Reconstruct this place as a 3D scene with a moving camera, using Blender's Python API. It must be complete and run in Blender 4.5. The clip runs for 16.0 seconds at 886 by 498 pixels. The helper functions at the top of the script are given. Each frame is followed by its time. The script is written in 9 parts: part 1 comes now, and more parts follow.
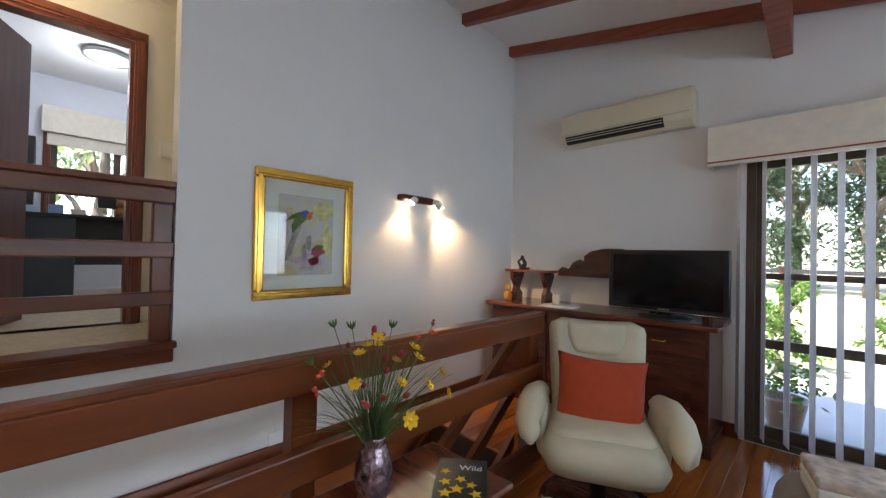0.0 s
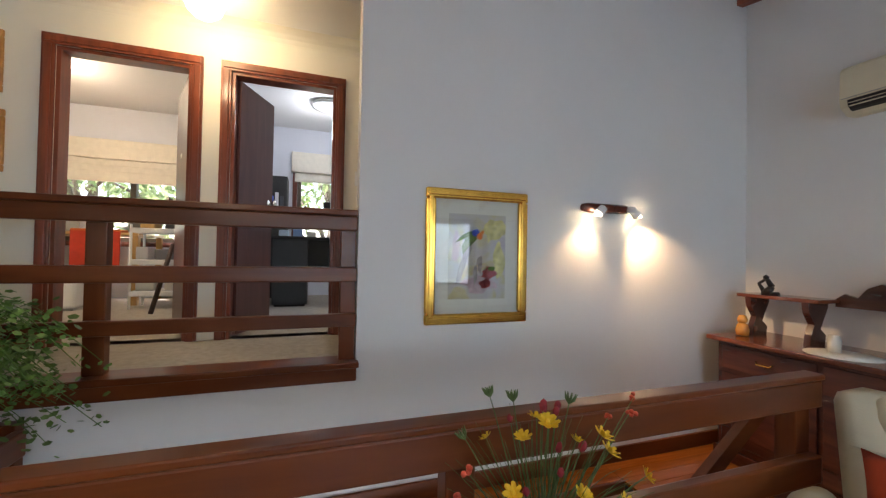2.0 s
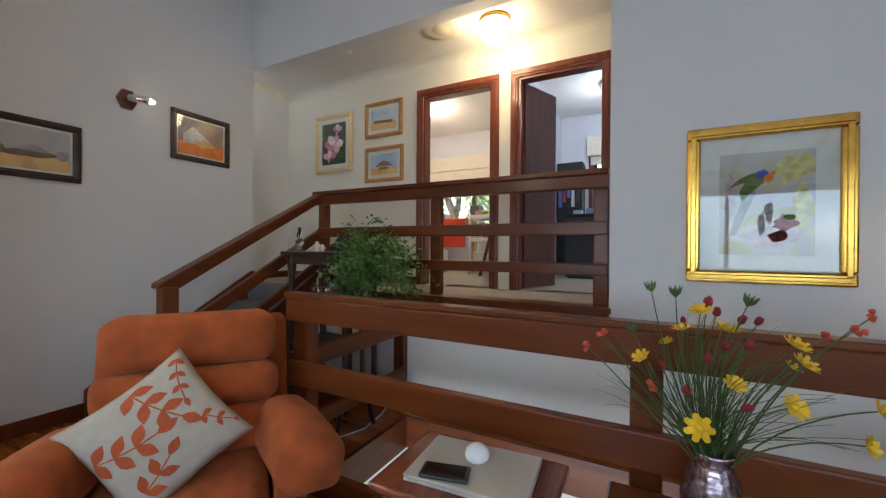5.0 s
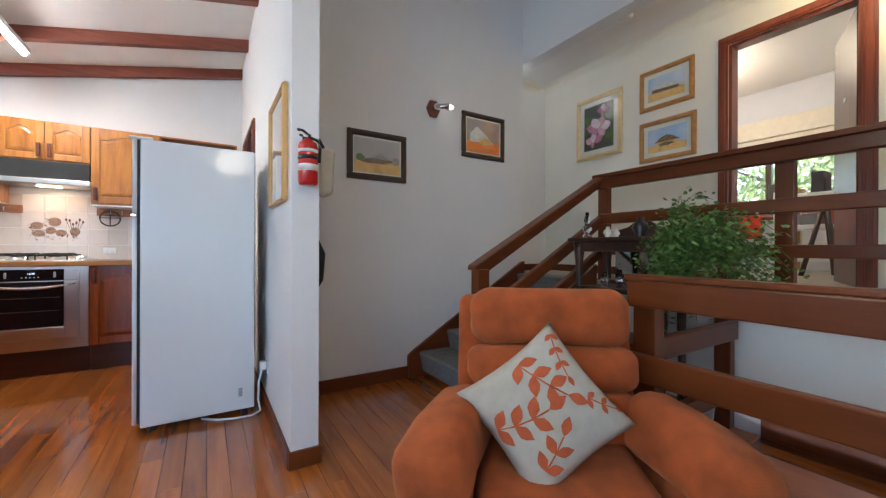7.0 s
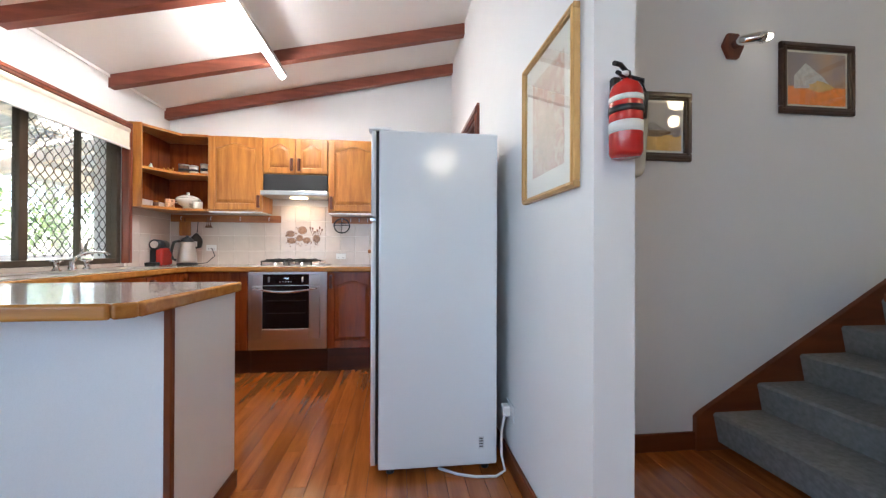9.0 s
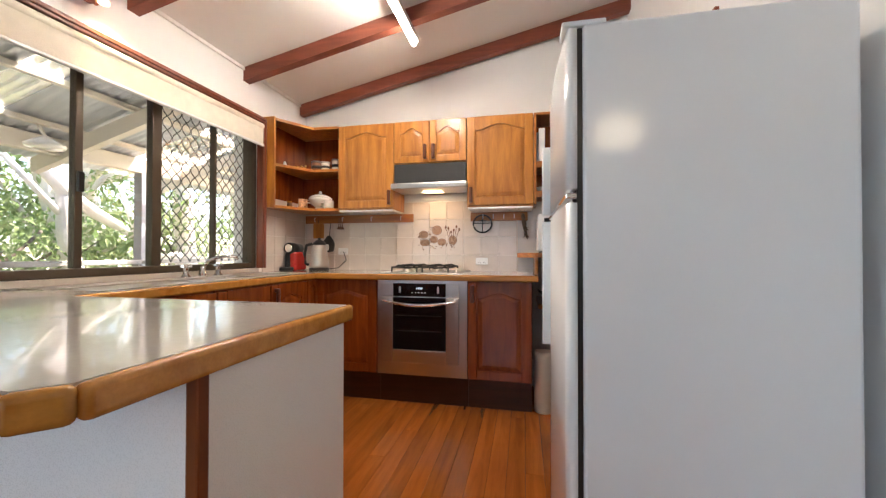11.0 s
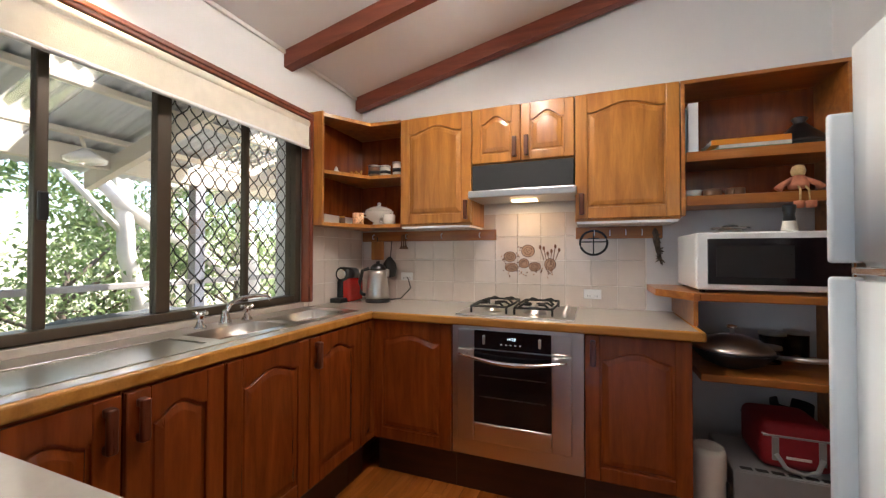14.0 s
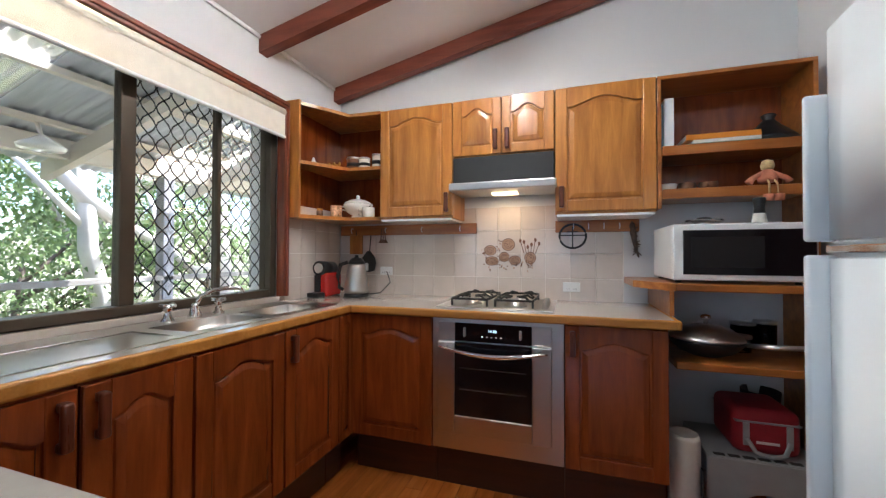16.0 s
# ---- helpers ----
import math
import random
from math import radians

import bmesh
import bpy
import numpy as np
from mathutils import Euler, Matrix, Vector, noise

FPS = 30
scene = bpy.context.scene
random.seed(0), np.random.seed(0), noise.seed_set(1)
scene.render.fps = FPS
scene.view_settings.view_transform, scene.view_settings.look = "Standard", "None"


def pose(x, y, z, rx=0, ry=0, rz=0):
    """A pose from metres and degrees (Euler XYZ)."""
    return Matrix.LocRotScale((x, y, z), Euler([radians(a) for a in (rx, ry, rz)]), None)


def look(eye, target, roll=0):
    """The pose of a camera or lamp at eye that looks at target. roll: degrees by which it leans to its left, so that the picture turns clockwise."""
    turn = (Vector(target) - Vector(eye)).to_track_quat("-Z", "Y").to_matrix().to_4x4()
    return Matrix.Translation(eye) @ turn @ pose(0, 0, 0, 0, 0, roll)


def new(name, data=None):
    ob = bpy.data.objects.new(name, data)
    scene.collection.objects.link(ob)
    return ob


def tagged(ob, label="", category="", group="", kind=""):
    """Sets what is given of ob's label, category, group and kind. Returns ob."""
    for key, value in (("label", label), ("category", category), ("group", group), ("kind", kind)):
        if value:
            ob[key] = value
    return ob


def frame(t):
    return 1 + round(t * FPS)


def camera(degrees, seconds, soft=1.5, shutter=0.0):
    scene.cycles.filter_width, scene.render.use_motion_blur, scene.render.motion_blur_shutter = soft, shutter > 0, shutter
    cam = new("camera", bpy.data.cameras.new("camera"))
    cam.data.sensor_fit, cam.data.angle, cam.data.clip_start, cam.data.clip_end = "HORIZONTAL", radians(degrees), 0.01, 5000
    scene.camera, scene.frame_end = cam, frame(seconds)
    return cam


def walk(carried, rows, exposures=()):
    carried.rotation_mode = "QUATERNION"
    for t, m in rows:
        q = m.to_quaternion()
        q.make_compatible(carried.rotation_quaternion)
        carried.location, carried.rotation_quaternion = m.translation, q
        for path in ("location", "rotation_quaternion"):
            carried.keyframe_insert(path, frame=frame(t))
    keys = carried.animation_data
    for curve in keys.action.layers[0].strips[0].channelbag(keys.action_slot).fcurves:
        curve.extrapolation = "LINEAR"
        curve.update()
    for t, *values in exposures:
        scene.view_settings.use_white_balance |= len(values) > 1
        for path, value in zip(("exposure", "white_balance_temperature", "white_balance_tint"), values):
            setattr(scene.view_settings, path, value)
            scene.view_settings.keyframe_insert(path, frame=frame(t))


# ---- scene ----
cam = camera(98.50, 16.0, soft=1.3)
# seconds, x, y, z, pitch, roll, yaw
ROWS = [
    (0.0, 0.008, -0.018, 1.211, 0.77, -1.22, 44.28),
    (0.5, -0.022, 0.012, 1.245, 0.62, -1.23, 51.24),
    (1.0, -0.060, 0.056, 1.262, 0.44, -1.13, 58.16),
    (1.5, -0.126, 0.126, 1.296, 0.74, -1.09, 64.78),
    (2.0, -0.220, 0.189, 1.308, 0.98, -1.03, 71.42),
    (2.5, -0.265, 0.249, 1.290, 0.80, -0.95, 78.54),
    (3.0, -0.231, 0.336, 1.268, 0.40, -0.97, 85.93),
    (5.5, 0.116, 0.568, 1.049, 0.00, -0.47, 125.17),
    (6.0, 0.166, 0.440, 1.026, 0.21, -0.53, 132.63),
    (6.5, 0.210, 0.248, 1.011, 0.23, -0.14, 140.55),
    (7.0, 0.260, 0.038, 0.980, -0.04, -0.20, 148.18),
    (7.5, 0.281, -0.184, 0.959, 0.18, -0.21, 155.04),
    (8.0, 0.304, -0.418, 0.984, 0.63, -0.27, 161.33),
    (8.5, 0.362, -0.597, 1.007, 0.26, -0.38, 167.62),
    (9.0, 0.469, -0.767, 1.013, 0.21, -0.20, 173.25),
    (9.5, 0.544, -0.952, 1.003, 0.17, -0.11, 178.27),
    (12.0, 0.790, -1.850, 1.052, 0.52, -0.30, 198.73),
    (12.5, 0.857, -1.944, 1.097, 0.15, -0.28, 200.86),
    (13.0, 0.923, -2.038, 1.145, 0.78, -0.00, 201.72),
    (13.5, 0.969, -2.129, 1.173, 0.62, -0.08, 201.78),
    (14.0, 1.014, -2.204, 1.176, 0.88, -0.06, 201.30),
    (14.5, 1.038, -2.249, 1.154, 0.67, -0.25, 200.21),
    (15.0, 1.038, -2.250, 1.141, 1.06, 0.07, 199.04),
    (15.5, 1.040, -2.249, 1.138, 1.17, 0.16, 198.33),
    (16.0, 1.029, -2.224, 1.137, 0.88, -0.12, 198.17),
]
walk(cam, [(t, pose(x, y, z, 90 + pitch, roll, yaw)) for t, x, y, z, pitch, roll, yaw in ROWS], exposures=((0.0, 2.52, 6350, 14), (3.0, 2.5, 6600, 16), (6.0, 2.62, 5900, 12), (8.0, 2.82, 5850, 12), (9.5, 2.78, 5950, 12), (12.0, 2.33, 7350, 17), (12.8, 2.2, 7100, 17), (14.0, 2.15, 6450, 13), (15.0, 2.2, 5950, 11), (16.0, 2.15, 5700, 9)))

# ---- world, sun, lights ----
world = bpy.data.worlds.new("world")
scene.world = world
world.use_nodes = True
wn = world.node_tree.nodes
sky = wn.new("ShaderNodeTexSky")
sky.sky_type, sky.sun_disc = "NISHITA", False
sky.sun_elevation, sky.sun_rotation = radians(58), radians(210)
wn["Background"].inputs[1].default_value = 0.15
world.node_tree.links.new(sky.outputs[0], wn["Background"].inputs[0])


def lamp(name, kind, m, power, colour, **more):
    data = bpy.data.lights.new(name, kind)
    data.energy, data.color = power, colour
    for key, value in more.items():
        if key == "size":
            data.size = value
        elif key == "size_y":
            data.shape, data.size_y = "RECTANGLE", value
        elif key == "angle":
            data.angle = value
        elif key == "soft":
            data.shadow_soft_size = value
        elif key == "cone":
            data.spot_size, data.spot_blend = radians(value), 0.85
    ob = new(name, data)
    ob.matrix_world = m
    return ob


lamp("sun", "SUN", look((-3.5, -6, 11), (0, 0, 0)), 5.0, (1, 0.95, 0.88), angle=radians(0.5))

# sky light through the two big openings of the sitting room
lamp("door_daylight", "AREA", look((1.35, 3.44, 1.0), (1.2, 0.0, 0.8)), 4.5, (0.48, 0.70, 1.0), size=1.4, size_y=1.7)
lamp("window_daylight", "AREA", look((2.72, 1.0, 1.35), (0.0, 0.6, 1.1)), 10, (0.60, 0.80, 1.0), size=3.9, size_y=1.1)

# ---- plan (metres) ----
XW, XE = -2.22, 2.56          # stair wall, window wall
YN, YP, YK = 3.27, -2.57, -4.56   # sliding door wall, picture wall, kitchen back wall
PX0, PX1, PY = -0.18, -0.06, -1.75   # partition between stairs and kitchen
HALL, HX = 0.75, -2.97         # raised hall floor, and the hall's far wall
TOP = 0.875                    # kitchen worktop
RAIL = -1.135                   # stairwell rail


def under(x):
    """Underside of the rafters."""
    return 2.19 + 0.217 * (XE - x)


def roof(x):
    return under(x) + 0.092

# ---- materials ----
def material(name):
    m = bpy.data.materials.new(name)
    m.use_nodes = True
    n = m.node_tree.nodes
    return m, n, m.node_tree.links, n["Principled BSDF"]


def ramp(n, stops):
    r = n.new("ShaderNodeValToRGB")
    while len(r.color_ramp.elements) < len(stops):
        r.color_ramp.elements.new(0.5)
    for e, (p, c) in zip(r.color_ramp.elements, stops):
        e.position, e.color = p, (*c, 1)
    return r


def paint(name, colour, rough=0.6, vary=0.04, scale=9.0, bump=0.12, metal=0.0, coat=0.0, fine=160.0, spread=0.0):
    """Plain coloured surface with faint mottling at two scales and a fine relief."""
    m, n, l, b = material(name)
    tc = n.new("ShaderNodeTexCoord")
    a, c = n.new("ShaderNodeTexNoise"), n.new("ShaderNodeTexNoise")
    a.inputs["Scale"].default_value, a.inputs["Detail"].default_value = scale, 5
    c.inputs["Scale"].default_value, c.inputs["Detail"].default_value = fine, 3
    for q in (a, c):
        l.new(tc.outputs["Object"], q.inputs["Vector"])
    lo, hi = [max(0, v * (1 - vary)) for v in colour], [min(1, v * (1 + vary)) for v in colour]
    r = ramp(n, ((0.3, lo), (0.7, hi)))
    l.new(a.outputs["Fac"], r.inputs[0])
    last = r.outputs[0]
    if spread:
        info, hs = n.new("ShaderNodeObjectInfo"), n.new("ShaderNodeHueSaturation")
        mp = n.new("ShaderNodeMapRange")
        mp.inputs[3].default_value, mp.inputs[4].default_value = 1 - spread, 1 + spread
        l.new(info.outputs["Random"], mp.inputs[0])
        l.new(mp.outputs[0], hs.inputs["Value"])
        l.new(last, hs.inputs["Color"])
        last = hs.outputs[0]
    l.new(last, b.inputs["Base Color"])
    mr = n.new("ShaderNodeMapRange")
    mr.inputs[3].default_value, mr.inputs[4].default_value = max(0.02, rough - 0.06), min(1, rough + 0.06)
    l.new(c.outputs["Fac"], mr.inputs[0])
    l.new(mr.outputs[0], b.inputs["Roughness"])
    bp = n.new("ShaderNodeBump")
    bp.inputs["Strength"].default_value, bp.inputs["Distance"].default_value = bump, 0.002
    l.new(c.outputs["Fac"], bp.inputs["Height"])
    l.new(bp.outputs[0], b.inputs["Normal"])
    b.inputs["Metallic"].default_value = metal
    b.inputs["Coat Weight"].default_value = coat
    return m


def wood(name, dark, light, rough=0.35, stretch=(1, 12, 12), scale=2.2, coat=0.15, spread=0.18, bump=0.15, grain=0.28):
    """Streaked timber; the grain runs along the axis whose stretch is 1."""
    m, n, l, b = material(name)
    tc, mp, info = n.new("ShaderNodeTexCoord"), n.new("ShaderNodeMapping"), n.new("ShaderNodeObjectInfo")
    mp.inputs["Scale"].default_value = stretch
    add = n.new("ShaderNodeVectorMath")
    mul = n.new("ShaderNodeMath")
    mul.operation, mul.inputs[1].default_value = "MULTIPLY", 37.0
    l.new(info.outputs["Random"], mul.inputs[0])
    l.new(tc.outputs["Object"], mp.inputs[0])
    l.new(mp.outputs[0], add.inputs[0])
    l.new(mul.outputs[0], add.inputs[1])
    a, c = n.new("ShaderNodeTexNoise"), n.new("ShaderNodeTexNoise")
    a.inputs["Scale"].default_value, a.inputs["Detail"].default_value, a.inputs["Distortion"].default_value = scale, 8, 0.6
    c.inputs["Scale"].default_value, c.inputs["Detail"].default_value = scale * 9, 4
    for q in (a, c):
        l.new(add.outputs[0], q.inputs["Vector"])
    mid = [(p + q) / 2 for p, q in zip(dark, light)]
    r = ramp(n, ((0.28, dark), (0.5, mid), (0.74, light)))
    l.new(a.outputs["Fac"], r.inputs[0])
    mix = n.new("ShaderNodeMixRGB")
    mix.blend_type, mix.inputs[0].default_value = "MULTIPLY", grain
    l.new(r.outputs[0], mix.inputs[1])
    l.new(c.outputs["Fac"], mix.inputs[2])
    gain = n.new("ShaderNodeHueSaturation")
    vr = n.new("ShaderNodeMapRange")
    vr.inputs[3].default_value, vr.inputs[4].default_value = 1.2 * (1 - spread), 1.2 * (1 + spread)
    l.new(info.outputs["Random"], vr.inputs[0])
    l.new(vr.outputs[0], gain.inputs["Value"])
    l.new(mix.outputs[0], gain.inputs["Color"])
    l.new(gain.outputs[0], b.inputs["Base Color"])
    rr = n.new("ShaderNodeMapRange")
    rr.inputs[3].default_value, rr.inputs[4].default_value = rough - 0.025, rough + 0.03
    l.new(c.outputs["Fac"], rr.inputs[0])
    l.new(rr.outputs[0], b.inputs["Roughness"])
    bp = n.new("ShaderNodeBump")
    bp.inputs["Strength"].default_value, bp.inputs["Distance"].default_value = bump, 0.001
    l.new(c.outputs["Fac"], bp.inputs["Height"])
    l.new(bp.outputs[0], b.inputs["Normal"])
    b.inputs["Coat Weight"].default_value, b.inputs["Coat Roughness"].default_value = coat, 0.12
    return m


def glow(name, colour, strength):
    m, n, l, b = material(name)
    b.inputs["Base Color"].default_value = (*colour, 1)
    b.inputs["Emission Color"].default_value, b.inputs["Emission Strength"].default_value = (*colour, 1), strength
    return m


def glass(name, colour=(1, 1, 1), rough=0.0, ior=1.45):
    m, n, l, b = material(name)
    b.inputs["Base Color"].default_value = (*colour, 1)
    b.inputs["Transmission Weight"].default_value, b.inputs["Roughness"].default_value, b.inputs["IOR"].default_value = 1, rough, ior
    return m


WALL = paint("wall_paint", (0.74, 0.735, 0.72), 0.75, 0.015, 3.0, 0.10, fine=240)
CREAM = paint("cream_wall_paint", (0.77, 0.73, 0.62), 0.7, 0.02, 3.0, 0.10, fine=240)
CEIL = paint("ceiling_paint", (0.8, 0.79, 0.77), 0.8, 0.015, 2.0, 0.08)
RAFTER = wood("rafter_stain", (0.17, 0.042, 0.022), (0.31, 0.085, 0.045), 0.5, (1, 10, 10), coat=0.05)
RAIL_Y = wood("rail_timber_y", (0.075, 0.0165, 0.004), (0.17, 0.045, 0.012), 0.3, (9, 1, 9), 1.1, 0.08, 0.1, bump=0.02, grain=0.15)
RAIL_X = wood("rail_timber_x", (0.075, 0.0165, 0.004), (0.17, 0.045, 0.012), 0.3, (1, 9, 9), 1.1, 0.08, 0.1, bump=0.02, grain=0.15)
RAIL_Z = wood("rail_timber_z", (0.075, 0.0165, 0.004), (0.17, 0.045, 0.012), 0.3, (9, 9, 1), 1.1, 0.08, 0.1, bump=0.02, grain=0.15)
for rail_wood in (RAIL_Y, RAIL_X, RAIL_Z):
    rail_wood.node_tree.nodes["Principled BSDF"].inputs["Specular IOR Level"].default_value = 0.28
REDWOOD = wood("red_trim", (0.11, 0.023, 0.010), (0.24, 0.055, 0.022), 0.32, (10, 10, 1), coat=0.3)
FLOORM = wood("floor_board", (0.22, 0.056, 0.009), (0.42, 0.130, 0.023), 0.1, (9, 0.7, 9), 2.2, 0.7, 0.22, 0.03)
CARPET = paint("carpet", (0.40, 0.36, 0.30), 0.95, 0.12, 30, 0.9, fine=420)
GREYCARPET = paint("stair_carpet", (0.20, 0.20, 0.195), 0.97, 0.18, 45, 1.0, fine=380)
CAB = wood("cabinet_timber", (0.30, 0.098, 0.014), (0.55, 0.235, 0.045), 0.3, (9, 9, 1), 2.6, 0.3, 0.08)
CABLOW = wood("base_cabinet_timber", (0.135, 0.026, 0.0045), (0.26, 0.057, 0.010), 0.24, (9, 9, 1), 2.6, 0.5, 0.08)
WHITE = paint("white_enamel", (0.80, 0.81, 0.80), 0.28, 0.01, 5, 0.012, coat=0.2, fine=400)
LAMINATE = paint("worktop_laminate", (0.46, 0.41, 0.365), 0.17, 0.03, 60, 0.01, coat=0.3)
# Hook rail's brown; on the tall shelf, weaker light is put into the colour.
DIMSHELF_BATTENW = wood("dim_shelf_and_batten_timber", (0.23, 0.066, 0.011), (0.44, 0.165, 0.032), 0.32, (1, 9, 9), 2.6, 0.2, 0.08)
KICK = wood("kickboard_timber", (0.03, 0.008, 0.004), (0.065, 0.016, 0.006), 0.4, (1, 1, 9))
EDGE = wood("worktop_edge", (0.38, 0.15, 0.024), (0.58, 0.27, 0.056), 0.25, (1, 9, 9))
STEEL = paint("brushed_steel", (0.62, 0.60, 0.57), 0.3, 0.02, 4, 0.0, metal=1.0)
for link in list(STEEL.node_tree.links):
    if link.to_socket.name in ("Roughness", "Normal"):
        STEEL.node_tree.links.remove(link)
STEEL.node_tree.nodes["Principled BSDF"].inputs["Roughness"].default_value = 0.3
CHROME = paint("chrome", (0.8, 0.8, 0.8), 0.08, 0.01, 20, 0.0, metal=1.0)
BLACK = paint("black_plastic", (0.012, 0.012, 0.013), 0.3, 0.05, 20, 0.05)
IRON = paint("matt_black", (0.015, 0.015, 0.015), 0.6, 0.1, 20, 0.2)
BROWNFRAME = paint("bronze_aluminium", (0.085, 0.064, 0.045), 0.38, 0.06, 12, 0.05, metal=0.4)
PANE = glass("window_glass")


# ---- building blocks ----
def part(name, bm, mat, parent=None, label=""):
    """Links a bmesh as one mesh object, under a thing or a part."""
    me = bpy.data.meshes.new(name)
    bm.normal_update()
    bm.to_mesh(me)
    bm.free()
    for q in mat if isinstance(mat, (list, tuple)) else (mat,):
        me.materials.append(q)
    ob = new(name, me)
    if parent:
        ob.parent = parent
        ob.matrix_parent_inverse = parent.matrix_world.inverted()
    if label:
        ob["label"] = label
    return ob


def thing(name, label, category, at=(0, 0, 0), turn=0, group="", kind=""):
    ob = new(name)
    ob.empty_display_size = 0.05
    ob.matrix_world = pose(*at, 0, 0, turn)
    return tagged(ob, label, category, group, kind)


def box(bm, x0, x1, y0, y1, z0, z1, bevel=0.0, seg=2, mat=0, m=None):
    """Adds a box with bevelled edges to bm."""
    x0, x1, y0, y1, z0, z1 = min(x0, x1), max(x0, x1), min(y0, y1), max(y0, y1), min(z0, z1), max(z0, z1)
    r = bmesh.ops.create_cube(bm, size=1)
    vs = r["verts"]
    for v in vs:
        v.co = ((x0 + x1) / 2 + v.co.x * (x1 - x0), (y0 + y1) / 2 + v.co.y * (y1 - y0), (z0 + z1) / 2 + v.co.z * (z1 - z0))
    faces = {f for v in vs for f in v.link_faces}
    for f in faces:
        f.material_index = mat
    if bevel:
        bevel = min(bevel, 0.45 * min(x1 - x0, y1 - y0, z1 - z0))
        g = bmesh.ops.bevel(bm, geom=list({e for v in vs for e in v.link_edges}), offset=bevel, segments=seg, affect="EDGES", profile=0.5)
        vs = list({v for f in g["faces"] for v in f.verts} | {v for v in vs if v.is_valid})
        for f in g["faces"]:
            f.material_index = mat
            f.smooth = seg > 2
    if m:
        bmesh.ops.transform(bm, matrix=m, verts=vs)
    return vs


def bx(*a, **k):
    bm = bmesh.new()
    box(bm, *a, **k)
    return bm


def prism(bm, pts, axis, a, b, mat=0, bevel=0.0):
    """Extrudes a polygon (2D points in the two other axes, in x, y, z order) along axis from a to b."""
    def put(p, w):
        return {"x": (w, p[0], p[1]), "y": (p[0], w, p[1]), "z": (p[0], p[1], w)}[axis]
    lo = [bm.verts.new(put(p, a)) for p in pts]
    hi = [bm.verts.new(put(p, b)) for p in pts]
    fs = [bm.faces.new(lo), bm.faces.new(hi[::-1])]
    k = len(pts)
    for i in range(k):
        fs.append(bm.faces.new((lo[i], hi[i], hi[(i + 1) % k], lo[(i + 1) % k])))
    for f in fs:
        f.material_index = mat
    bmesh.ops.recalc_face_normals(bm, faces=fs)
    if bevel:
        bmesh.ops.bevel(bm, geom=list({e for f in fs for e in f.edges}), offset=bevel, segments=2, affect="EDGES")
    return lo + hi


def prm(*a, **k):
    bm = bmesh.new()
    prism(bm, *a, **k)
    return bm


def tube(bm, pts, r, sides=8, mat=0, caps=True):
    """A round bar along a polyline; r is one radius or one for each point."""
    pts = [Vector(p) for p in pts]
    rs = r if isinstance(r, (list, tuple)) else [r] * len(pts)
    rings = []
    up = Vector((0, 0, 1))
    for i, p in enumerate(pts):
        d = (pts[min(i + 1, len(pts) - 1)] - pts[max(i - 1, 0)]).normalized()
        s = d.cross(up if abs(d.z) < 0.95 else Vector((1, 0, 0))).normalized()
        u = s.cross(d)
        rings.append([bm.verts.new(p + rs[i] * (math.cos(2 * math.pi * k / sides) * s + math.sin(2 * math.pi * k / sides) * u)) for k in range(sides)])
    for a, b in zip(rings, rings[1:]):
        for k in range(sides):
            f = bm.faces.new((a[k], a[(k + 1) % sides], b[(k + 1) % sides], b[k]))
            f.smooth, f.material_index = True, mat
    if caps:
        for ring in (rings[0][::-1], rings[-1]):
            bm.faces.new(ring).material_index = mat
    return bm


def tub(*a, **k):
    return tube(bmesh.new(), *a, **k)


def lathe(bm, profile, at=(0, 0, 0), sides=24, mat=0):
    """A turned body from (radius, height) points."""
    rings = []
    for r, z in profile:
        rings.append([bm.verts.new((at[0] + r * math.cos(2 * math.pi * k / sides), at[1] + r * math.sin(2 * math.pi * k / sides), at[2] + z)) for k in range(sides)])
    for a, b in zip(rings, rings[1:]):
        for k in range(sides):
            f = bm.faces.new((a[k], a[(k + 1) % sides], b[(k + 1) % sides], b[k]))
            f.smooth, f.material_index = True, mat
    bm.faces.new(rings[0][::-1]).material_index = mat
    bm.faces.new(rings[-1]).material_index = mat
    return bm


def lat(*a, **k):
    return lathe(bmesh.new(), *a, **k)


def wall(name, axis, at, thick, a, b, z0, top, holes, mat, label):
    """A wall in the plane axis=at, thick metres outwards (signed), from a to b, with rectangular holes (a0, a1, z0, z1)."""
    bm = bmesh.new()
    cuts = sorted({a, b, *[h[0] for h in holes], *[h[1] for h in holes]})
    for p, q in zip(cuts, cuts[1:]):
        spans, z = [], z0
        for h in sorted([h for h in holes if h[0] < q - 1e-6 and h[1] > p + 1e-6], key=lambda h: h[2]):
            if h[2] > z + 1e-6:
                spans.append((z, h[2], h[2]))
            z = h[3]
        spans.append((z, top(p), top(q)))
        for lo, hp, hq in spans:
            prism(bm, [(p, lo), (q, lo), (q, hq), (p, hp)], axis, at, at + thick)
    ob = part(name, bm, mat)
    return tagged(ob, label, "wall", kind="structure")

# ---- structure ----
def flat(z):
    return lambda q: z


SLIDE = (-0.33, 2.1, 0.0, 1.95)          # sliding door opening (x, z)
KWIN = (-3.95, -1.9, 0.908, 1.93)          # kitchen window opening (y, z)
LWIN = (-1.05, 3.05, 0.75, 1.95)              # window of the sitting room, opposite the stairs
D1, D2 = (-1.23, -0.56, HALL, 2.468), (-0.338, 0.308, HALL, 2.468)   # hall doors (y, z)
SOFFIT = 2.68

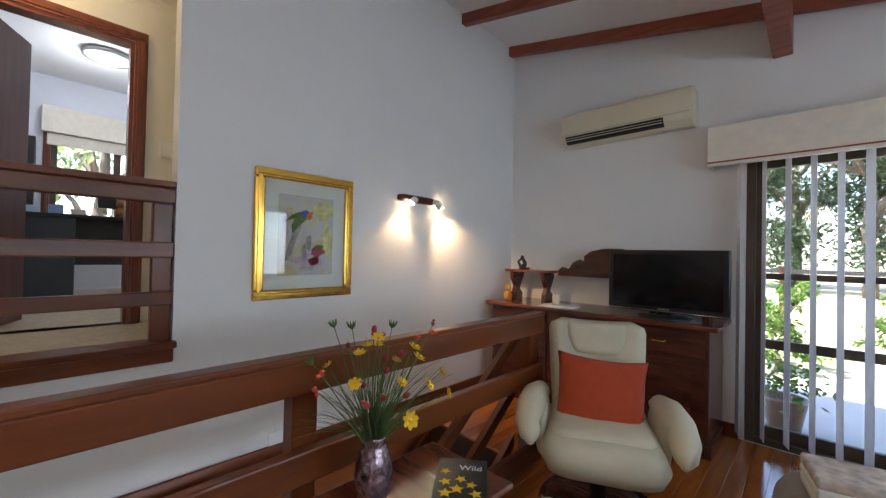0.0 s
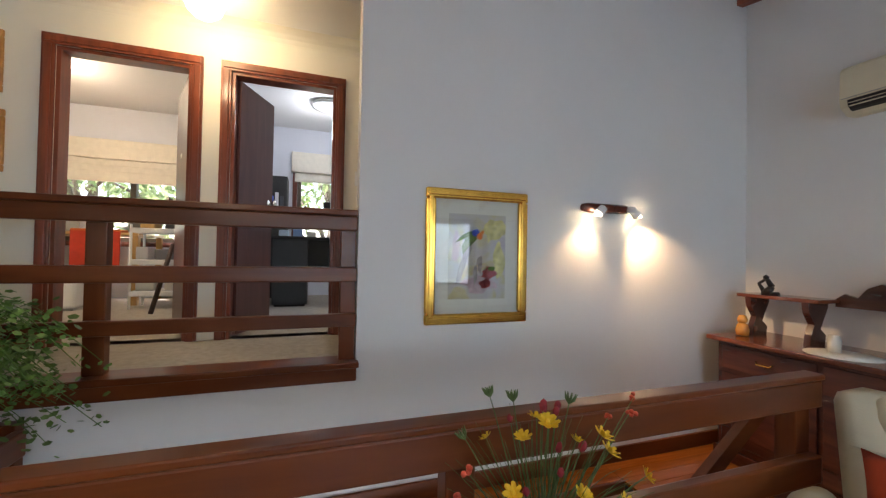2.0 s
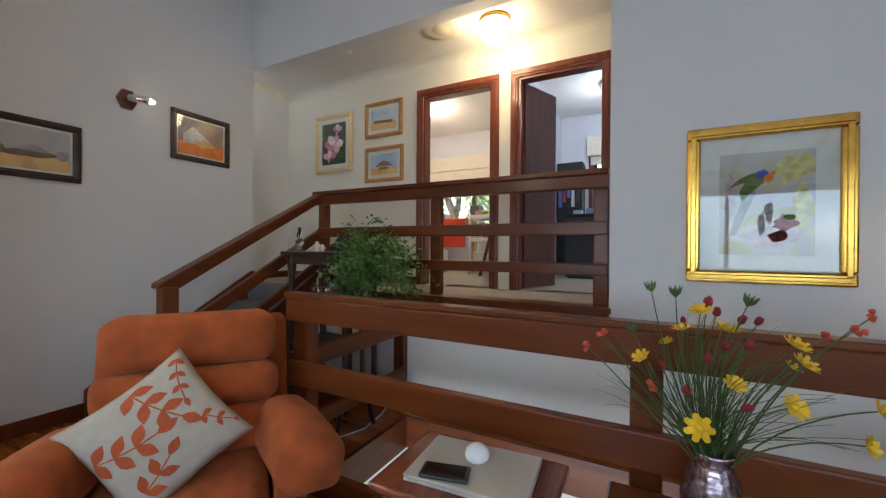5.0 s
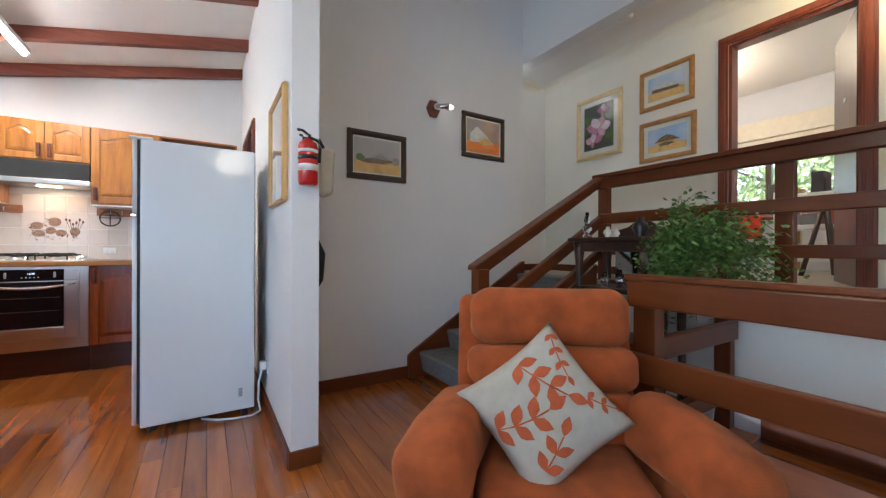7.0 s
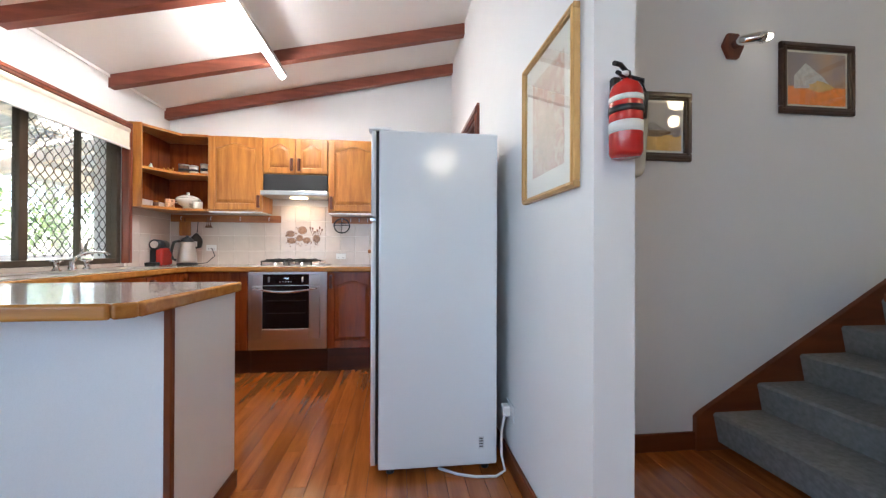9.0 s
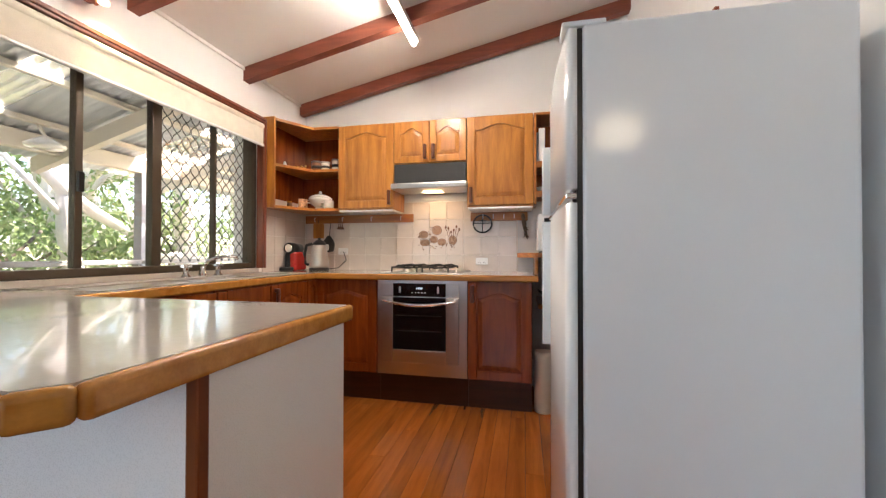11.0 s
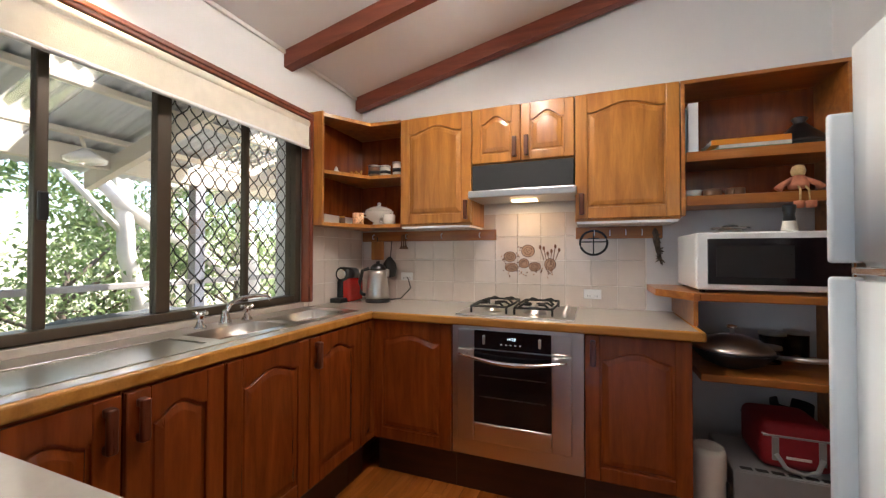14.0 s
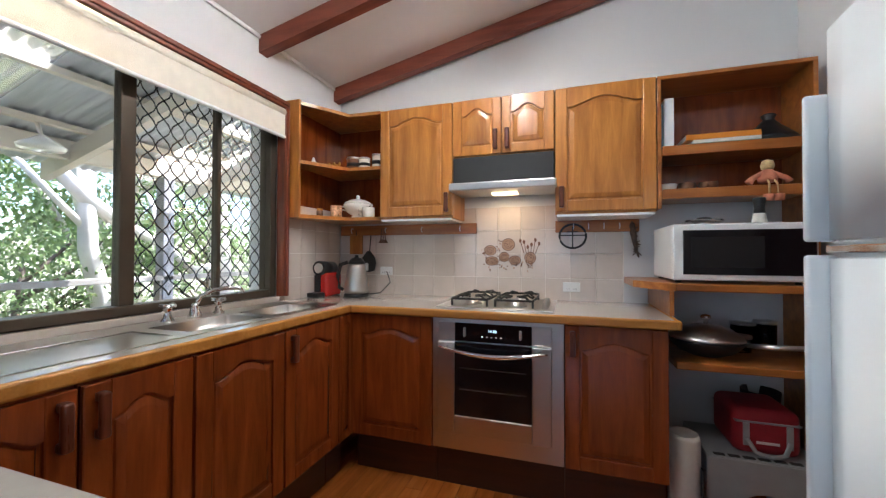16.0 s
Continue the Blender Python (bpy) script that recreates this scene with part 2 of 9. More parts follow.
wall("wall_north", "y", YN, 0.2, XW - 0.12, XE + 0.2, -2.6, lambda x: roof(x), [SLIDE], WALL, "white painted wall with the sliding door")
wall("wall_east", "x", XE, 0.2, YK - 0.2, YN, -2.6, flat(roof(XE)), [KWIN, LWIN], WALL, "white painted wall with the kitchen window")
wall("wall_kitchen", "y", YK, -0.2, PX0, XE, -0.3, lambda x: roof(x), [], WALL, "white painted kitchen back wall")
wall("wall_partition", "x", PX1, PX0 - PX1, YK, PY, 0.0, flat(roof(PX1)), [(-4.05, -3.28, 0.0, 1.92)], WALL, "white painted partition beside the kitchen")
wall("wall_stairs", "x", XW, -0.12, YP, YN, -2.6, flat(roof(XW)), [(YP, 0.40, 0.665, SOFFIT)], WALL, "white painted wall beside the stairwell")
wall("wall_pictures", "y", YP, -0.12, XW, PX0, -0.3, lambda x: roof(x), [], WALL, "white painted wall with framed pictures")
wall("wall_hall_return", "x", XW, 0.12, -3.0, YP - 0.12, HALL - 0.3, flat(3.0), [], WALL, "white painted return wall at the stair head")
wall("wall_hall_south", "y", -3.0, -0.1, HX - 0.1, XW + 0.12, HALL - 0.3, flat(3.0), [], WALL, "white painted wall at the stair head")
wall("wall_hall", "x", HX, -0.1, -3.0, 1.4, HALL - 0.3, flat(3.0), [D1, D2], CREAM, "cream painted hall wall with two doors")
wall("wall_hall_north", "y", 1.4, 0.1, HX - 0.1, XW - 0.12, HALL - 0.3, flat(3.0), [], CREAM, "cream painted wall at the end of the hall")
bm = bmesh.new()
prism(bm, [(XW, roof(XW)), (XE + 0.2, roof(XE + 0.2)), (XE + 0.2, roof(XE + 0.2) + 0.15), (XW, roof(XW) + 0.15)], "y", YK - 0.2, YN + 0.2)
tagged(part("ceiling", bm, CEIL), "white sloping plasterboard ceiling", "ceiling", kind="structure")
tagged(part("ceiling_hall", bx(HX - 0.1, XW - 0.12, -3.0, 1.4, 2.78, 2.88), CEIL), "flat cream hall ceiling", "ceiling", kind="structure")
SUB = paint("subfloor", (0.05, 0.02, 0.01), 0.6, 0.1, 20, 0.1)
FLOOR = tagged(part("floor", bx(RAIL - 0.06, XE, YK, YN, -0.2, -0.018), SUB), "polished reddish hardwood board floor", "floor", kind="structure")
LANDING = tagged(part("floor_landing", bx(XW, RAIL - 0.06, 1.95, YN, -0.2, -0.018), SUB), "polished reddish hardwood board landing", "floor", kind="structure")
NOOK = tagged(part("floor_stair_foot", bx(XW, RAIL - 0.06, YP, -0.78, -0.2, -0.018), SUB), "polished reddish hardwood floor at the stair foot", "floor", kind="structure")
LEDGE = tagged(part("floor_ledge", bx(XW, -2.04, -0.78, 1.95, -0.2, -0.018), SUB), "narrow hardwood ledge along the stairwell", "floor", kind="structure")
tagged(part("floor_hall", bx(HX - 0.1, XW - 0.001, -3.0, 1.4, HALL - 0.25, HALL), CARPET), "pale beige carpet of the raised hall", "floor", kind="structure")
CREAMTILE = paint("pale_lower_wall", (0.62, 0.60, 0.50), 0.5, 0.04, 4, 0.1)
tagged(part("floor_lower", bx(-2.04, XE, -2.5, YN, -2.45, -2.35), CREAMTILE), "pale tiled floor of the lower storey", "floor", kind="structure")
well = bmesh.new()
for w_ in ((-2.06, -2.04, -2.5, YN), (-2.06, XE, -2.52, -2.5)):
    box(well, *w_, -2.36, -0.2)
tagged(part("wall_stairwell", well, CREAMTILE), "pale painted lower walls of the stairwell", "wall", kind="structure")
tagged(part("trim_stairwell", bx(-2.04, -2.02, -0.78, 1.95, -0.2, 0.0, bevel=0.003), RAIL_Y), "dark timber fascia round the stairwell", "trim", kind="structure")
tagged(part("trim_stairwell_end", bx(-2.02, RAIL - 0.06, -0.80, -0.775, -0.2, 0.0, bevel=0.003), RAIL_X), "dark timber fascia round the stairwell", "trim", kind="structure")
tagged(part("wall_lower", bx(XE, XE + 0.01, -2.5, YN, -2.4, -0.2), CREAMTILE), "pale lower storey wall", "wall", kind="structure")

for y in (3.19, 2.47, 1.72, 0.97, 0.22, -0.53, -1.28, -2.03, -3.05, -3.83, -4.5):
    x0 = XW if y > PY else PX1
    m_ = prm([(x0, under(x0)), (XE, under(XE)), (XE, roof(XE)), (x0, roof(x0))], "y", y - 0.03, y + 0.03)
    tagged(part("rafter", m_, RAFTER), "reddish brown stained timber rafter under the ceiling", "beam", "ceiling rafters", "structure")
tagged(part("long_beam", bx(-0.20, -0.10, PY, YN, 2.54, under(-0.1) + 0.02, bevel=0.004), RAFTER), "reddish brown timber beam along the room", "beam", kind="structure")


# unseen area lamp added to brighten the lower storey; its wall has no window
lamp("lower_window_light", "AREA", look((2.45, 0.4, -1.3), (-2.0, 0.4, -1.5)), 28, (0.85, 0.93, 1.0), size=2.4, size_y=1.1)

# skirtings, architraves and cornices
def board(name, a, mat, label, cat="trim"):
    return tagged(part(name, bx(*a, bevel=0.004), mat), label, cat, kind="structure")


SK = "dark stained timber skirting board"
for a, mt in (((XW, XW + 0.018, -0.78, YN, 0, 0.095), RAIL_Y), ((XW, SLIDE[0] - 0.03, YN - 0.018, YN, 0, 0.095), RAIL_X), ((SLIDE[1] + 0.03, XE, YN - 0.018, YN, 0, 0.095), RAIL_X),
              ((XE - 0.018, XE, -1.95, YN - 0.02, 0, 0.095), RAIL_Y), ((-1.10, PX0, YP, YP + 0.018, 0, 0.09), RAIL_X), ((PX0 - 0.012, PX1 + 0.012, PY, PY + 0.016, 0, 0.08), RAIL_X),
              ((PX1, PX1 + 0.016, -3.2, PY, 0, 0.08), RAIL_Y), ((PX0 - 0.016, PX0, YP + 0.02, PY, 0, 0.08), RAIL_Y), ((HX, XW + 0.1, -3.0, -2.982, HALL, HALL + 0.07), RAIL_X),
              ((HX, HX + 0.016, -3.0, D1[0] - 0.07, HALL, HALL + 0.07), RAIL_Y)):
    board("baseboard", a, mt, SK)


def cornice(a, b, axis, at, z, s):
    """Coved cornice between a wall plane and a flat ceiling; s is the side it grows to."""
    pts = [(at, z), (at, z - 0.085)] + [(at + s * 0.085 * (1 - math.cos(q)), z - 0.085 * (1 - math.sin(q)) - 0.004) for q in (0.2, 0.55, 0.9, 1.25)] + [(at + s * 0.085, z)]
    if axis == "y":
        return prm(pts, "y", a, b)
    return prm(pts, "x", a, b)


for nm, bm_ in (("cornice_hall", cornice(-2.99, 1.39, "y", HX, 2.779, 1)), ("cornice_hall_end", cornice(HX + 0.086, XW + 0.0, "x", -3.0, 2.779, 1))):
    tagged(part(nm, bm_, CREAM), "cream plaster cove cornice of the hall", "cornice", kind="structure")
for y in ((-3.8, -3.08), (-4.47, -3.86), (-3.02, 0.19)):
    board("trim", (XE - 0.014, XE, y[0], y[1], roof(XE) - 0.022, roof(XE)), CEIL, "small white bead at the ceiling edge")


def architrave(axis, at, side, a0, a1, z0, z1, w=0.062, d=0.018, mat=None, sill=False):
    """A timber door or window surround: two jambs and a head, mitred by butting."""
    t = thing("architrave", "reddish stained timber architrave round the opening", "architrave", kind="structure")
    for nm, (p, q, lo, hi) in (("jamb", (a0 - w, a0, z0, z1)), ("jamb", (a1, a1 + w, z0, z1)), ("head", (a0 - w, a1 + w, z1, z1 + w))) + ((("stool", (a0 - w, a1 + w, z0 - w, z0)),) if sill else ()):
        for e, dd in ((0.0, d), (0.014, d + 0.008)):
            pp, qq, l2, h2 = p + e, q - e, lo + (e if nm in ("head", "stool") else 0), hi - (e if nm in ("head", "stool") else 0)
            bm_ = bx(*((at, at + side * dd, pp, qq) if axis == "x" else (pp, qq, at, at + side * dd)), l2, h2, bevel=0.004)
            part(nm if not e else nm + "_moulding", bm_, mat or REDWOOD, t)
    return t


def lining(axis, at0, at1, a0, a1, z0, z1, mat=None):
    t = thing("door_lining", "reddish stained timber door lining", "door frame", kind="structure")
    for p, q, lo, hi in ((a0 - 0.002, a0 + 0.02, z0, z1), (a1 - 0.02, a1 + 0.002, z0, z1), (a0 + 0.02, a1 - 0.02, z1 - 0.02, z1 + 0.002)):
        part("lining_board", bx(*((at0, at1, p, q) if axis == "x" else (p, q, at0, at1)), lo, hi, bevel=0.002), mat or REDWOOD, t)
    return t


for d_ in (D1, D2):
    architrave("x", HX, 1, *d_)
    lining("x", HX - 0.1, HX - 0.001, *d_)
architrave("x", PX1, 1, -4.05, -3.28, 0.0, 1.92)
lining("x", -0.2, PX1 - 0.001, -4.05, -3.28, 0.0, 1.92)


def plank_rail(parent, axis, a, b, at, z0, z1, mat, name="rail", d=0.042):
    return part(name, bx(*((at - d, at, a, b) if axis == "y" else (a, b, at - d, at)), z0, z1, bevel=0.007), mat, parent)


# stairwell balustrade: flat rails on square posts, returning to the wall, with raking rails down the flight
bal = thing("balustrade", "dark polished timber balustrade with flat horizontal rails round the stairwell", "balustrade", (RAIL, 0.5, 0))
part("cap_rail", bx(RAIL - 0.062, RAIL + 0.004, -0.86, 2.03, 0.862, 0.884, bevel=0.006, seg=3), RAIL_Y, bal)
for z0, z1 in ((0.76, 0.862), (0.475, 0.58), (0.02, 0.13)):
    plank_rail(bal, "y", -0.85, 2.02, RAIL, z0, z1, RAIL_Y)
for y in (-0.85, 0.53, 1.94):
    part("post", bx(RAIL - 0.115, RAIL - 0.043, y, y + 0.085, -0.15, 0.86, bevel=0.005), RAIL_Z, bal)
part("post", bx(XW + 0.002, XW + 0.06, -0.98, -0.9, 0, 0.62, bevel=0.005), RAIL_Z, bal)
for z0, z1 in ((0.50, 0.60), (0.19, 0.27)):
    plank_rail(bal, "x", XW + 0.06, RAIL - 0.045, -0.86, z0, z1, RAIL_X, "return_rail")
for zt in (0.74, 0.43, 0.12):
    bm = bmesh.new()
    prism(bm, [(1.98, zt), (1.98, zt - 0.075), (0.75, zt - 0.075 - 0.92), (0.75, zt - 0.92)], "x", RAIL - 0.20, RAIL - 0.165)
    part("raking_rail", bm, RAIL_Y, bal, "lighter timber raking handrail down the flight")
flight = thing("stair_flight", "dark timber flight down to the lower storey", "staircase", (-1.65, 1.6, -0.2), kind="structure")
for k in range(9):
    part("tread", bx(-2.02, RAIL - 0.21, 1.95 - 0.25 * (k + 1) - 0.02, 1.95 - 0.25 * k, -0.19 * (k + 1) - 0.035, -0.19 * (k + 1), bevel=0.006), RAIL_X, flight)
for x in (-2.018, RAIL - 0.205):
    part("string", prm([(1.95, -0.05), (1.95, -0.35), (-0.35, -2.1), (-0.35, -1.85)], "x", x, x + 0.03), RAIL_Y, flight)

# hall balustrade and stair handrail
hb = thing("hall_balustrade", "dark stained timber balustrade of the raised hall with flat rails", "balustrade", (XW, -0.7, HALL))
plank_rail(hb, "y", -1.80, 0.395, XW + 0.02, 1.425, 1.50, RAIL_Y, d=0.05)
part("cap_rail", bx(XW - 0.05, XW + 0.035, -1.80, 0.396, 1.50, 1.53, bevel=0.006, seg=3), RAIL_Y, hb)
for z0, z1 in ((1.165, 1.24), (0.94, 1.005)):
    plank_rail(hb, "y", -1.76, 0.395, XW + 0.018, z0, z1, RAIL_Y)
for y in (-1.79, -0.74, 0.315):
    part("post", bx(XW - 0.08, XW - 0.026, y, y + 0.078, HALL, 1.50, bevel=0.004), RAIL_Z, hb)
part("sill", bx(XW - 0.11, XW + 0.03, -1.72, 0.402, 0.668, 0.762, bevel=0.006), RAIL_Y, hb)
part("nosing", bx(XW - 0.115, XW + 0.045, -1.72, 0.412, 0.735, 0.766, bevel=0.006), RAIL_Y, hb)
part("newel", bx(-1.15, -1.07, -1.79, -1.715, 0.0, 0.86, bevel=0.005), RAIL_Z, hb)
RK = (1.53 - 0.895) / (2.22 - 1.10)
for off, dp, nm in ((0.0, 0.085, "handrail"), (-0.30, 0.085, "raking_rail"), (-0.54, 0.07, "raking_rail")):
    z1 = 0.90 + off
    top_ = [(-1.078, z1 - 0.0135), (-2.24, z1 + 1.13 * RK), (-2.24, z1 + 1.13 * RK - dp), (-1.078, z1 - 0.0135 - dp)]
    bm = bmesh.new()
    prism(bm, top_, "y", -1.775, -1.735, bevel=0.004)
    part(nm, bm, RAIL_X, hb)
bm = bmesh.new()
prism(bm, [(-1.05, 0.912 - 0.03), (-2.25, 0.912 - 0.02 + 1.14 * RK), (-2.25, 0.912 - 0.048 + 1.14 * RK), (-1.05, 0.912 - 0.058)], "y", -1.80, -1.71, bevel=0.004)
part("cap_rail", bm, RAIL_X, hb)

# carpeted steps up to the hall
steps = thing("stairs_up", "grey carpeted steps up to the raised hall", "staircase", (-1.7, -2.15, 0), kind="structure")
for k in range(5):
    x0, z = -1.16 - 0.25 * k, 0.192 + 0.142 * k
    bm = bmesh.new()
    x1 = -2.22 if k < 4 else -2.3
    prism(bm, [(x0 + 0.0, z - 0.15), (x0 + 0.025, z - 0.03), (x0 + 0.03, z - 0.012), (x0 + 0.018, z), (x1, z), (x1, z - 0.15)], "y", YP + 0.03, -1.80)
    part("step", bm, GREYCARPET, steps)
for y0, y1 in ((YP + 0.001, YP + 0.03), (-1.80, -1.778)):
    bm = bmesh.new()
    prism(bm, [(-1.04, 0), (-1.04, 0.17), (-1.08, 0.20), (-2.20, 0.20 + 1.12 * 0.596), (-2.22, 0.20 + 1.12 * 0.596), (-2.22, 0)], "y", y0, y1)
    part("string", bm, RAIL_X, steps, "dark stained timber stair string")

# ---- kitchen ----
TILE = paint("glazed_tile", (0.66, 0.58, 0.52), 0.16, 0.03, 14, 0.06, coat=0.3, spread=0.05)
GROUT = paint("grout", (0.82, 0.78, 0.72), 0.8, 0.04, 30, 0.2)
HANDLEW = wood("handle_timber", (0.06, 0.013, 0.006), (0.14, 0.035, 0.013), 0.28, (12, 12, 1))
DARKGLASS = paint("black_glass", (0.006, 0.006, 0.008), 0.1, 0.02, 9, 0.0)
RED = paint("red_gloss", (0.46, 0.018, 0.014), 0.22, 0.03, 20, 0.03, coat=0.4)
PORCELAIN = paint("porcelain", (0.74, 0.70, 0.62), 0.18, 0.03, 24, 0.02, coat=0.4)
LEDM = glow("display_glow", (0.7, 0.9, 1.0), 0.5)
LAMPGLOW = glow("lamp_glow", (1.0, 0.70, 0.36), 1.6)
TUBEGLOW = glow("tube_glow", (1.0, 0.95, 0.86), 17.0)


def arch_line(x0, x1, z, rise, k=18):
    """Points of a shouldered arch from x0 to x1 at height z."""
    out = []
    for i in range(k + 1):
        u = i / k
        v = min(max((u - 0.08) / 0.84, 0), 1)
        out.append((x0 + (x1 - x0) * u, z + rise * (0.5 - 0.5 * math.cos(2 * math.pi * v)) ** 0.75))
    return out


def panel_door(w, h, m, mat, rise=0.045, stile=0.06, handle=None, parent=None, name="door"):
    """A framed door with a raised, arch-topped panel, facing local +y."""
    def piece_of(bm, nm, par):
        bmesh.ops.transform(bm, matrix=m, verts=bm.verts[:])
        return part(nm, bm, mat, par)
    s, zt = stile, h - stile - rise
    d = piece_of(bx(0, w, 0, 0.010, 0, h, bevel=0.002), name, parent)
    piece_of(bx(0, s, 0.0095, 0.020, 0, h, bevel=0.004), "stile", d)
    piece_of(bx(w - s, w, 0.0095, 0.020, 0, h, bevel=0.004), "stile", d)
    piece_of(bx(s, w - s, 0.0095, 0.0195, 0, s, bevel=0.004), "bottom_rail", d)
    arc = arch_line(s, w - s, zt, rise)
    piece_of(prm(arc + [(w - s, h), (s, h)], "y", 0.0095, 0.0195), "arched_rail", d)
    bm = bmesh.new()

    def loop(o, y):
        pts = [(s + o, s + o), *[(min(max(x, s + o), w - s - o), z - o) for x, z in arc], (w - s - o, s + o)]
        return [bm.verts.new((x, y, z)) for x, z in pts]
    rings = [loop(0.004, 0.0102), loop(0.009, 0.0104), loop(0.013, 0.0145), loop(0.034, 0.0195), loop(0.037, 0.0195)]
    for a, b in zip(rings, rings[1:]):
        for i in range(len(a)):
            try:
                bm.faces.new((a[i], a[(i + 1) % len(a)], b[(i + 1) % len(a)], b[i]))
            except ValueError:
                pass
    bm.faces.new(rings[-1])
    bmesh.ops.recalc_face_normals(bm, faces=bm.faces[:])
    piece_of(bm, "raised_panel", d)
    if handle:
        hx, hz = handle
        hb_ = bmesh.new()
        box(hb_, hx - 0.011, hx + 0.011, 0.020, 0.046, hz - 0.055, hz - 0.033, bevel=0.005)
        box(hb_, hx - 0.011, hx + 0.011, 0.020, 0.046, hz + 0.033, hz + 0.055, bevel=0.005)
        box(hb_, hx - 0.012, hx + 0.012, 0.034, 0.050, hz - 0.055, hz + 0.055, bevel=0.006, seg=3)
        bmesh.ops.transform(hb_, matrix=m, verts=hb_.verts[:])
        part("handle", hb_, HANDLEW, d, "dark red timber handle")
    return d


BY, BX_ = -4.005, 2.12       # faces of the base cabinets
DOORTOP, DOORBOT = 0.828, 0.205


def base_unit(name, a, b, run, hinge, group="base cabinets"):
    """A base cabinet with one arched door, on the back run ('y') or the window run ('x')."""
    c = thing(name, "reddish brown timber base cabinet with an arched panel door", "cabinet", ((a + b) / 2, BY, 0) if run == "y" else (BX_, (a + b) / 2, 0), group=group)
    if run == "y":
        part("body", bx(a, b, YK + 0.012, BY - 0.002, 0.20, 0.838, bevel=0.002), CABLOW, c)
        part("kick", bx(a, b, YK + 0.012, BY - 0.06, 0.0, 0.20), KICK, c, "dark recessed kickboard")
        m = pose(a + 0.002, BY - 0.002, DOORBOT)
    else:
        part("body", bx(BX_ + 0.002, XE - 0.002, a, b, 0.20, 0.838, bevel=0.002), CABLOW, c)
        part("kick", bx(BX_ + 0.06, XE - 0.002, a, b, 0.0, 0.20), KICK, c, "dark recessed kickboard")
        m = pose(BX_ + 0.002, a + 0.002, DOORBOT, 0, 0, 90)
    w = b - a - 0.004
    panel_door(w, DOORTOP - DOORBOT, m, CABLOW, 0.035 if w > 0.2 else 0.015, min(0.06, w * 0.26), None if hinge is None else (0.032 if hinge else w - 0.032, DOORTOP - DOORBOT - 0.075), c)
    return c


base_unit("base_cabinet", 0.64, 1.046, "y", False)
base_unit("base_cabinet", 1.664, 2.118, "y", None)
base_unit("base_cabinet", -3.992, -3.865, "x", None)
base_unit("base_cabinet", -3.86, -3.485, "x", False)
base_unit("base_cabinet", -3.48, -3.095, "x", None)
base_unit("base_cabinet", -3.09, -2.81, "x", False)
base_unit("base_cabinet", -2.805, -2.51, "x", True)
part("filler", bx(2.12, XE - 0.003, YK + 0.012, -3.994, 0.2, 0.838), CABLOW)
tagged(bpy.data.objects["filler"], "reddish timber corner filler under the worktop", "cabinet", kind="structure")

# worktops
wt = thing("worktop", "beige laminate worktop with a rounded timber edge", "worktop", (1.6, -4.2, 0.84))
S0, S1, SX0, SX1 = -3.93, -2.64, 2.205, 2.525     # sink cut-out
for a in ((0.622, XE - 0.002, YK + 0.012, -3.975), (2.12, XE - 0.002, -3.975, S0), (2.12, SX0, S0, S1), (SX1, XE - 0.002, S0, S1), (2.12, XE - 0.002, S1, -2.507)):
    part("laminate", bx(*a, 0.838, TOP), LAMINATE, wt)
part("timber_edge", bx(0.612, 2.10, -3.975, -3.953, 0.836, TOP + 0.001, bevel=0.009, seg=3), EDGE, wt, "rounded honey timber edge")
part("timber_edge", bx(2.10, 2.122, -3.975, -2.507, 0.836, TOP + 0.001, bevel=0.009, seg=3), EDGE, wt, "rounded honey timber edge")
part("timber_edge", bx(0.600, 0.622, YK + 0.012, -3.953, 0.836, TOP + 0.001, bevel=0.009, seg=3), EDGE, wt, "rounded honey timber edge")

pen = thing("peninsula", "white panelled peninsula bench with laminate top and timber edge", "kitchen bench", (1.8, -2.2, 0))
PT = [(1.158, -2.505), (1.158, -1.868), (1.193, -1.833), (XE - 0.003, -1.833), (XE - 0.003, -2.505)]
part("laminate_top", prm(PT, "z", 0.838, TOP), LAMINATE, pen)
for a, b in (((1.158, -2.503), (1.158, -1.868)), ((1.158, -1.868), (1.193, -1.833)), ((1.193, -1.833), (XE - 0.003, -1.833))):
    d = Vector((b[0] - a[0], b[1] - a[1], 0))
    m = Matrix.Translation((a[0], a[1], 0)) @ Matrix.Rotation(math.atan2(d.y, d.x), 4, "Z")
    bm = bx(-0.004, d.length + 0.004, 0.0, 0.022, 0.834, TOP + 0.001, bevel=0.009, seg=3)
    bmesh.ops.transform(bm, matrix=m, verts=bm.verts[:])
    part("timber_edge", bm, EDGE, pen, "rounded honey timber edge")
part("front_panel", bx(1.175, XE - 0.003, -2.045, -2.028, 0.0, 0.836), WHITE, pen)
part("end_panel", bx(1.16, 1.175, -2.495, -2.045, 0.0, 0.836), WHITE, pen)
part("corner_strip", bx(1.155, 1.178, -2.046, -2.023, 0.0, 0.836, bevel=0.004), RAIL_Z, pen, "dark timber corner strip")
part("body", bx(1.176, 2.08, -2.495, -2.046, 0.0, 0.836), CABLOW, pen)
part("skirting", bx(1.147, 1.161, -2.495, -2.025, 0.0, 0.075, bevel=0.004), RAIL_Y, pen, "dark timber skirting")

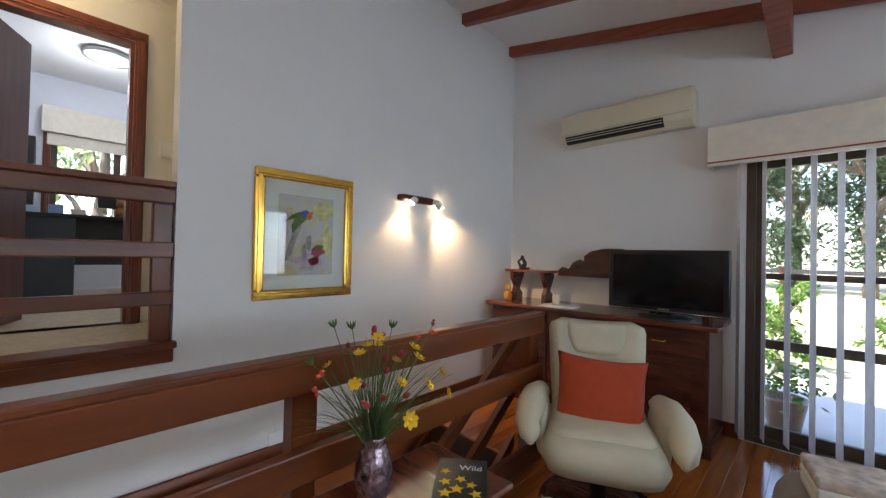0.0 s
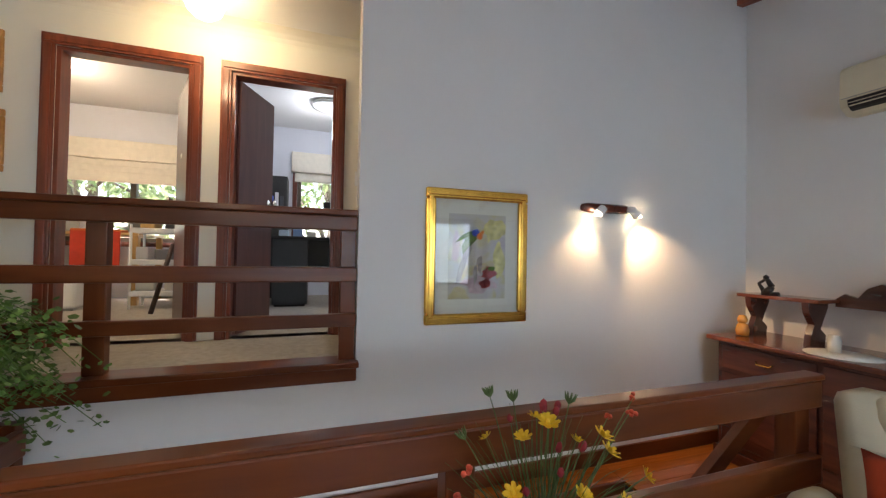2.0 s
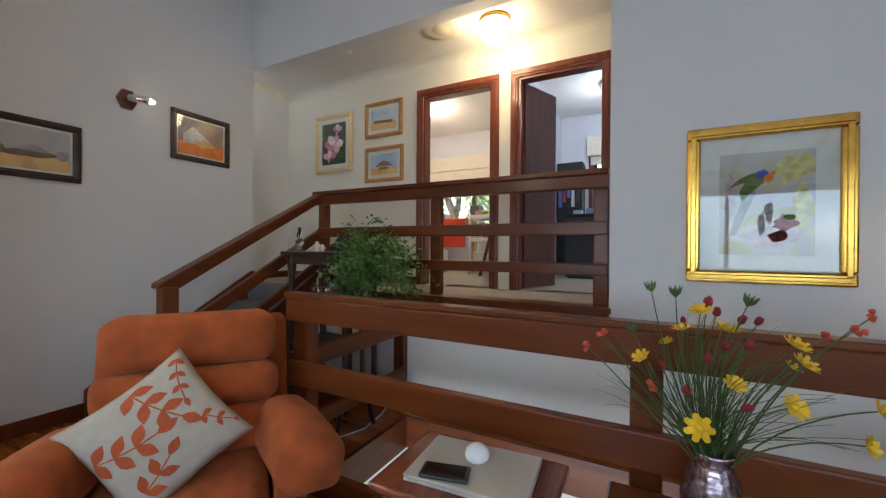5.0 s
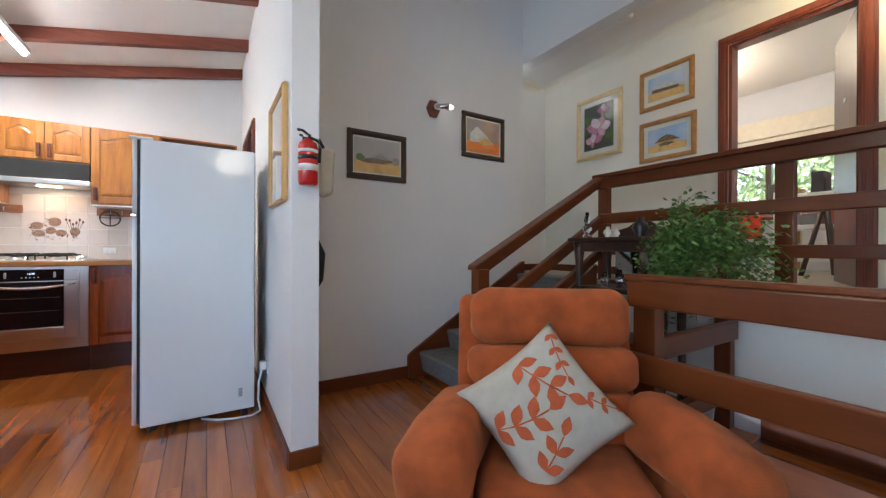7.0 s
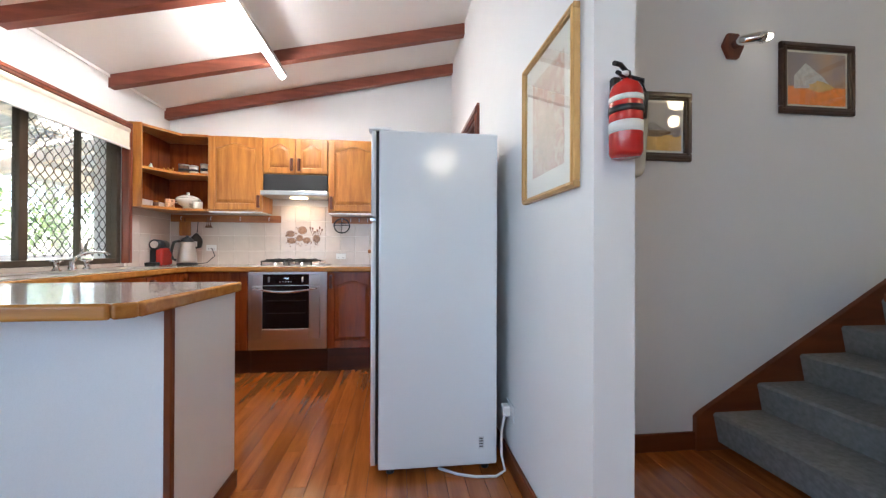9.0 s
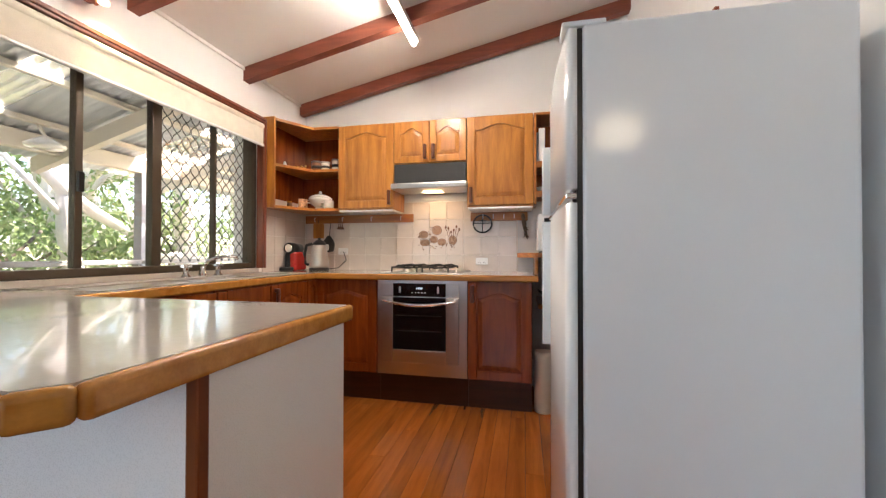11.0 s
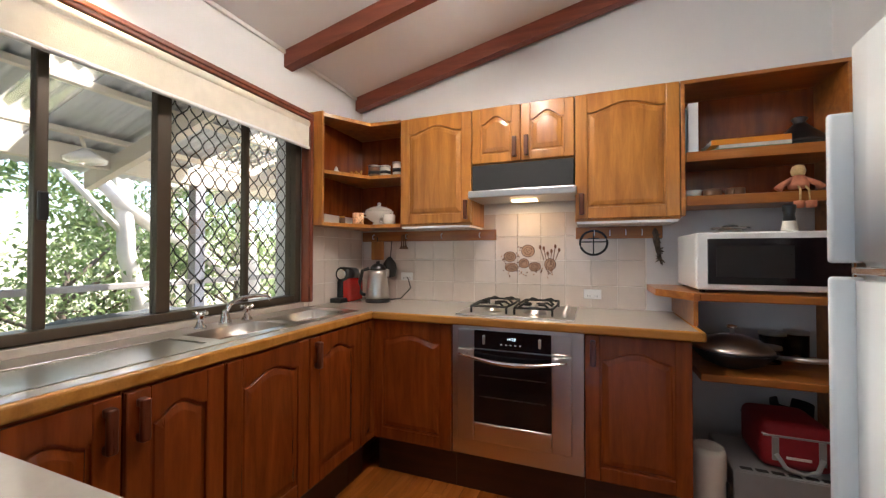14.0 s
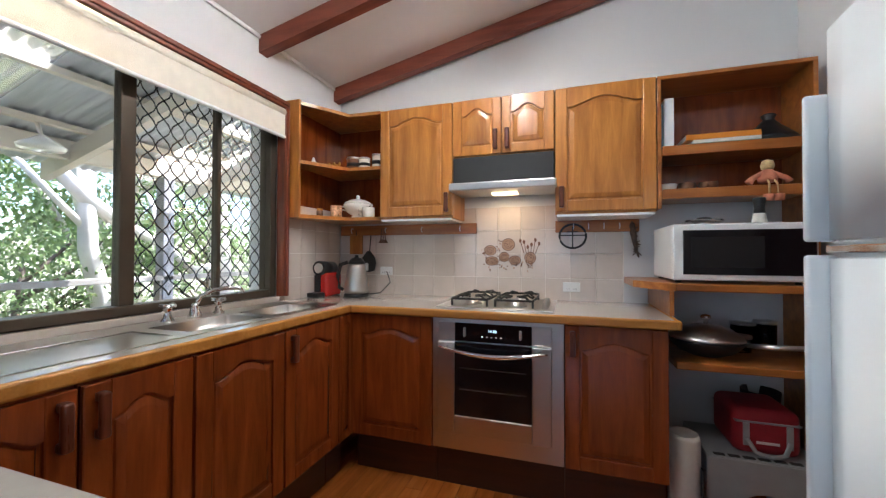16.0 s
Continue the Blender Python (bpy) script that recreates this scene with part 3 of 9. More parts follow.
# sink
sink = thing("sink", "stainless steel double bowl sink with drainer", "sink", (2.25, -3.3, TOP))
bm = bmesh.new()
zr = TOP + 0.004
bowls = ((-3.88, -3.55, 0.15), (-3.50, -3.17, 0.13))
cuts = [S0 - 0.025, -3.88, -3.55, -3.50, -3.17, S1 + 0.02]
box(bm, SX0 - 0.03, SX0 + 0.02, cuts[0], cuts[-1], TOP + 0.0005, zr, bevel=0.0015)
box(bm, SX1 - 0.10, SX1 + 0.03, cuts[0], cuts[-1], TOP + 0.0005, zr, bevel=0.0015)
for a, b in ((cuts[0], cuts[1]), (cuts[2], cuts[3]), (cuts[4], cuts[4] + 0.05)):
    box(bm, SX0 + 0.02, SX1 - 0.10, a, b, TOP + 0.0005, zr)
part("rim", bm, STEEL, sink)
for y0, y1, dep in bowls:
    bm = bmesh.new()
    x0, x1 = SX0 + 0.02, SX1 - 0.10
    lo = [bm.verts.new(p) for p in ((x0 + 0.025, y0 + 0.025, zr - dep), (x1 - 0.025, y0 + 0.025, zr - dep), (x1 - 0.025, y1 - 0.025, zr - dep), (x0 + 0.025, y1 - 0.025, zr - dep))]
    hi = [bm.verts.new(p) for p in ((x0, y0, zr), (x1, y0, zr), (x1, y1, zr), (x0, y1, zr))]
    bm.faces.new(lo)
    for i in range(4):
        bm.faces.new((lo[i], hi[i], hi[(i + 1) % 4], lo[(i + 1) % 4]))
    bmesh.ops.recalc_face_normals(bm, faces=bm.faces[:])
    bmesh.ops.reverse_faces(bm, faces=bm.faces[:])
    bmesh.ops.bevel(bm, geom=[e for e in bm.edges if not e.is_boundary], offset=0.02, segments=3, affect="EDGES")
    for f in bm.faces:
        f.smooth = True
    part("bowl", bm, STEEL, sink)
    part("waste", lat([(0.001, 0), (0.035, 0), (0.038, 0.003), (0.03, 0.004), (0.001, 0.002)], ((x0 + x1) / 2, (y0 + y1) / 2, zr - dep + 0.001), 16), CHROME, sink)
dr_ = part("drainer", bx(SX0 + 0.02, SX1 - 0.10, -3.12, S1 + 0.02, TOP - 0.004, TOP - 0.001), STEEL, sink)
tap = thing("sink_tap", "chrome sink mixer with two cross handles and swan neck", "tap", (2.475, -3.39, TOP))
for y in (-3.278, -3.50):
    part("pillar", lat([(0.024, 0), (0.024, 0.008), (0.014, 0.02), (0.012, 0.045), (0.016, 0.052), (0.016, 0.062), (0.006, 0.07)], (2.475, y, TOP + 0.003), 16), CHROME, tap)
    bm = bmesh.new()
    for q in range(4):
        c_, s_ = math.cos(q * math.pi / 2 + 0.3), math.sin(q * math.pi / 2 + 0.3)
        tube(bm, [(2.475, y, TOP + 0.066), (2.475 + 0.03 * c_, y + 0.03 * s_, TOP + 0.068)], [0.005, 0.007], 8)
    part("cross_handle", bm, CHROME, tap)
part("base", lat([(0.026, 0), (0.026, 0.01), (0.018, 0.03), (0.013, 0.05), (0.011, 0.06)], (2.475, -3.39, TOP + 0.003), 16), CHROME, tap)
part("spout", tub([(2.475, -3.39, TOP + 0.05), (2.463, -3.405, TOP + 0.09), (2.44, -3.44, TOP + 0.112), (2.405, -3.48, TOP + 0.12), (2.375, -3.515, TOP + 0.118), (2.363, -3.53, TOP + 0.10)], 0.009, 10), CHROME, tap)

# oven
oven = thing("oven", "stainless steel built-in oven with a dark glass door", "oven", (1.355, BY, 0.2))
part("housing", bx(1.048, 1.662, YK + 0.02, BY - 0.002, 0.2, 0.836), IRON, oven)
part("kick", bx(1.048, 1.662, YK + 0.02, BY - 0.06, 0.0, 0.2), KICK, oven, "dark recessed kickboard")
part("surround", bx(1.048, 1.662, BY - 0.002, BY + 0.006, 0.203, 0.836, bevel=0.002), STEEL, oven)
part("control_panel", bx(1.10, 1.628, BY + 0.006, BY + 0.022, 0.728, 0.815, bevel=0.004), STEEL, oven)
part("control_glass", bx(1.185, 1.545, BY + 0.022, BY + 0.026, 0.728, 0.815, bevel=0.002), DARKGLASS, oven)
for x in (1.235, 1.495):
    part("knob", bx(x - 0.006, x + 0.006, BY + 0.026, BY + 0.042, 0.752, 0.795, bevel=0.005, seg=3), STEEL, oven)
cu = bpy.data.curves.new("clock_text", "FONT")
cu.body, cu.size, cu.align_x, cu.extrude = "14:20", 0.018, "CENTER", 0.0004
clock = new("clock_digits", cu)
clock.matrix_world = Matrix.Translation((1.365, BY + 0.0265, 0.776)) @ Euler((radians(90), 0, radians(180))).to_matrix().to_4x4()
clock.data.materials.append(LEDM)
clock.parent = oven
clock.matrix_parent_inverse = oven.matrix_world.inverted()
for k in range(5):
    part("button", bx(1.32 + k * 0.022, 1.328 + k * 0.022, BY + 0.026, BY + 0.0275, 0.752, 0.757), WHITE, oven)
odoor = part("door", bx(1.10, 1.628, BY + 0.006, BY + 0.012, 0.29, 0.722, bevel=0.002), STEEL, oven)
for a in ((1.10, 1.184, 0.29, 0.722), (1.546, 1.628, 0.29, 0.722)):
    part("door_stile", bx(a[0], a[1], BY + 0.0125, BY + 0.034, a[2], a[3], bevel=0.005, seg=3), STEEL, odoor)
part("door_rail", bx(1.1845, 1.5455, BY + 0.0125, BY + 0.0335, 0.29, 0.377, bevel=0.005, seg=3), STEEL, odoor)
part("door_glass", bx(1.185, 1.545, BY + 0.0125, BY + 0.029, 0.378, 0.722), DARKGLASS, odoor, "dark glass oven window")
for z in (0.50, 0.60):
    part("rack_line", bx(1.21, 1.52, BY + 0.029, BY + 0.0296, z, z + 0.004), paint("dim_metal", (0.06, 0.05, 0.04), 0.3), odoor)
bm = bmesh.new()
hp = [(1.115 + (1.612 - 1.115) * k / 16, BY + 0.062 + 0.012 * math.sin(math.pi * k / 16), 0.705 - 0.028 * math.sin(math.pi * k / 16)) for k in range(17)]
tube(bm, hp, [0.004 + 0.008 * math.sin(math.pi * (k + 0.6) / 17.2) for k in range(17)], 10)
for x in (1.15, 1.578):
    tube(bm, [(x, BY + 0.034, 0.70), (x, BY + 0.066, 0.70)], 0.007, 8)
part("handle", bm, CHROME, odoor, "bowed bright metal handle")

# hob
hob = thing("gas_hob", "stainless steel gas hob with black pan supports", "hob", (1.38, -4.25, TOP))
part("plate", bx(1.09, 1.66, -4.49, -4.03, TOP + 0.0005, TOP + 0.008, bevel=0.003), STEEL, hob)
for bx_, by_, r in ((1.50, -4.16, 0.035), (1.50, -4.37, 0.045), (1.28, -4.16, 0.045), (1.28, -4.37, 0.03)):
    b_ = part("burner", lat([(0.001, 0), (r + 0.015, 0), (r + 0.012, 0.008), (r, 0.010), (r, 0.018), (r - 0.006, 0.022), (0.001, 0.022)], (bx_, by_, TOP + 0.008), 20), STEEL, hob)
    part("burner_cap", lat([(0.001, 0), (r - 0.008, 0), (r - 0.008, 0.005), (0.001, 0.007)], (bx_, by_, TOP + 0.0305), 20), IRON, b_)
for cx in (1.50, 1.28):
    bm = bmesh.new()
    z = TOP + 0.05
    loop = [(cx - 0.09, -4.45), (cx + 0.09, -4.45), (cx + 0.10, -4.265), (cx + 0.09, -4.08), (cx - 0.09, -4.08), (cx - 0.10, -4.265), (cx - 0.09, -4.45)]
    tube(bm, [(x, y, z - 0.008) for x, y in loop], 0.006, 6)
    for by_ in (-4.16, -4.37):
        for q in range(4):
            a = q * math.pi / 2 + math.pi / 4
            tube(bm, [(cx + 0.11 * math.cos(a), by_ + 0.10 * math.sin(a), z - 0.012), (cx + 0.075 * math.cos(a), by_ + 0.07 * math.sin(a), z + 0.006), (cx + 0.03 * math.cos(a), by_ + 0.03 * math.sin(a), z + 0.002)], 0.0055, 6)
    for x, y in loop[:2] + loop[3:5]:
        tube(bm, [(x, y, z - 0.008), (x, y, TOP + 0.008)], 0.006, 6)
    part("pan_support", bm, IRON, hob, "black cast iron pan support")
for k in range(4):
    part("knob", lat([(0.017, 0), (0.017, 0.004), (0.013, 0.008), (0.012, 0.026), (0.001, 0.028)], (1.135, -4.10 - k * 0.075, TOP + 0.008), 14), STEEL, hob)

# splashback base, tiles are laid later
tagged(part("splashback", bx(0.735, XE - 0.001, YK, YK + 0.006, TOP - 0.03, 1.40), GROUT), "pale grout bed behind the splashback tiles", "splashback", kind="structure")
tagged(part("splashback_side", bx(XE - 0.006, XE, YK + 0.006, -3.96, TOP - 0.03, 1.40), GROUT), "pale grout bed behind the splashback tiles", "splashback", kind="structure")

# wall cabinets
UY = -4.30


def wall_unit(a, b, z0, doors, label="honey coloured timber wall cabinet with arched panel door"):
    c = thing("wall_cabinet", label, "cabinet", ((a + b) / 2, YK, z0), group="wall cabinets")
    part("body", bx(a, b, YK + 0.008, UY, z0 - 0.012, 2.0, bevel=0.002), CAB, c)
    for d0, d1, hnd in doors:
        panel_door(d1 - d0 - 0.004, 2.0 - z0, pose(d0 + 0.002, UY, z0), CAB, 0.04, 0.058 if d1 - d0 > 0.35 else 0.05, (0.03 if hnd else d1 - d0 - 0.034, 0.075), c)
    return c


wall_unit(1.65, 2.105, 1.36, ((1.65, 2.105, True),))
wall_unit(1.095, 1.648, 1.69, ((1.095, 1.372, False), (1.372, 1.648, True)), "honey coloured timber wall cabinet with two small arched doors")
wall_unit(0.622, 1.093, 1.36, ((0.622, 1.093, False),))
part("cabinet_underside", bx(0.63, 1.085, YK + 0.008, UY + 0.015, 1.335, 1.347), WHITE)
tagged(bpy.data.objects["cabinet_underside"], "white underside board of the wall cabinet", "cabinet")
part("cabinet_underside", bx(1.66, 2.095, YK + 0.008, UY + 0.015, 1.335, 1.347), WHITE)
tagged(bpy.data.objects["cabinet_underside.001"], "white underside board of the wall cabinet", "cabinet")

hood = thing("range_hood", "black and silver slide-out range hood under the small cabinets", "range hood", (1.37, -4.3, 1.5))
part("body", bx(1.10, 1.643, YK + 0.008, UY + 0.005, 1.52, 1.677), BLACK, hood)
part("black_front", bx(1.098, 1.645, UY + 0.005, UY + 0.02, 1.53, 1.68, bevel=0.003), IRON, hood)
part("silver_lip", bx(1.085, 1.655, YK + 0.05, UY + 0.075, 1.488, 1.53, bevel=0.006), STEEL, hood, "brushed silver front lip")
part("hood_lamp", bx(1.30, 1.44, -4.43, -4.36, 1.482, 1.488), LAMPGLOW, hood, "lit warm lamp strip")
lamp("hood_light", "AREA", pose(1.37, -4.39, 1.476), 0.22, (1, 0.72, 0.42), size=0.18, size_y=0.08)

# timber batten with cup hooks
for a, b in ((1.57, 2.54), (0.66, 1.10)):
    t = thing("hook_rail", "brown timber rail with white cup hooks under the wall cabinets", "hook rail", ((a + b) / 2, YK, 1.28))
    part("batten", bx(a, b, YK + 0.007, YK + 0.026, 1.268, 1.335, bevel=0.003), DIMSHELF_BATTENW, t)
    for k in range(4):
        x = a + 0.1 + k * (b - a - 0.2) / 3
        part("hook", tub([(x, YK + 0.024, 1.315), (x, YK + 0.045, 1.313), (x, YK + 0.052, 1.30), (x, YK + 0.046, 1.285), (x, YK + 0.036, 1.287)], 0.003, 6), WHITE, t)

# open corner shelf
cs = thing("corner_shelf", "honey timber open corner shelf unit with two shelves", "shelf", (2.4, -4.4, 1.36))
SH = [(2.107, YK + 0.008), (XE - 0.002, YK + 0.008), (XE - 0.002, -4.0), (2.47, -4.0), (2.31, -4.27), (2.107, UY + 0.018)]
for z in (1.345, 1.652, 1.985):
    part("shelf_board", prm(SH, "z", z, z + 0.02), CAB, cs)
part("side_panel", bx(2.45, XE - 0.002, -4.0, -3.982, 1.345, 2.005, bevel=0.002), CAB, cs)
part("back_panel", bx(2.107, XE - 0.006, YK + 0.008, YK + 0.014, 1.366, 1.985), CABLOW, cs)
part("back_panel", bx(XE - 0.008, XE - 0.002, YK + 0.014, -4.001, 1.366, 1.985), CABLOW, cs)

# tall open shelf at the fridge end
ts = thing("open_shelf", "honey timber open shelf unit beside the fridge with several shelves", "shelf", (0.3, -4.4, 0))
# boards darker than the cabinets: the shelf's dimness is in their colour
part("top_board", bx(0.0, 0.62, YK + 0.004, UY + 0.018, 1.982, 2.0, bevel=0.003), DIMSHELF_BATTENW, ts)
part("side_panel", bx(0.602, 0.620, YK + 0.004, UY + 0.018, 1.36, 1.982, bevel=0.003), DIMSHELF_BATTENW, ts)
part("side_panel", bx(0.0, 0.018, YK + 0.004, UY + 0.018, 0.0, 1.982, bevel=0.003), DIMSHELF_BATTENW, ts)
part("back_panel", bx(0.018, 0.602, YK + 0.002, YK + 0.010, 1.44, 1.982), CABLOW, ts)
for z in (1.645, 1.44):
    part("shelf_board", bx(0.018, 0.602, YK + 0.010, UY + 0.018, z - 0.03, z, bevel=0.004), DIMSHELF_BATTENW, ts)
    part("lip", bx(0.018, 0.602, UY + 0.018, UY + 0.036, z - 0.036, z + 0.010, bevel=0.004), DIMSHELF_BATTENW, ts)
for z, y1 in ((1.018, -4.06), (0.69, -4.06)):
    part("shelf_board", bx(0.018, 0.598, YK + 0.004, y1, z - 0.032, z, bevel=0.005), DIMSHELF_BATTENW, ts)
part("shelf_wing", prm([(0.598, YK + 0.004), (0.735, YK + 0.004), (0.735, -4.25), (0.62, -4.06), (0.598, -4.06)], "z", 0.986, 1.018), DIMSHELF_BATTENW, ts)
part("wing_panel", bx(0.60, 0.618, YK + 0.004, -4.08, TOP + 0.003, 0.984, bevel=0.002), DIMSHELF_BATTENW, ts)

# fridge
fr = thing("fridge", "tall white two-door refrigerator", "refrigerator", (0.3, -2.79, 0))
FWHITE = paint("fridge_enamel", (0.75, 0.78, 0.79), 0.34, 0.008, 4, 0.006, coat=0.65, fine=400)
FWHITE.node_tree.nodes["Principled BSDF"].inputs["Coat Roughness"].default_value = 0.1
part("cabinet", bx(0.014, 0.553, -3.09, -2.48, 0.035, 1.549, bevel=0.008), FWHITE, fr)
part("seal", bx(0.553, 0.566, -3.085, -2.49, 0.06, 1.545), BLACK, fr, "black door seal")
for z0, z1, nm in ((0.05, 1.142, "lower_door"), (1.156, 1.553, "upper_door")):
    bm = bmesh.new()
    pts = [(0.566, -2.482), (0.585, -2.482)] + [(0.585 + 0.012 * math.sin(math.pi * k / 12) ** 0.6, -2.482 - 0.606 * k / 12) for k in range(1, 12)] + [(0.585, -3.088), (0.566, -3.088)]
    prism(bm, pts, "z", z0, z1)
    bmesh.ops.bevel(bm, geom=[e for e in bm.edges if abs(e.verts[0].co.z - e.verts[1].co.z) < 1e-5], offset=0.01, segments=3, affect="EDGES")
    for f in bm.faces:
        f.smooth = len(f.verts) == 4 and f.calc_area() < 0.1
    d = part(nm, bm, FWHITE, fr)
    part("door_handle", bx(0.570, 0.618, -3.103, -3.089, *((0.66, 1.138) if z0 < 1 else (1.162, 1.43)), bevel=0.007, seg=3), FWHITE, d)
part("hinge_cover", bx(0.50, 0.60, -2.56, -2.484, 1.549, 1.562, bevel=0.004), FWHITE, fr)
part("trim_strip", bx(0.566, 0.592, -3.086, -2.484, 1.1425, 1.1555, bevel=0.002), CHROME, fr, "bright strip between the doors")
for x in (0.06, 0.5):
    for y in (-3.04, -2.53):
        part("foot", lat([(0.018, 0), (0.018, 0.01), (0.01, 0.036)], (x, y, 0), 10), BLACK, fr)
part("sticker", bx(0.075, 0.10, -2.4805, -2.479, 0.11, 0.165), paint("printed_sticker", (0.6, 0.62, 0.64), 0.4), fr, "small printed rating sticker")
for k in range(4):
    part("print_bar", bx(0.079, 0.096, -2.479, -2.4785, 0.118 + k * 0.012, 0.123 + k * 0.012), IRON, fr)
plug = thing("power_plug", "white plug and cord in a wall outlet behind the fridge", "power cord", (-0.05, -2.5, 0.28))
part("outlet_plate", bx(PX1, PX1 + 0.008, -2.56, -2.45, 0.23, 0.305, bevel=0.003), WHITE, plug)
part("plug_body", bx(PX1 + 0.008, PX1 + 0.045, -2.53, -2.48, 0.245, 0.295, bevel=0.01, seg=3), WHITE, plug)
part("cord", tub([(PX1 + 0.03, -2.50, 0.25), (PX1 + 0.05, -2.49, 0.18), (PX1 + 0.055, -2.47, 0.08), (PX1 + 0.045, -2.45, 0.02), (0.03, -2.43, 0.008), (0.12, -2.44, 0.006), (0.2, -2.47, 0.006), (0.28, -2.52, 0.01)], 0.006, 8), WHITE, plug)

# fluorescent tube and small spot
ft = thing("fluorescent_light", "lit fluorescent tube batten under the rafters", "ceiling light", (1.40, -3.3, 2.42))
part("batten", bx(1.37, 1.43, -3.99, -2.76, 2.415, 2.45, bevel=0.004), WHITE, ft)
part("tube", tub([(1.40, -3.97, 2.40), (1.40, -2.78, 2.40)], 0.014, 12), TUBEGLOW, ft, "glowing white tube")
lamp("tube_light", "AREA", pose(1.40, -3.38, 2.38), 2.8, (1, 0.92, 0.80), size=0.05, size_y=1.15)
sp = thing("wall_spot", "small brown spotlight above the kitchen window", "spotlight", (XE, -2.80, 2.15))
part("plate", bx(XE - 0.02, XE, -2.86, -2.74, 2.11, 2.17, bevel=0.004), RAFTER, sp)
part("shade", tub([(XE - 0.02, -2.8, 2.14), (XE - 0.05, -2.8, 2.14), (XE - 0.085, -2.84, 2.11)], [0.02, 0.032, 0.036], 14), RAFTER, sp)
part("bulb", lat([(0.001, 0), (0.02, 0.004), (0.022, 0.014), (0.001, 0.02)], (XE - 0.092, -2.848, 2.088), 12), LAMPGLOW, sp)
lamp("spot_light", "SPOT", look((XE - 0.10, -2.86, 2.08), (XE + 0.0, -3.02, 1.75)), 2.6, (1, 0.78, 0.45), cone=110, soft=0.02)

# kitchen window
kw = thing("window_1", "bronze aluminium sliding window with diamond security mesh", "window", (XE, -2.9, 0.93), kind="structure")
WX = XE + 0.05
y0, y1, z0, z1 = KWIN
for a in ((WX - 0.04, WX + 0.04, y0, y0 + 0.045, z0, z1), (WX - 0.04, WX + 0.04, y1 - 0.045, y1, z0, z1), (WX - 0.04, WX + 0.04, y0 + 0.045, y1 - 0.045, z0, z0 + 0.038), (WX - 0.04, WX + 0.04, y0 + 0.045, y1 - 0.045, z1 - 0.05, z1)):
    part("window_frame", bx(*a, bevel=0.004), BROWNFRAME, kw)
part("mullion", bx(WX - 0.025, WX + 0.02, -3.232, -3.178, z0 + 0.038, z1 - 0.05, bevel=0.004), BROWNFRAME, kw)
part("mullion", bx(WX - 0.02, WX + 0.02, -3.61, -3.59, z0 + 0.038, z1 - 0.05, bevel=0.003), BROWNFRAME, kw)
part("mullion", bx(WX - 0.02, WX + 0.02, -2.862, -2.83, z0 + 0.038, z1 - 0.05, bevel=0.004), BROWNFRAME, kw)
part("mullion", bx(WX - 0.035, WX + 0.02, -2.30, -2.25, z0 + 0.038, z1 - 0.05, bevel=0.004), BROWNFRAME, kw)
part("latch", bx(WX - 0.035, WX - 0.02, -2.86, -2.834, 1.28, 1.37, bevel=0.005), BLACK, kw)
for a, b in ((y0 + 0.045, -3.232), (-3.178, -2.862), (-2.83, -2.30), (-2.25, y1 - 0.045)):
    p_ = part("pane", bx(WX - 0.003, WX + 0.003, a, b, z0 + 0.038, z1 - 0.05), PANE, kw)
    p_.visible_shadow = False
bm = bmesh.new()
ya, yb, za, zb, cw, ch = y0 + 0.05, -3.232, z0 + 0.055, z1 - 0.055, 0.062, 0.078
nx, nz = int((yb - ya) / cw), int((zb - za) / ch) + 1
for i in range(nx + 1):
    for side in (1, -1):
        pts = []
        for k in range(nz * 4 + 1):
            z = za + k * ch / 4
            if z > zb:
                break
            y = ya + i * cw + side * cw / 2 * math.sin(math.pi * k / 4 - math.pi / 2) * 0.98 + cw / 2
            pts.append((WX + 0.035, min(max(y, ya), yb), z))
        tube(bm, pts, 0.0032, 5)
part("security_mesh", bm, BLACK, kw, "black diamond security mesh")
architrave("x", XE, -1, y0 + 0.012, y1, z0, z1 + 0.015, 0.04, 0.055)
tagged(part("window_sill", bx(XE - 0.014, XE + 0.02, y0, y1, TOP + 0.004, z0, bevel=0.003), LAMINATE), "beige laminate window sill behind the sink", "window sill", kind="structure")
bl = thing("roller_blind", "cream fabric roller blind drawn up over the window", "blind", (XE - 0.05, -2.9, 1.8))
CREAMFAB = paint("cream_fabric", (0.76, 0.70, 0.59), 0.85, 0.05, 18, 0.4, fine=300)
part("fabric", bx(XE - 0.062, XE - 0.050, -3.93, y1 + 0.02, 1.785, 1.93, bevel=0.004), CREAMFAB, bl)
part("hem_bar", bx(XE - 0.066, XE - 0.046, -3.934, y1 + 0.02, 1.772, 1.788, bevel=0.006, seg=3), WHITE, bl)
part("roll", tub([(XE - 0.045, -3.93, 1.915), (XE - 0.045, y1 + 0.02, 1.915)], 0.024, 14), CREAMFAB, bl)

# ---- small kitchen things ----
TERRA = paint("brown_stoneware", (0.16, 0.075, 0.035), 0.3, 0.1, 30, 0.1, coat=0.3)
ORANGE = paint("orange_cover", (0.80, 0.28, 0.02), 0.45, 0.03, 20, 0.05)
PAPER = paint("paper", (0.70, 0.68, 0.62), 0.7, 0.04, 60, 0.2)
GREYPL = paint("grey_plastic", (0.30, 0.31, 0.31), 0.45, 0.04, 20, 0.1)
BEIGEPL = paint("beige_plastic", (0.62, 0.58, 0.50), 0.4, 0.03, 20, 0.05)
DECOR = paint("brown_transfer", (0.15, 0.055, 0.02), 0.3, 0.3, 120, 0.0)
JAR = glass("jar_glass", (0.95, 0.97, 0.96))

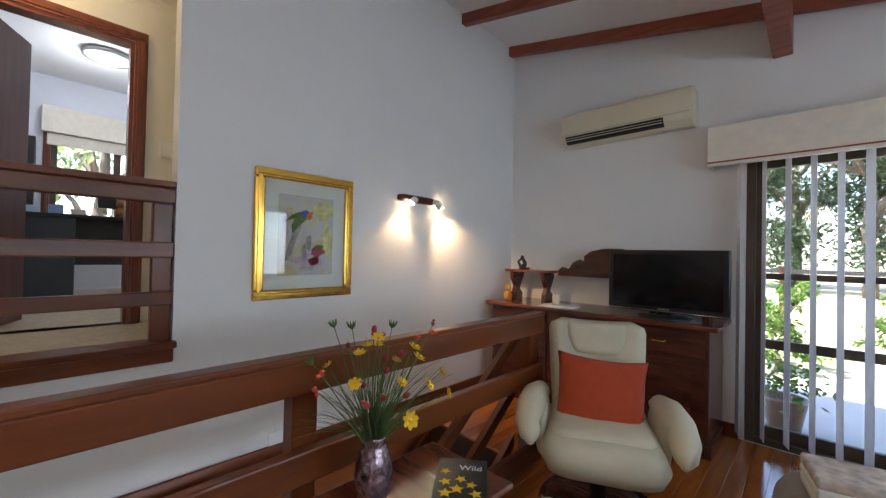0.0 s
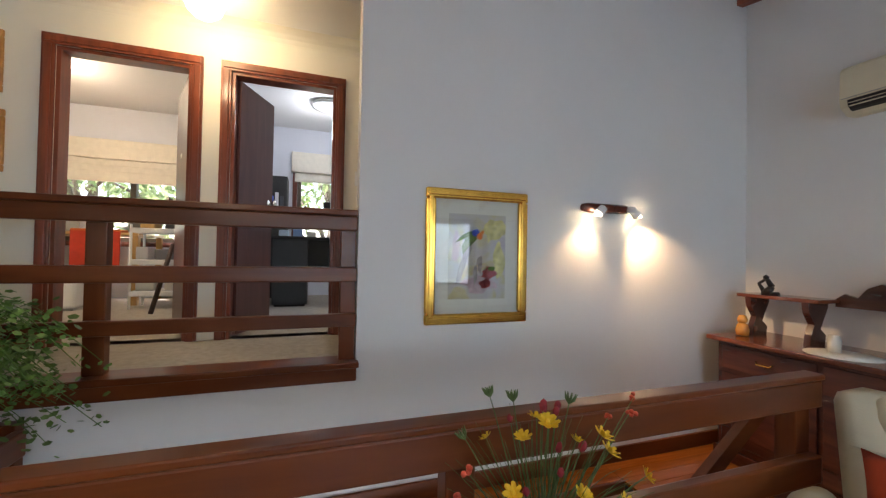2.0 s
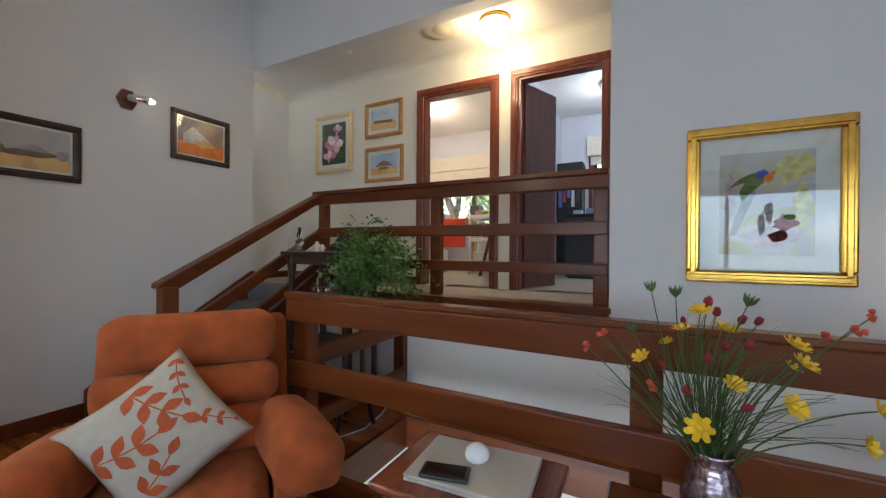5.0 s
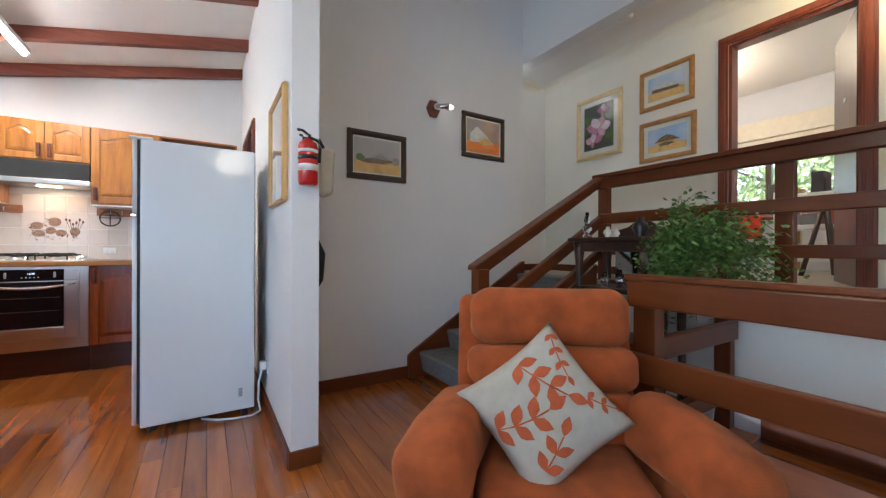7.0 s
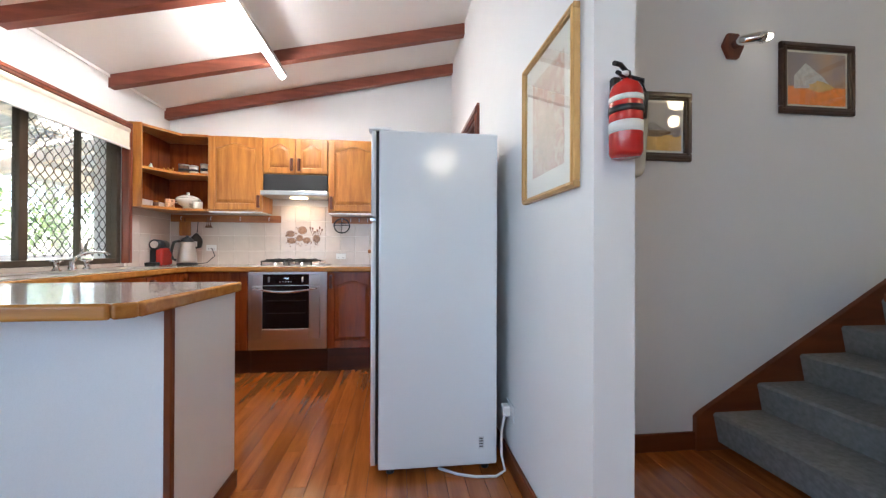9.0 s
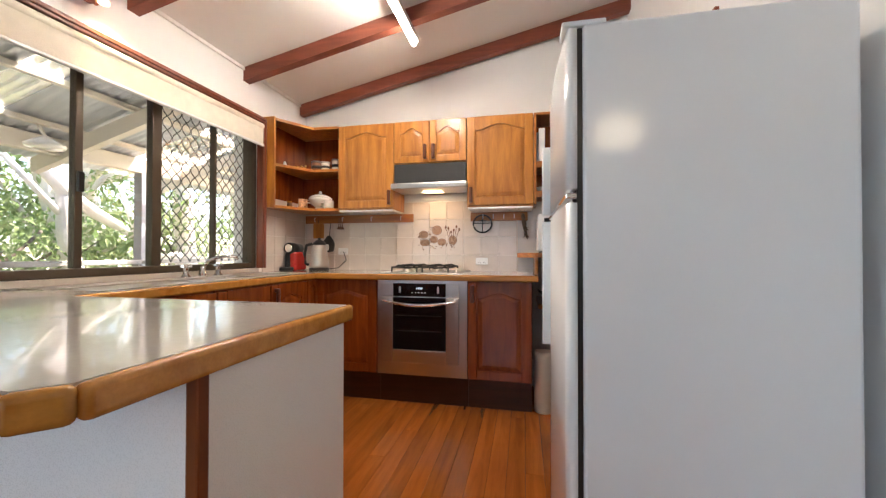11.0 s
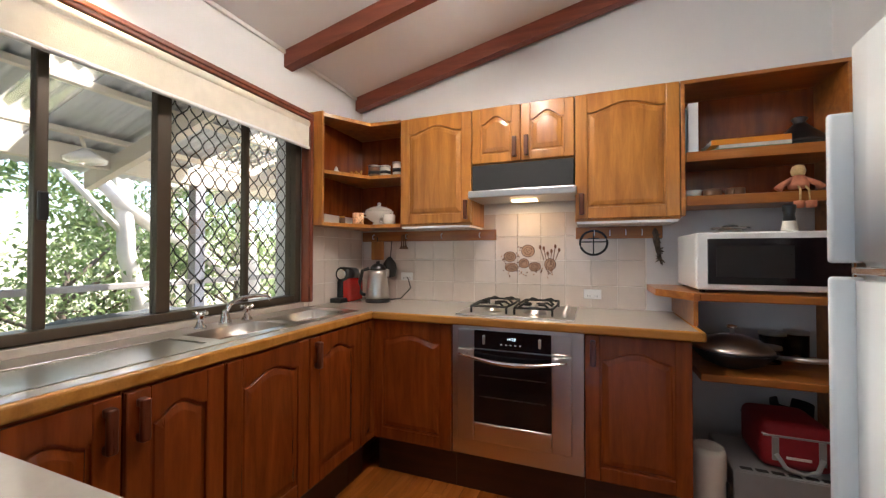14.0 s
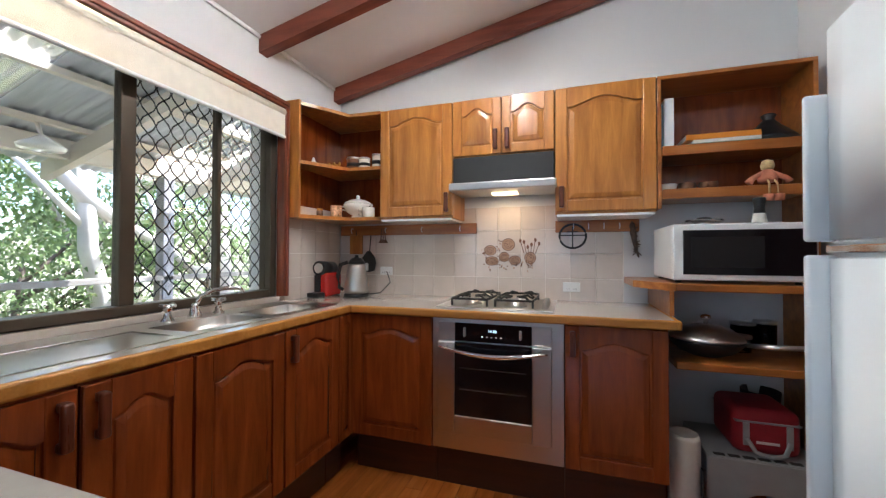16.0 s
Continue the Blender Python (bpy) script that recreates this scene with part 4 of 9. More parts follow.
k = thing("coffee_machine", "red and black capsule coffee machine", "coffee machine", (2.495, -4.30, TOP))
part("body", bx(2.440, 2.500, -4.40, -4.24, TOP, TOP + 0.15, bevel=0.02, seg=3), RED, k)
part("black_side", bx(2.501, 2.550, -4.395, -4.25, TOP, TOP + 0.14, bevel=0.015, seg=3), BLACK, k)
part("head", tub([(2.495, -4.37, TOP + 0.175), (2.495, -4.23, TOP + 0.178)], [0.042, 0.045], 18), BLACK, k)
part("chrome_ring", tub([(2.495, -4.232, TOP + 0.178), (2.495, -4.222, TOP + 0.178)], [0.036, 0.03], 18), CHROME, k)
part("drip_tray", bx(2.455, 2.540, -4.24, -4.17, TOP, TOP + 0.03, bevel=0.008), BLACK, k)
k = thing("kettle", "stainless steel electric kettle with black handle", "kettle", (2.290, -4.33, TOP))
part("base", lat([(0.078, 0), (0.08, 0.006), (0.076, 0.022), (0.07, 0.024)], (2.290, -4.33, TOP), 24), BLACK, k)
part("body", lat([(0.074, 0.024), (0.074, 0.05), (0.066, 0.12), (0.055, 0.185), (0.05, 0.205)], (2.290, -4.33, TOP), 28), STEEL, k)
part("lid", lat([(0.052, 0.205), (0.048, 0.222), (0.03, 0.24), (0.012, 0.246), (0.012, 0.258), (0.001, 0.262)], (2.290, -4.33, TOP), 20), BLACK, k)
part("handle", tub([(2.335, -4.30, TOP + 0.215), (2.370, -4.275, TOP + 0.20), (2.382, -4.265, TOP + 0.13), (2.375, -4.27, TOP + 0.06), (2.355, -4.285, TOP + 0.045)], 0.012, 10), BLACK, k)
part("spout", bx(2.225, 2.250, -4.37, -4.345, TOP + 0.16, TOP + 0.21, bevel=0.008), STEEL, k)
part("cord", tub([(2.240, -4.38, TOP + 0.01), (2.170, -4.42, TOP + 0.02), (2.140, -4.50, TOP + 0.08), (2.180, -4.54, TOP + 0.14), (2.19, YK + 0.02, TOP + 0.15)], 0.004, 6), BLACK, k)
k = thing("chopping_board", "small wooden chopping board hanging from a hook", "chopping board", (2.40, YK + 0.03, 1.17))
part("board", bx(2.36, 2.46, YK + 0.028, YK + 0.04, 1.14, 1.27, bevel=0.006), CAB, k)
part("strap", tub([(2.41, YK + 0.034, 1.265), (2.41, YK + 0.040, 1.30)], 0.003, 6), IRON, k)
k = thing("oven_mitt", "dark oven mitt hanging beside the kettle", "oven mitt", (2.33, YK + 0.03, 1.05))
part("cloth", lat([(0.001, 0), (0.04, 0.01), (0.05, 0.06), (0.042, 0.10), (0.012, 0.14), (0.001, 0.142)], (2.30, YK + 0.06, 1.02), 16), IRON, k)
part("hook_loop", tub([(2.30, YK + 0.05, 1.155), (2.30, YK + 0.03, 1.27)], 0.003, 6), IRON, k)
k = thing("measuring_spoons", "bunch of small copper measuring spoons on a hook", "spoons", (2.19, YK + 0.03, 1.2))
for q in range(3):
    part("spoon", tub([(2.19 + q * 0.012, YK + 0.045, 1.31), (2.185 + q * 0.016, YK + 0.045, 1.24), (2.185 + q * 0.018, YK + 0.045, 1.215)], [0.003, 0.004, 0.02 - q * 0.003], 8), TERRA, k)
k = thing("steering_trivet", "black iron ring trivet with cross bars on a hook", "trivet", (1.0, YK + 0.03, 1.24))
bm = bmesh.new()
tube(bm, [(1.005 + 0.072 * math.cos(q * math.pi / 16), YK + 0.035, 1.245 + 0.068 * math.sin(q * math.pi / 16)) for q in range(33)], 0.006, 8)
for a, b in (((0.935, 1.25), (1.075, 1.25)), ((1.005, 1.30), (1.005, 1.18)), ((0.975, 1.27), (1.035, 1.27))):
    tube(bm, [(a[0], YK + 0.035, a[1]), (b[0], YK + 0.035, b[1])], 0.0035, 6)
part("ring", bm, IRON, k)


def outlet(x, z, w=0.095, h=0.055, name="power_outlet"):
    t = thing(name, "white double power outlet on the splashback", "power outlet", (x, YK + 0.012, z))
    part("plate", bx(x - w / 2, x + w / 2, YK + 0.012, YK + 0.02, z - h / 2, z + h / 2, bevel=0.003), WHITE, t)
    for q in (-0.2, 0.2):
        part("switch", bx(x + w * q - 0.006, x + w * q + 0.006, YK + 0.02, YK + 0.023, z + 0.008, z + 0.02, bevel=0.001), WHITE, t)
        for e in (-0.006, 0.006):
            part("slot", bx(x + w * q + e - 0.0012, x + w * q + e + 0.0012, YK + 0.02, YK + 0.0205, z - 0.016, z - 0.006), IRON, t)


outlet(1.012, 0.953)
outlet(0.878, 1.318, 0.105, 0.06)
outlet(2.19, TOP + 0.155, 0.09, 0.055)

# transfer picture on the tiles: jugs, plates, leaves and spoons as small flat shapes
k = thing("tile_picture", "brown printed still life of pots and spoons on the tiles", "tile picture", (1.36, YK + 0.0125, 1.06))
random.seed(5)
TAN = paint("tan_transfer", (0.44, 0.27, 0.17), 0.3, 0.25, 90, 0.0)
YT = YK + 0.0118
for px_, pz_, rx_, rz_ in ((1.485, 1.165, 0.036, 0.030), (1.475, 1.10, 0.040, 0.026), (1.375, 1.20, 0.038, 0.036), (1.40, 1.125, 0.030, 0.028), (1.335, 1.105, 0.034, 0.026), (1.245, 1.12, 0.032, 0.034)):
    ring = [(px_ + rx_ * math.cos(2 * math.pi * q / 20), pz_ + rz_ * math.sin(2 * math.pi * q / 20)) for q in range(20)]
    pot = part("printed_pot", prm(ring, "y", YT, YT + 0.0008), TAN, k)
    bm = bmesh.new()
    for f_ in (1.0, 0.62):
        tube(bm, [(px_ + f_ * (x - px_), YT + 0.0006, pz_ + f_ * (z - pz_)) for x, z in ring + ring[:1]], 0.0022, 4)
    for q in range(10):
        a, d = random.uniform(0, 6.28), random.uniform(0.1, 0.5)
        x, z = px_ + d * rx_ * math.cos(a), pz_ + d * rz_ * math.sin(a)
        tube(bm, [(x, YT + 0.0008, z), (x + random.uniform(-0.009, 0.009), YT + 0.0008, z + random.uniform(-0.007, 0.007))], 0.0022, 4)
    part("printed_line", bm, DECOR, pot)
for q in range(6):
    x = 1.215 + q * 0.013
    x2, z2 = x - 0.022 + q * 0.009, 1.205 + 0.022 * math.sin(q * 1.7)
    bm = bmesh.new()
    tube(bm, [(x, YT + 0.001, 1.145), (x2, YT + 0.001, z2)], 0.002, 4)
    prism(bm, [(x2 + 0.008 * math.cos(w * 0.785), z2 + 0.013 * math.sin(w * 0.785)) for w in range(8)], "y", YT, YT + 0.0012)
    part("printed_spoon", bm, DECOR, k)
for q in range(64):
    g = random.choice(((1.47, 1.075, 0.055), (1.39, 1.065, 0.06), (1.30, 1.07, 0.05), (1.52, 1.15, 0.02), (1.43, 1.20, 0.025), (1.255, 1.09, 0.03), (1.44, 1.15, 0.03)))
    x, z, a = g[0] + random.uniform(-1, 1) * g[2], g[1] + random.uniform(-0.022, 0.026), random.uniform(0, 6.28)
    ln, wd = random.uniform(0.010, 0.018), random.uniform(0.003, 0.006)
    c_, s_ = math.cos(a), math.sin(a)
    part("printed_leaf", prm([(x + u * c_ - w * s_, z + u * s_ + w * c_) for u, w in ((0, 0), (ln * 0.5, wd), (ln, 0), (ln * 0.5, -wd))], "y", YT, YT + 0.001 + 0.00001 * q), (DECOR, DECOR, TAN)[q % 3], k)

# crockery on the corner shelf
MUG = paint("painted_mug", (0.72, 0.40, 0.22), 0.25, 0.5, 60, 0.0, coat=0.3)


def mug(x, y, z, r, h, mat, turn=0.0, label="glazed mug on the corner shelf"):
    t = thing("mug", label, "mug", (x, y, z), group="crockery on the shelves")
    part("cup", lat([(0.001, 0), (r * 0.9, 0), (r, 0.008), (r, h), (r - 0.004, h), (r - 0.005, 0.01), (0.001, 0.008)], (x, y, z), 20), mat, t)
    c_, s_ = math.cos(turn), math.sin(turn)
    part("handle", tub([(x + c_ * r * 0.95, y + s_ * r * 0.95, z + h * 0.8), (x + c_ * (r + 0.024), y + s_ * (r + 0.024), z + h * 0.72), (x + c_ * (r + 0.024), y + s_ * (r + 0.024), z + h * 0.35), (x + c_ * r * 0.95, y + s_ * r * 0.95, z + h * 0.2)], 0.005, 8), mat, t)


mug(2.40, -4.27, 1.365, 0.035, 0.075, MUG, 2.6, "orange patterned mug on the corner shelf")
mug(2.20, -4.315, 1.365, 0.038, 0.062, PORCELAIN, 0.3, "white patterned cup on the corner shelf")
k = thing("tureen", "cream lidded soup tureen with brown leaf pattern", "tureen", (2.30, -4.36, 1.365))
part("bowl", lat([(0.001, 0), (0.04, 0), (0.042, 0.01), (0.035, 0.018), (0.07, 0.04), (0.088, 0.07), (0.092, 0.088), (0.086, 0.09), (0.001, 0.085)], (2.30, -4.36, 1.365), 28), PORCELAIN, k)
part("lid", lat([(0.088, 0.09), (0.082, 0.102), (0.05, 0.118), (0.016, 0.124), (0.01, 0.132), (0.014, 0.142), (0.006, 0.15), (0.001, 0.151)], (2.30, -4.36, 1.365), 28), PORCELAIN, k)
for s_ in (-1, 1):
    part("lug", tub([(2.30 + s_ * 0.085, -4.35, 1.44), (2.30 + s_ * 0.11, -4.345, 1.447), (2.30 + s_ * 0.108, -4.345, 1.425), (2.30 + s_ * 0.082, -4.35, 1.42)], 0.005, 8), PORCELAIN, k)
k = thing("spice_jar", "small brown spice jar on the corner shelf", "jar", (2.47, -4.20, 1.365))
part("glass", lat([(0.001, 0), (0.02, 0), (0.02, 0.04), (0.001, 0.04)], (2.47, -4.20, 1.365), 14), TERRA, k)
part("lid", lat([(0.018, 0.04), (0.018, 0.052), (0.001, 0.053)], (2.47, -4.20, 1.365), 14), EDGE, k)
for x, y, r, h, mt, lb in ((2.33, -4.36, 0.045, 0.07, TERRA, "glass jar of brown sugar"), (2.25, -4.35, 0.035, 0.062, PORCELAIN, "round white labelled tin"), (2.165, -4.36, 0.032, 0.08, PORCELAIN, "white canister with dark label")):
    k = thing("canister", lb + " on the corner shelf", "canister", (x, y, 1.672))
    part("tin", lat([(0.001, 0), (r, 0), (r, h), (0.001, h)], (x, y, 1.672), 20), mt, k)
    part("lid", lat([(r + 0.001, h), (r + 0.001, h + 0.012), (0.001, h + 0.014)], (x, y, 1.672), 20), STEEL, k)
    part("label", lat([(r + 0.0008, h * 0.35), (r + 0.0008, h * 0.65)], (x, y, 1.672), 20), IRON, k)
k = thing("shell", "pale sea shell ornament on the corner shelf", "ornament", (2.48, -4.15, 1.672))
part("shell_body", lat([(0.001, 0), (0.024, 0.004), (0.02, 0.016), (0.012, 0.026), (0.008, 0.04), (0.001, 0.05)], (2.48, -4.15, 1.672), 10), PORCELAIN, k)
k = thing("ornament", "honey coloured cluster of small beads on the corner shelf", "ornament", (2.40, -4.25, 1.672))
random.seed(8)
for q in range(14):
    part("bead", lat([(0.001, -0.009), (0.009, 0), (0.001, 0.009)], (2.40 + random.uniform(-0.04, 0.04), -4.25 + random.uniform(-0.015, 0.015), 1.681 + random.uniform(0, 0.02)), 8), EDGE, k)

# tall shelf contents
k = thing("book", "white spined cookbook standing on the shelf", "book", (0.55, -4.42, 1.645), group="books on the tall shelf")
part("cover", bx(0.545, 0.585, -4.50, -4.31, 1.645, 1.895, bevel=0.003), PAPER, k)
part("spine", bx(0.544, 0.586, -4.31, -4.305, 1.644, 1.896, bevel=0.002), WHITE, k)
k = thing("book", "blue spined cookbook standing on the shelf", "book", (0.595, -4.42, 1.645), group="books on the tall shelf")
part("cover", bx(0.587, 0.600, -4.49, -4.315, 1.645, 1.87, bevel=0.002), paint("blue_cover", (0.20, 0.32, 0.45), 0.5), k)
z = 1.645
for w_, d_, h_, mt, lb in ((0.30, 0.2, 0.014, PAPER, "white magazine lying on the shelf"), (0.30, 0.2, 0.012, paint("green_cover", (0.2, 0.28, 0.2), 0.5), "green magazine lying on the shelf"), (0.27, 0.19, 0.016, PAPER, "pale booklet lying on the shelf"), (0.30, 0.19, 0.026, ORANGE, "orange book lying on the shelf")):
    k = thing("book", lb, "book", (0.36, -4.40, z), group="books on the tall shelf")
    part("cover", bx(0.19, 0.19 + w_, -4.32 - d_, -4.32, z, z + h_, bevel=0.002), mt, k)
    part("pages", bx(0.192, 0.1915 + w_, -4.318 - d_ + 0.01, -4.323, z + 0.003, z + h_ - 0.003), PAPER, k)
    z += h_ + 0.0005
k = thing("tagine", "black conical ceramic tagine pot", "cooking pot", (0.12, -4.42, 1.645))
part("dish", lat([(0.001, 0), (0.10, 0), (0.115, 0.02), (0.12, 0.035), (0.001, 0.036)], (0.12, -4.43, 1.645), 28), BLACK, k)
part("lid", lat([(0.115, 0.036), (0.105, 0.052), (0.055, 0.10), (0.028, 0.13), (0.02, 0.14), (0.03, 0.158), (0.022, 0.165), (0.001, 0.166)], (0.12, -4.43, 1.645), 28), BLACK, k)
k = thing("dish", "small white dish on the middle shelf", "dish", (0.56, -4.38, 1.44), group="crockery on the shelves")
part("bowl", lat([(0.001, 0), (0.03, 0), (0.042, 0.045), (0.039, 0.045), (0.028, 0.006), (0.001, 0.006)], (0.56, -4.36, 1.44), 20), PORCELAIN, k)
mug(0.475, -4.37, 1.44, 0.036, 0.05, TERRA, 3.4, "brown stoneware cup on the middle shelf")
mug(0.385, -4.37, 1.44, 0.038, 0.05, TERRA, 1.2, "brown stoneware cup on the middle shelf")
# seated rag doll: one plain shape
bm = bmesh.new()
dx, dy, dz = 0.185, -4.285, 1.46
lathe(bm, [(0.001, 0), (0.035, 0.004), (0.036, 0.02), (0.022, 0.055), (0.014, 0.06)], (dx, dy, dz), 14, 0)
lathe(bm, [(0.001, 0.055), (0.022, 0.062), (0.026, 0.078), (0.02, 0.098), (0.001, 0.106)], (dx, dy, dz), 14, 1)
for s_ in (-1, 1):
    tube(bm, [(dx + s_ * 0.02, dy, dz + 0.045), (dx + s_ * 0.06, dy + 0.01, dz + 0.02), (dx + s_ * 0.075, dy + 0.01, dz + 0.0)], [0.01, 0.012, 0.017], 10, 0)
    tube(bm, [(dx + s_ * 0.012, dy + 0.03, dz + 0.008), (dx + s_ * 0.014, dy + 0.052, dz - 0.01), (dx + s_ * 0.016, dy + 0.054, dz - 0.06)], 0.004, 8, 1)
    lathe(bm, [(0.008, 0), (0.019, -0.002), (0.017, -0.03), (0.001, -0.032)][::-1], (dx + s_ * 0.02, dy + 0.054, dz - 0.055), 12, 0)
tagged(part("doll", bm, [paint("doll_cloth", (0.55, 0.20, 0.11), 0.9, 0.15, 40, 0.5), paint("doll_straw", (0.55, 0.38, 0.18), 0.9, 0.2, 60, 0.5)]), "small orange cloth doll sitting on the shelf edge", "doll")
k = thing("microwave", "white microwave oven with a dark glass door", "microwave", (0.36, -4.3, 1.018))
part("case", bx(0.115, 0.598, -4.50, -4.135, 1.03, 1.272, bevel=0.008), WHITE, k)
part("front", bx(0.09, 0.598, -4.135, -4.11, 1.03, 1.272, bevel=0.008, seg=3), WHITE, k)
part("door_glass", bx(0.10, 0.56, -4.11, -4.106, 1.055, 1.245, bevel=0.002), DARKGLASS, k, "dark glass door")
part("inner_window", bx(0.27, 0.53, -4.106, -4.105, 1.085, 1.215), BLACK, k)
for x in (0.14, 0.57):
    for y in (-4.47, -4.15):
        part("foot", lat([(0.012, 0), (0.012, 0.012)], (x, y, 1.018), 10), BLACK, k)
k = thing("kitchen_scale", "flat glass kitchen scale on the microwave", "kitchen scale", (0.43, -4.25, 1.272))
part("plate", lat([(0.001, 0.02), (0.075, 0.02), (0.075, 0.026), (0.001, 0.026)], (0.44, -4.25, 1.272), 24), JAR, k)
part("base", lat([(0.001, 0), (0.045, 0), (0.04, 0.019), (0.001, 0.02)], (0.44, -4.25, 1.272), 20), STEEL, k)
part("dome", lat([(0.001, 0.027), (0.035, 0.027), (0.028, 0.036), (0.001, 0.04)], (0.44, -4.25, 1.272), 20), IRON, k)
k = thing("pepper_mill", "dark and pale pepper mill on the microwave", "pepper mill", (0.25, -4.20, 1.272))
part("base", lat([(0.001, 0), (0.027, 0), (0.028, 0.008), (0.022, 0.04), (0.024, 0.045), (0.001, 0.046)], (0.25, -4.20, 1.272), 18), PORCELAIN, k)
part("grip", lat([(0.022, 0.046), (0.018, 0.07), (0.023, 0.10), (0.023, 0.112), (0.001, 0.114)], (0.25, -4.20, 1.272), 18), BLACK, k)
k = thing("wall_hanging", "small dark hanging ornament with dried flowers", "wall ornament", (0.585, YK + 0.02, 1.3))
random.seed(3)
bm = bmesh.new()
tube(bm, [(0.70, YK + 0.012, 1.36), (0.695, YK + 0.014, 1.30), (0.68, YK + 0.014, 1.20), (0.665, YK + 0.014, 1.13)], [0.003, 0.02, 0.012, 0.004], 8)
for q in range(22):
    t_ = random.random()
    c_ = Vector((0.70 - 0.035 * t_, YK + 0.02, 1.33 - 0.2 * t_))
    tube(bm, [c_, c_ + Vector((random.uniform(-0.025, 0.025), random.uniform(0, 0.012), random.uniform(-0.03, 0.02)))], [0.006, 0.002], 5)
part("dried_flowers", bm, paint("dried_flower", (0.12, 0.085, 0.06), 0.9, 0.5, 70, 0.5), k)
k = thing("wok", "black wok pan with a domed steel lid", "wok", (0.44, -4.25, 0.69))
part("pan", lat([(0.001, 0), (0.06, 0), (0.11, 0.022), (0.155, 0.068), (0.16, 0.075), (0.15, 0.072), (0.10, 0.03), (0.001, 0.012)], (0.44, -4.24, 0.69), 32), IRON, k)
part("lid", lat([(0.148, 0.075), (0.14, 0.088), (0.10, 0.118), (0.05, 0.135), (0.001, 0.14)], (0.44, -4.24, 0.69), 32), STEEL, k)
part("lid_knob", lat([(0.01, 0.138), (0.008, 0.155), (0.022, 0.165), (0.02, 0.178), (0.001, 0.182)], (0.44, -4.24, 0.69), 16), CHROME, k)
part("pan_handle", tub([(0.31, -4.17, 0.755), (0.24, -4.12, 0.762), (0.14, -4.075, 0.775)], [0.009, 0.012, 0.010], 10), STEEL, k)
for x, y, r, h in ((0.22, -4.46, 0.05, 0.11), (0.13, -4.46, 0.045, 0.12), (0.27, -4.37, 0.05, 0.06)):
    k = thing("storage_jar", "clear glass storage jar at the back of the shelf", "jar", (x, y, 0.69))
    part("glass", lat([(0.001, 0), (r, 0), (r, h), (r - 0.003, h), (r - 0.003, 0.004), (0.001, 0.004)], (x, y, 0.69), 18), JAR, k)
    part("lid", lat([(r + 0.002, h), (r + 0.002, h + 0.014), (0.001, h + 0.015)], (x, y, 0.69), 18), STEEL, k)
k = thing("lunch_bag", "red insulated bag with grey straps and a heart badge", "bag", (0.27, -4.25, 0.30))
part("bag_body", bx(0.125, 0.365, -4.42, -4.16, 0.302, 0.49, bevel=0.035, seg=4), paint("red_nylon", (0.30, 0.012, 0.02), 0.6, 0.1, 30, 0.4), k)
part("zip", bx(0.13, 0.36, -4.425, -4.155, 0.435, 0.443, bevel=0.003), GREYPL, k)
for x in (0.17, 0.32):
    part("strap", bx(x - 0.012, x + 0.012, -4.162, -4.155, 0.34, 0.435, bevel=0.003), GREYPL, k)
part("handle_loop", tub([(0.32, -4.152, 0.37), (0.295, -4.135, 0.325), (0.245, -4.13, 0.312), (0.195, -4.135, 0.325), (0.17, -4.152, 0.37)], 0.009, 8), GREYPL, k)
part("badge", lat([(0.001, 0), (0.02, 0), (0.02, 0.002), (0.001, 0.002)], (0, 0, 0), 16), WHITE, k).matrix_basis = pose(0.245 - 0.27, 0.094, 0.09, -90)
part("lettering_bar", bx(0.205, 0.285, -4.159, -4.1565, 0.352, 0.362), WHITE, k)
k = thing("grey_crate", "grey plastic crate with slotted top and arched front", "crate", (0.27, -4.25, 0))
bm = bmesh.new()
prism(bm, [(0.06, 0), (0.06, 0.30), (0.48, 0.30), (0.48, 0), (0.40, 0), *[(0.27 + 0.12 * math.cos(a * math.pi / 10), 0.05 + 0.12 * math.sin(a * math.pi / 10)) for a in range(11)], (0.15, 0)], "y", -4.46, -4.10, bevel=0.004)
part("shell", bm, GREYPL, k)
for q in range(7):
    part("slot", bx(0.09 + q * 0.053, 0.13 + q * 0.053, -4.14, -4.12, 0.299, 0.3025), IRON, k)
k = thing("bag_dispenser", "beige upright plastic bag dispenser on the floor", "dispenser", (0.565, -4.13, 0))
part("tube_body", lat([(0.001, 0), (0.058, 0), (0.06, 0.01), (0.062, 0.36), (0.055, 0.385), (0.048, 0.38), (0.001, 0.375)], (0.565, -4.10, 0), 22), BEIGEPL, k)
part("slot", bx(0.505, 0.512, -4.075, -4.045, 0.14, 0.26, bevel=0.003), IRON, k)
k = thing("pot", "dark cooking pot on the crate", "cooking pot", (0.2, -4.46, 0.3))
part("pot_body", lat([(0.001, 0), (0.07, 0), (0.08, 0.18), (0.076, 0.18), (0.066, 0.01), (0.001, 0.01)], (0.14, -4.49, 0.302), 22), IRON, k)

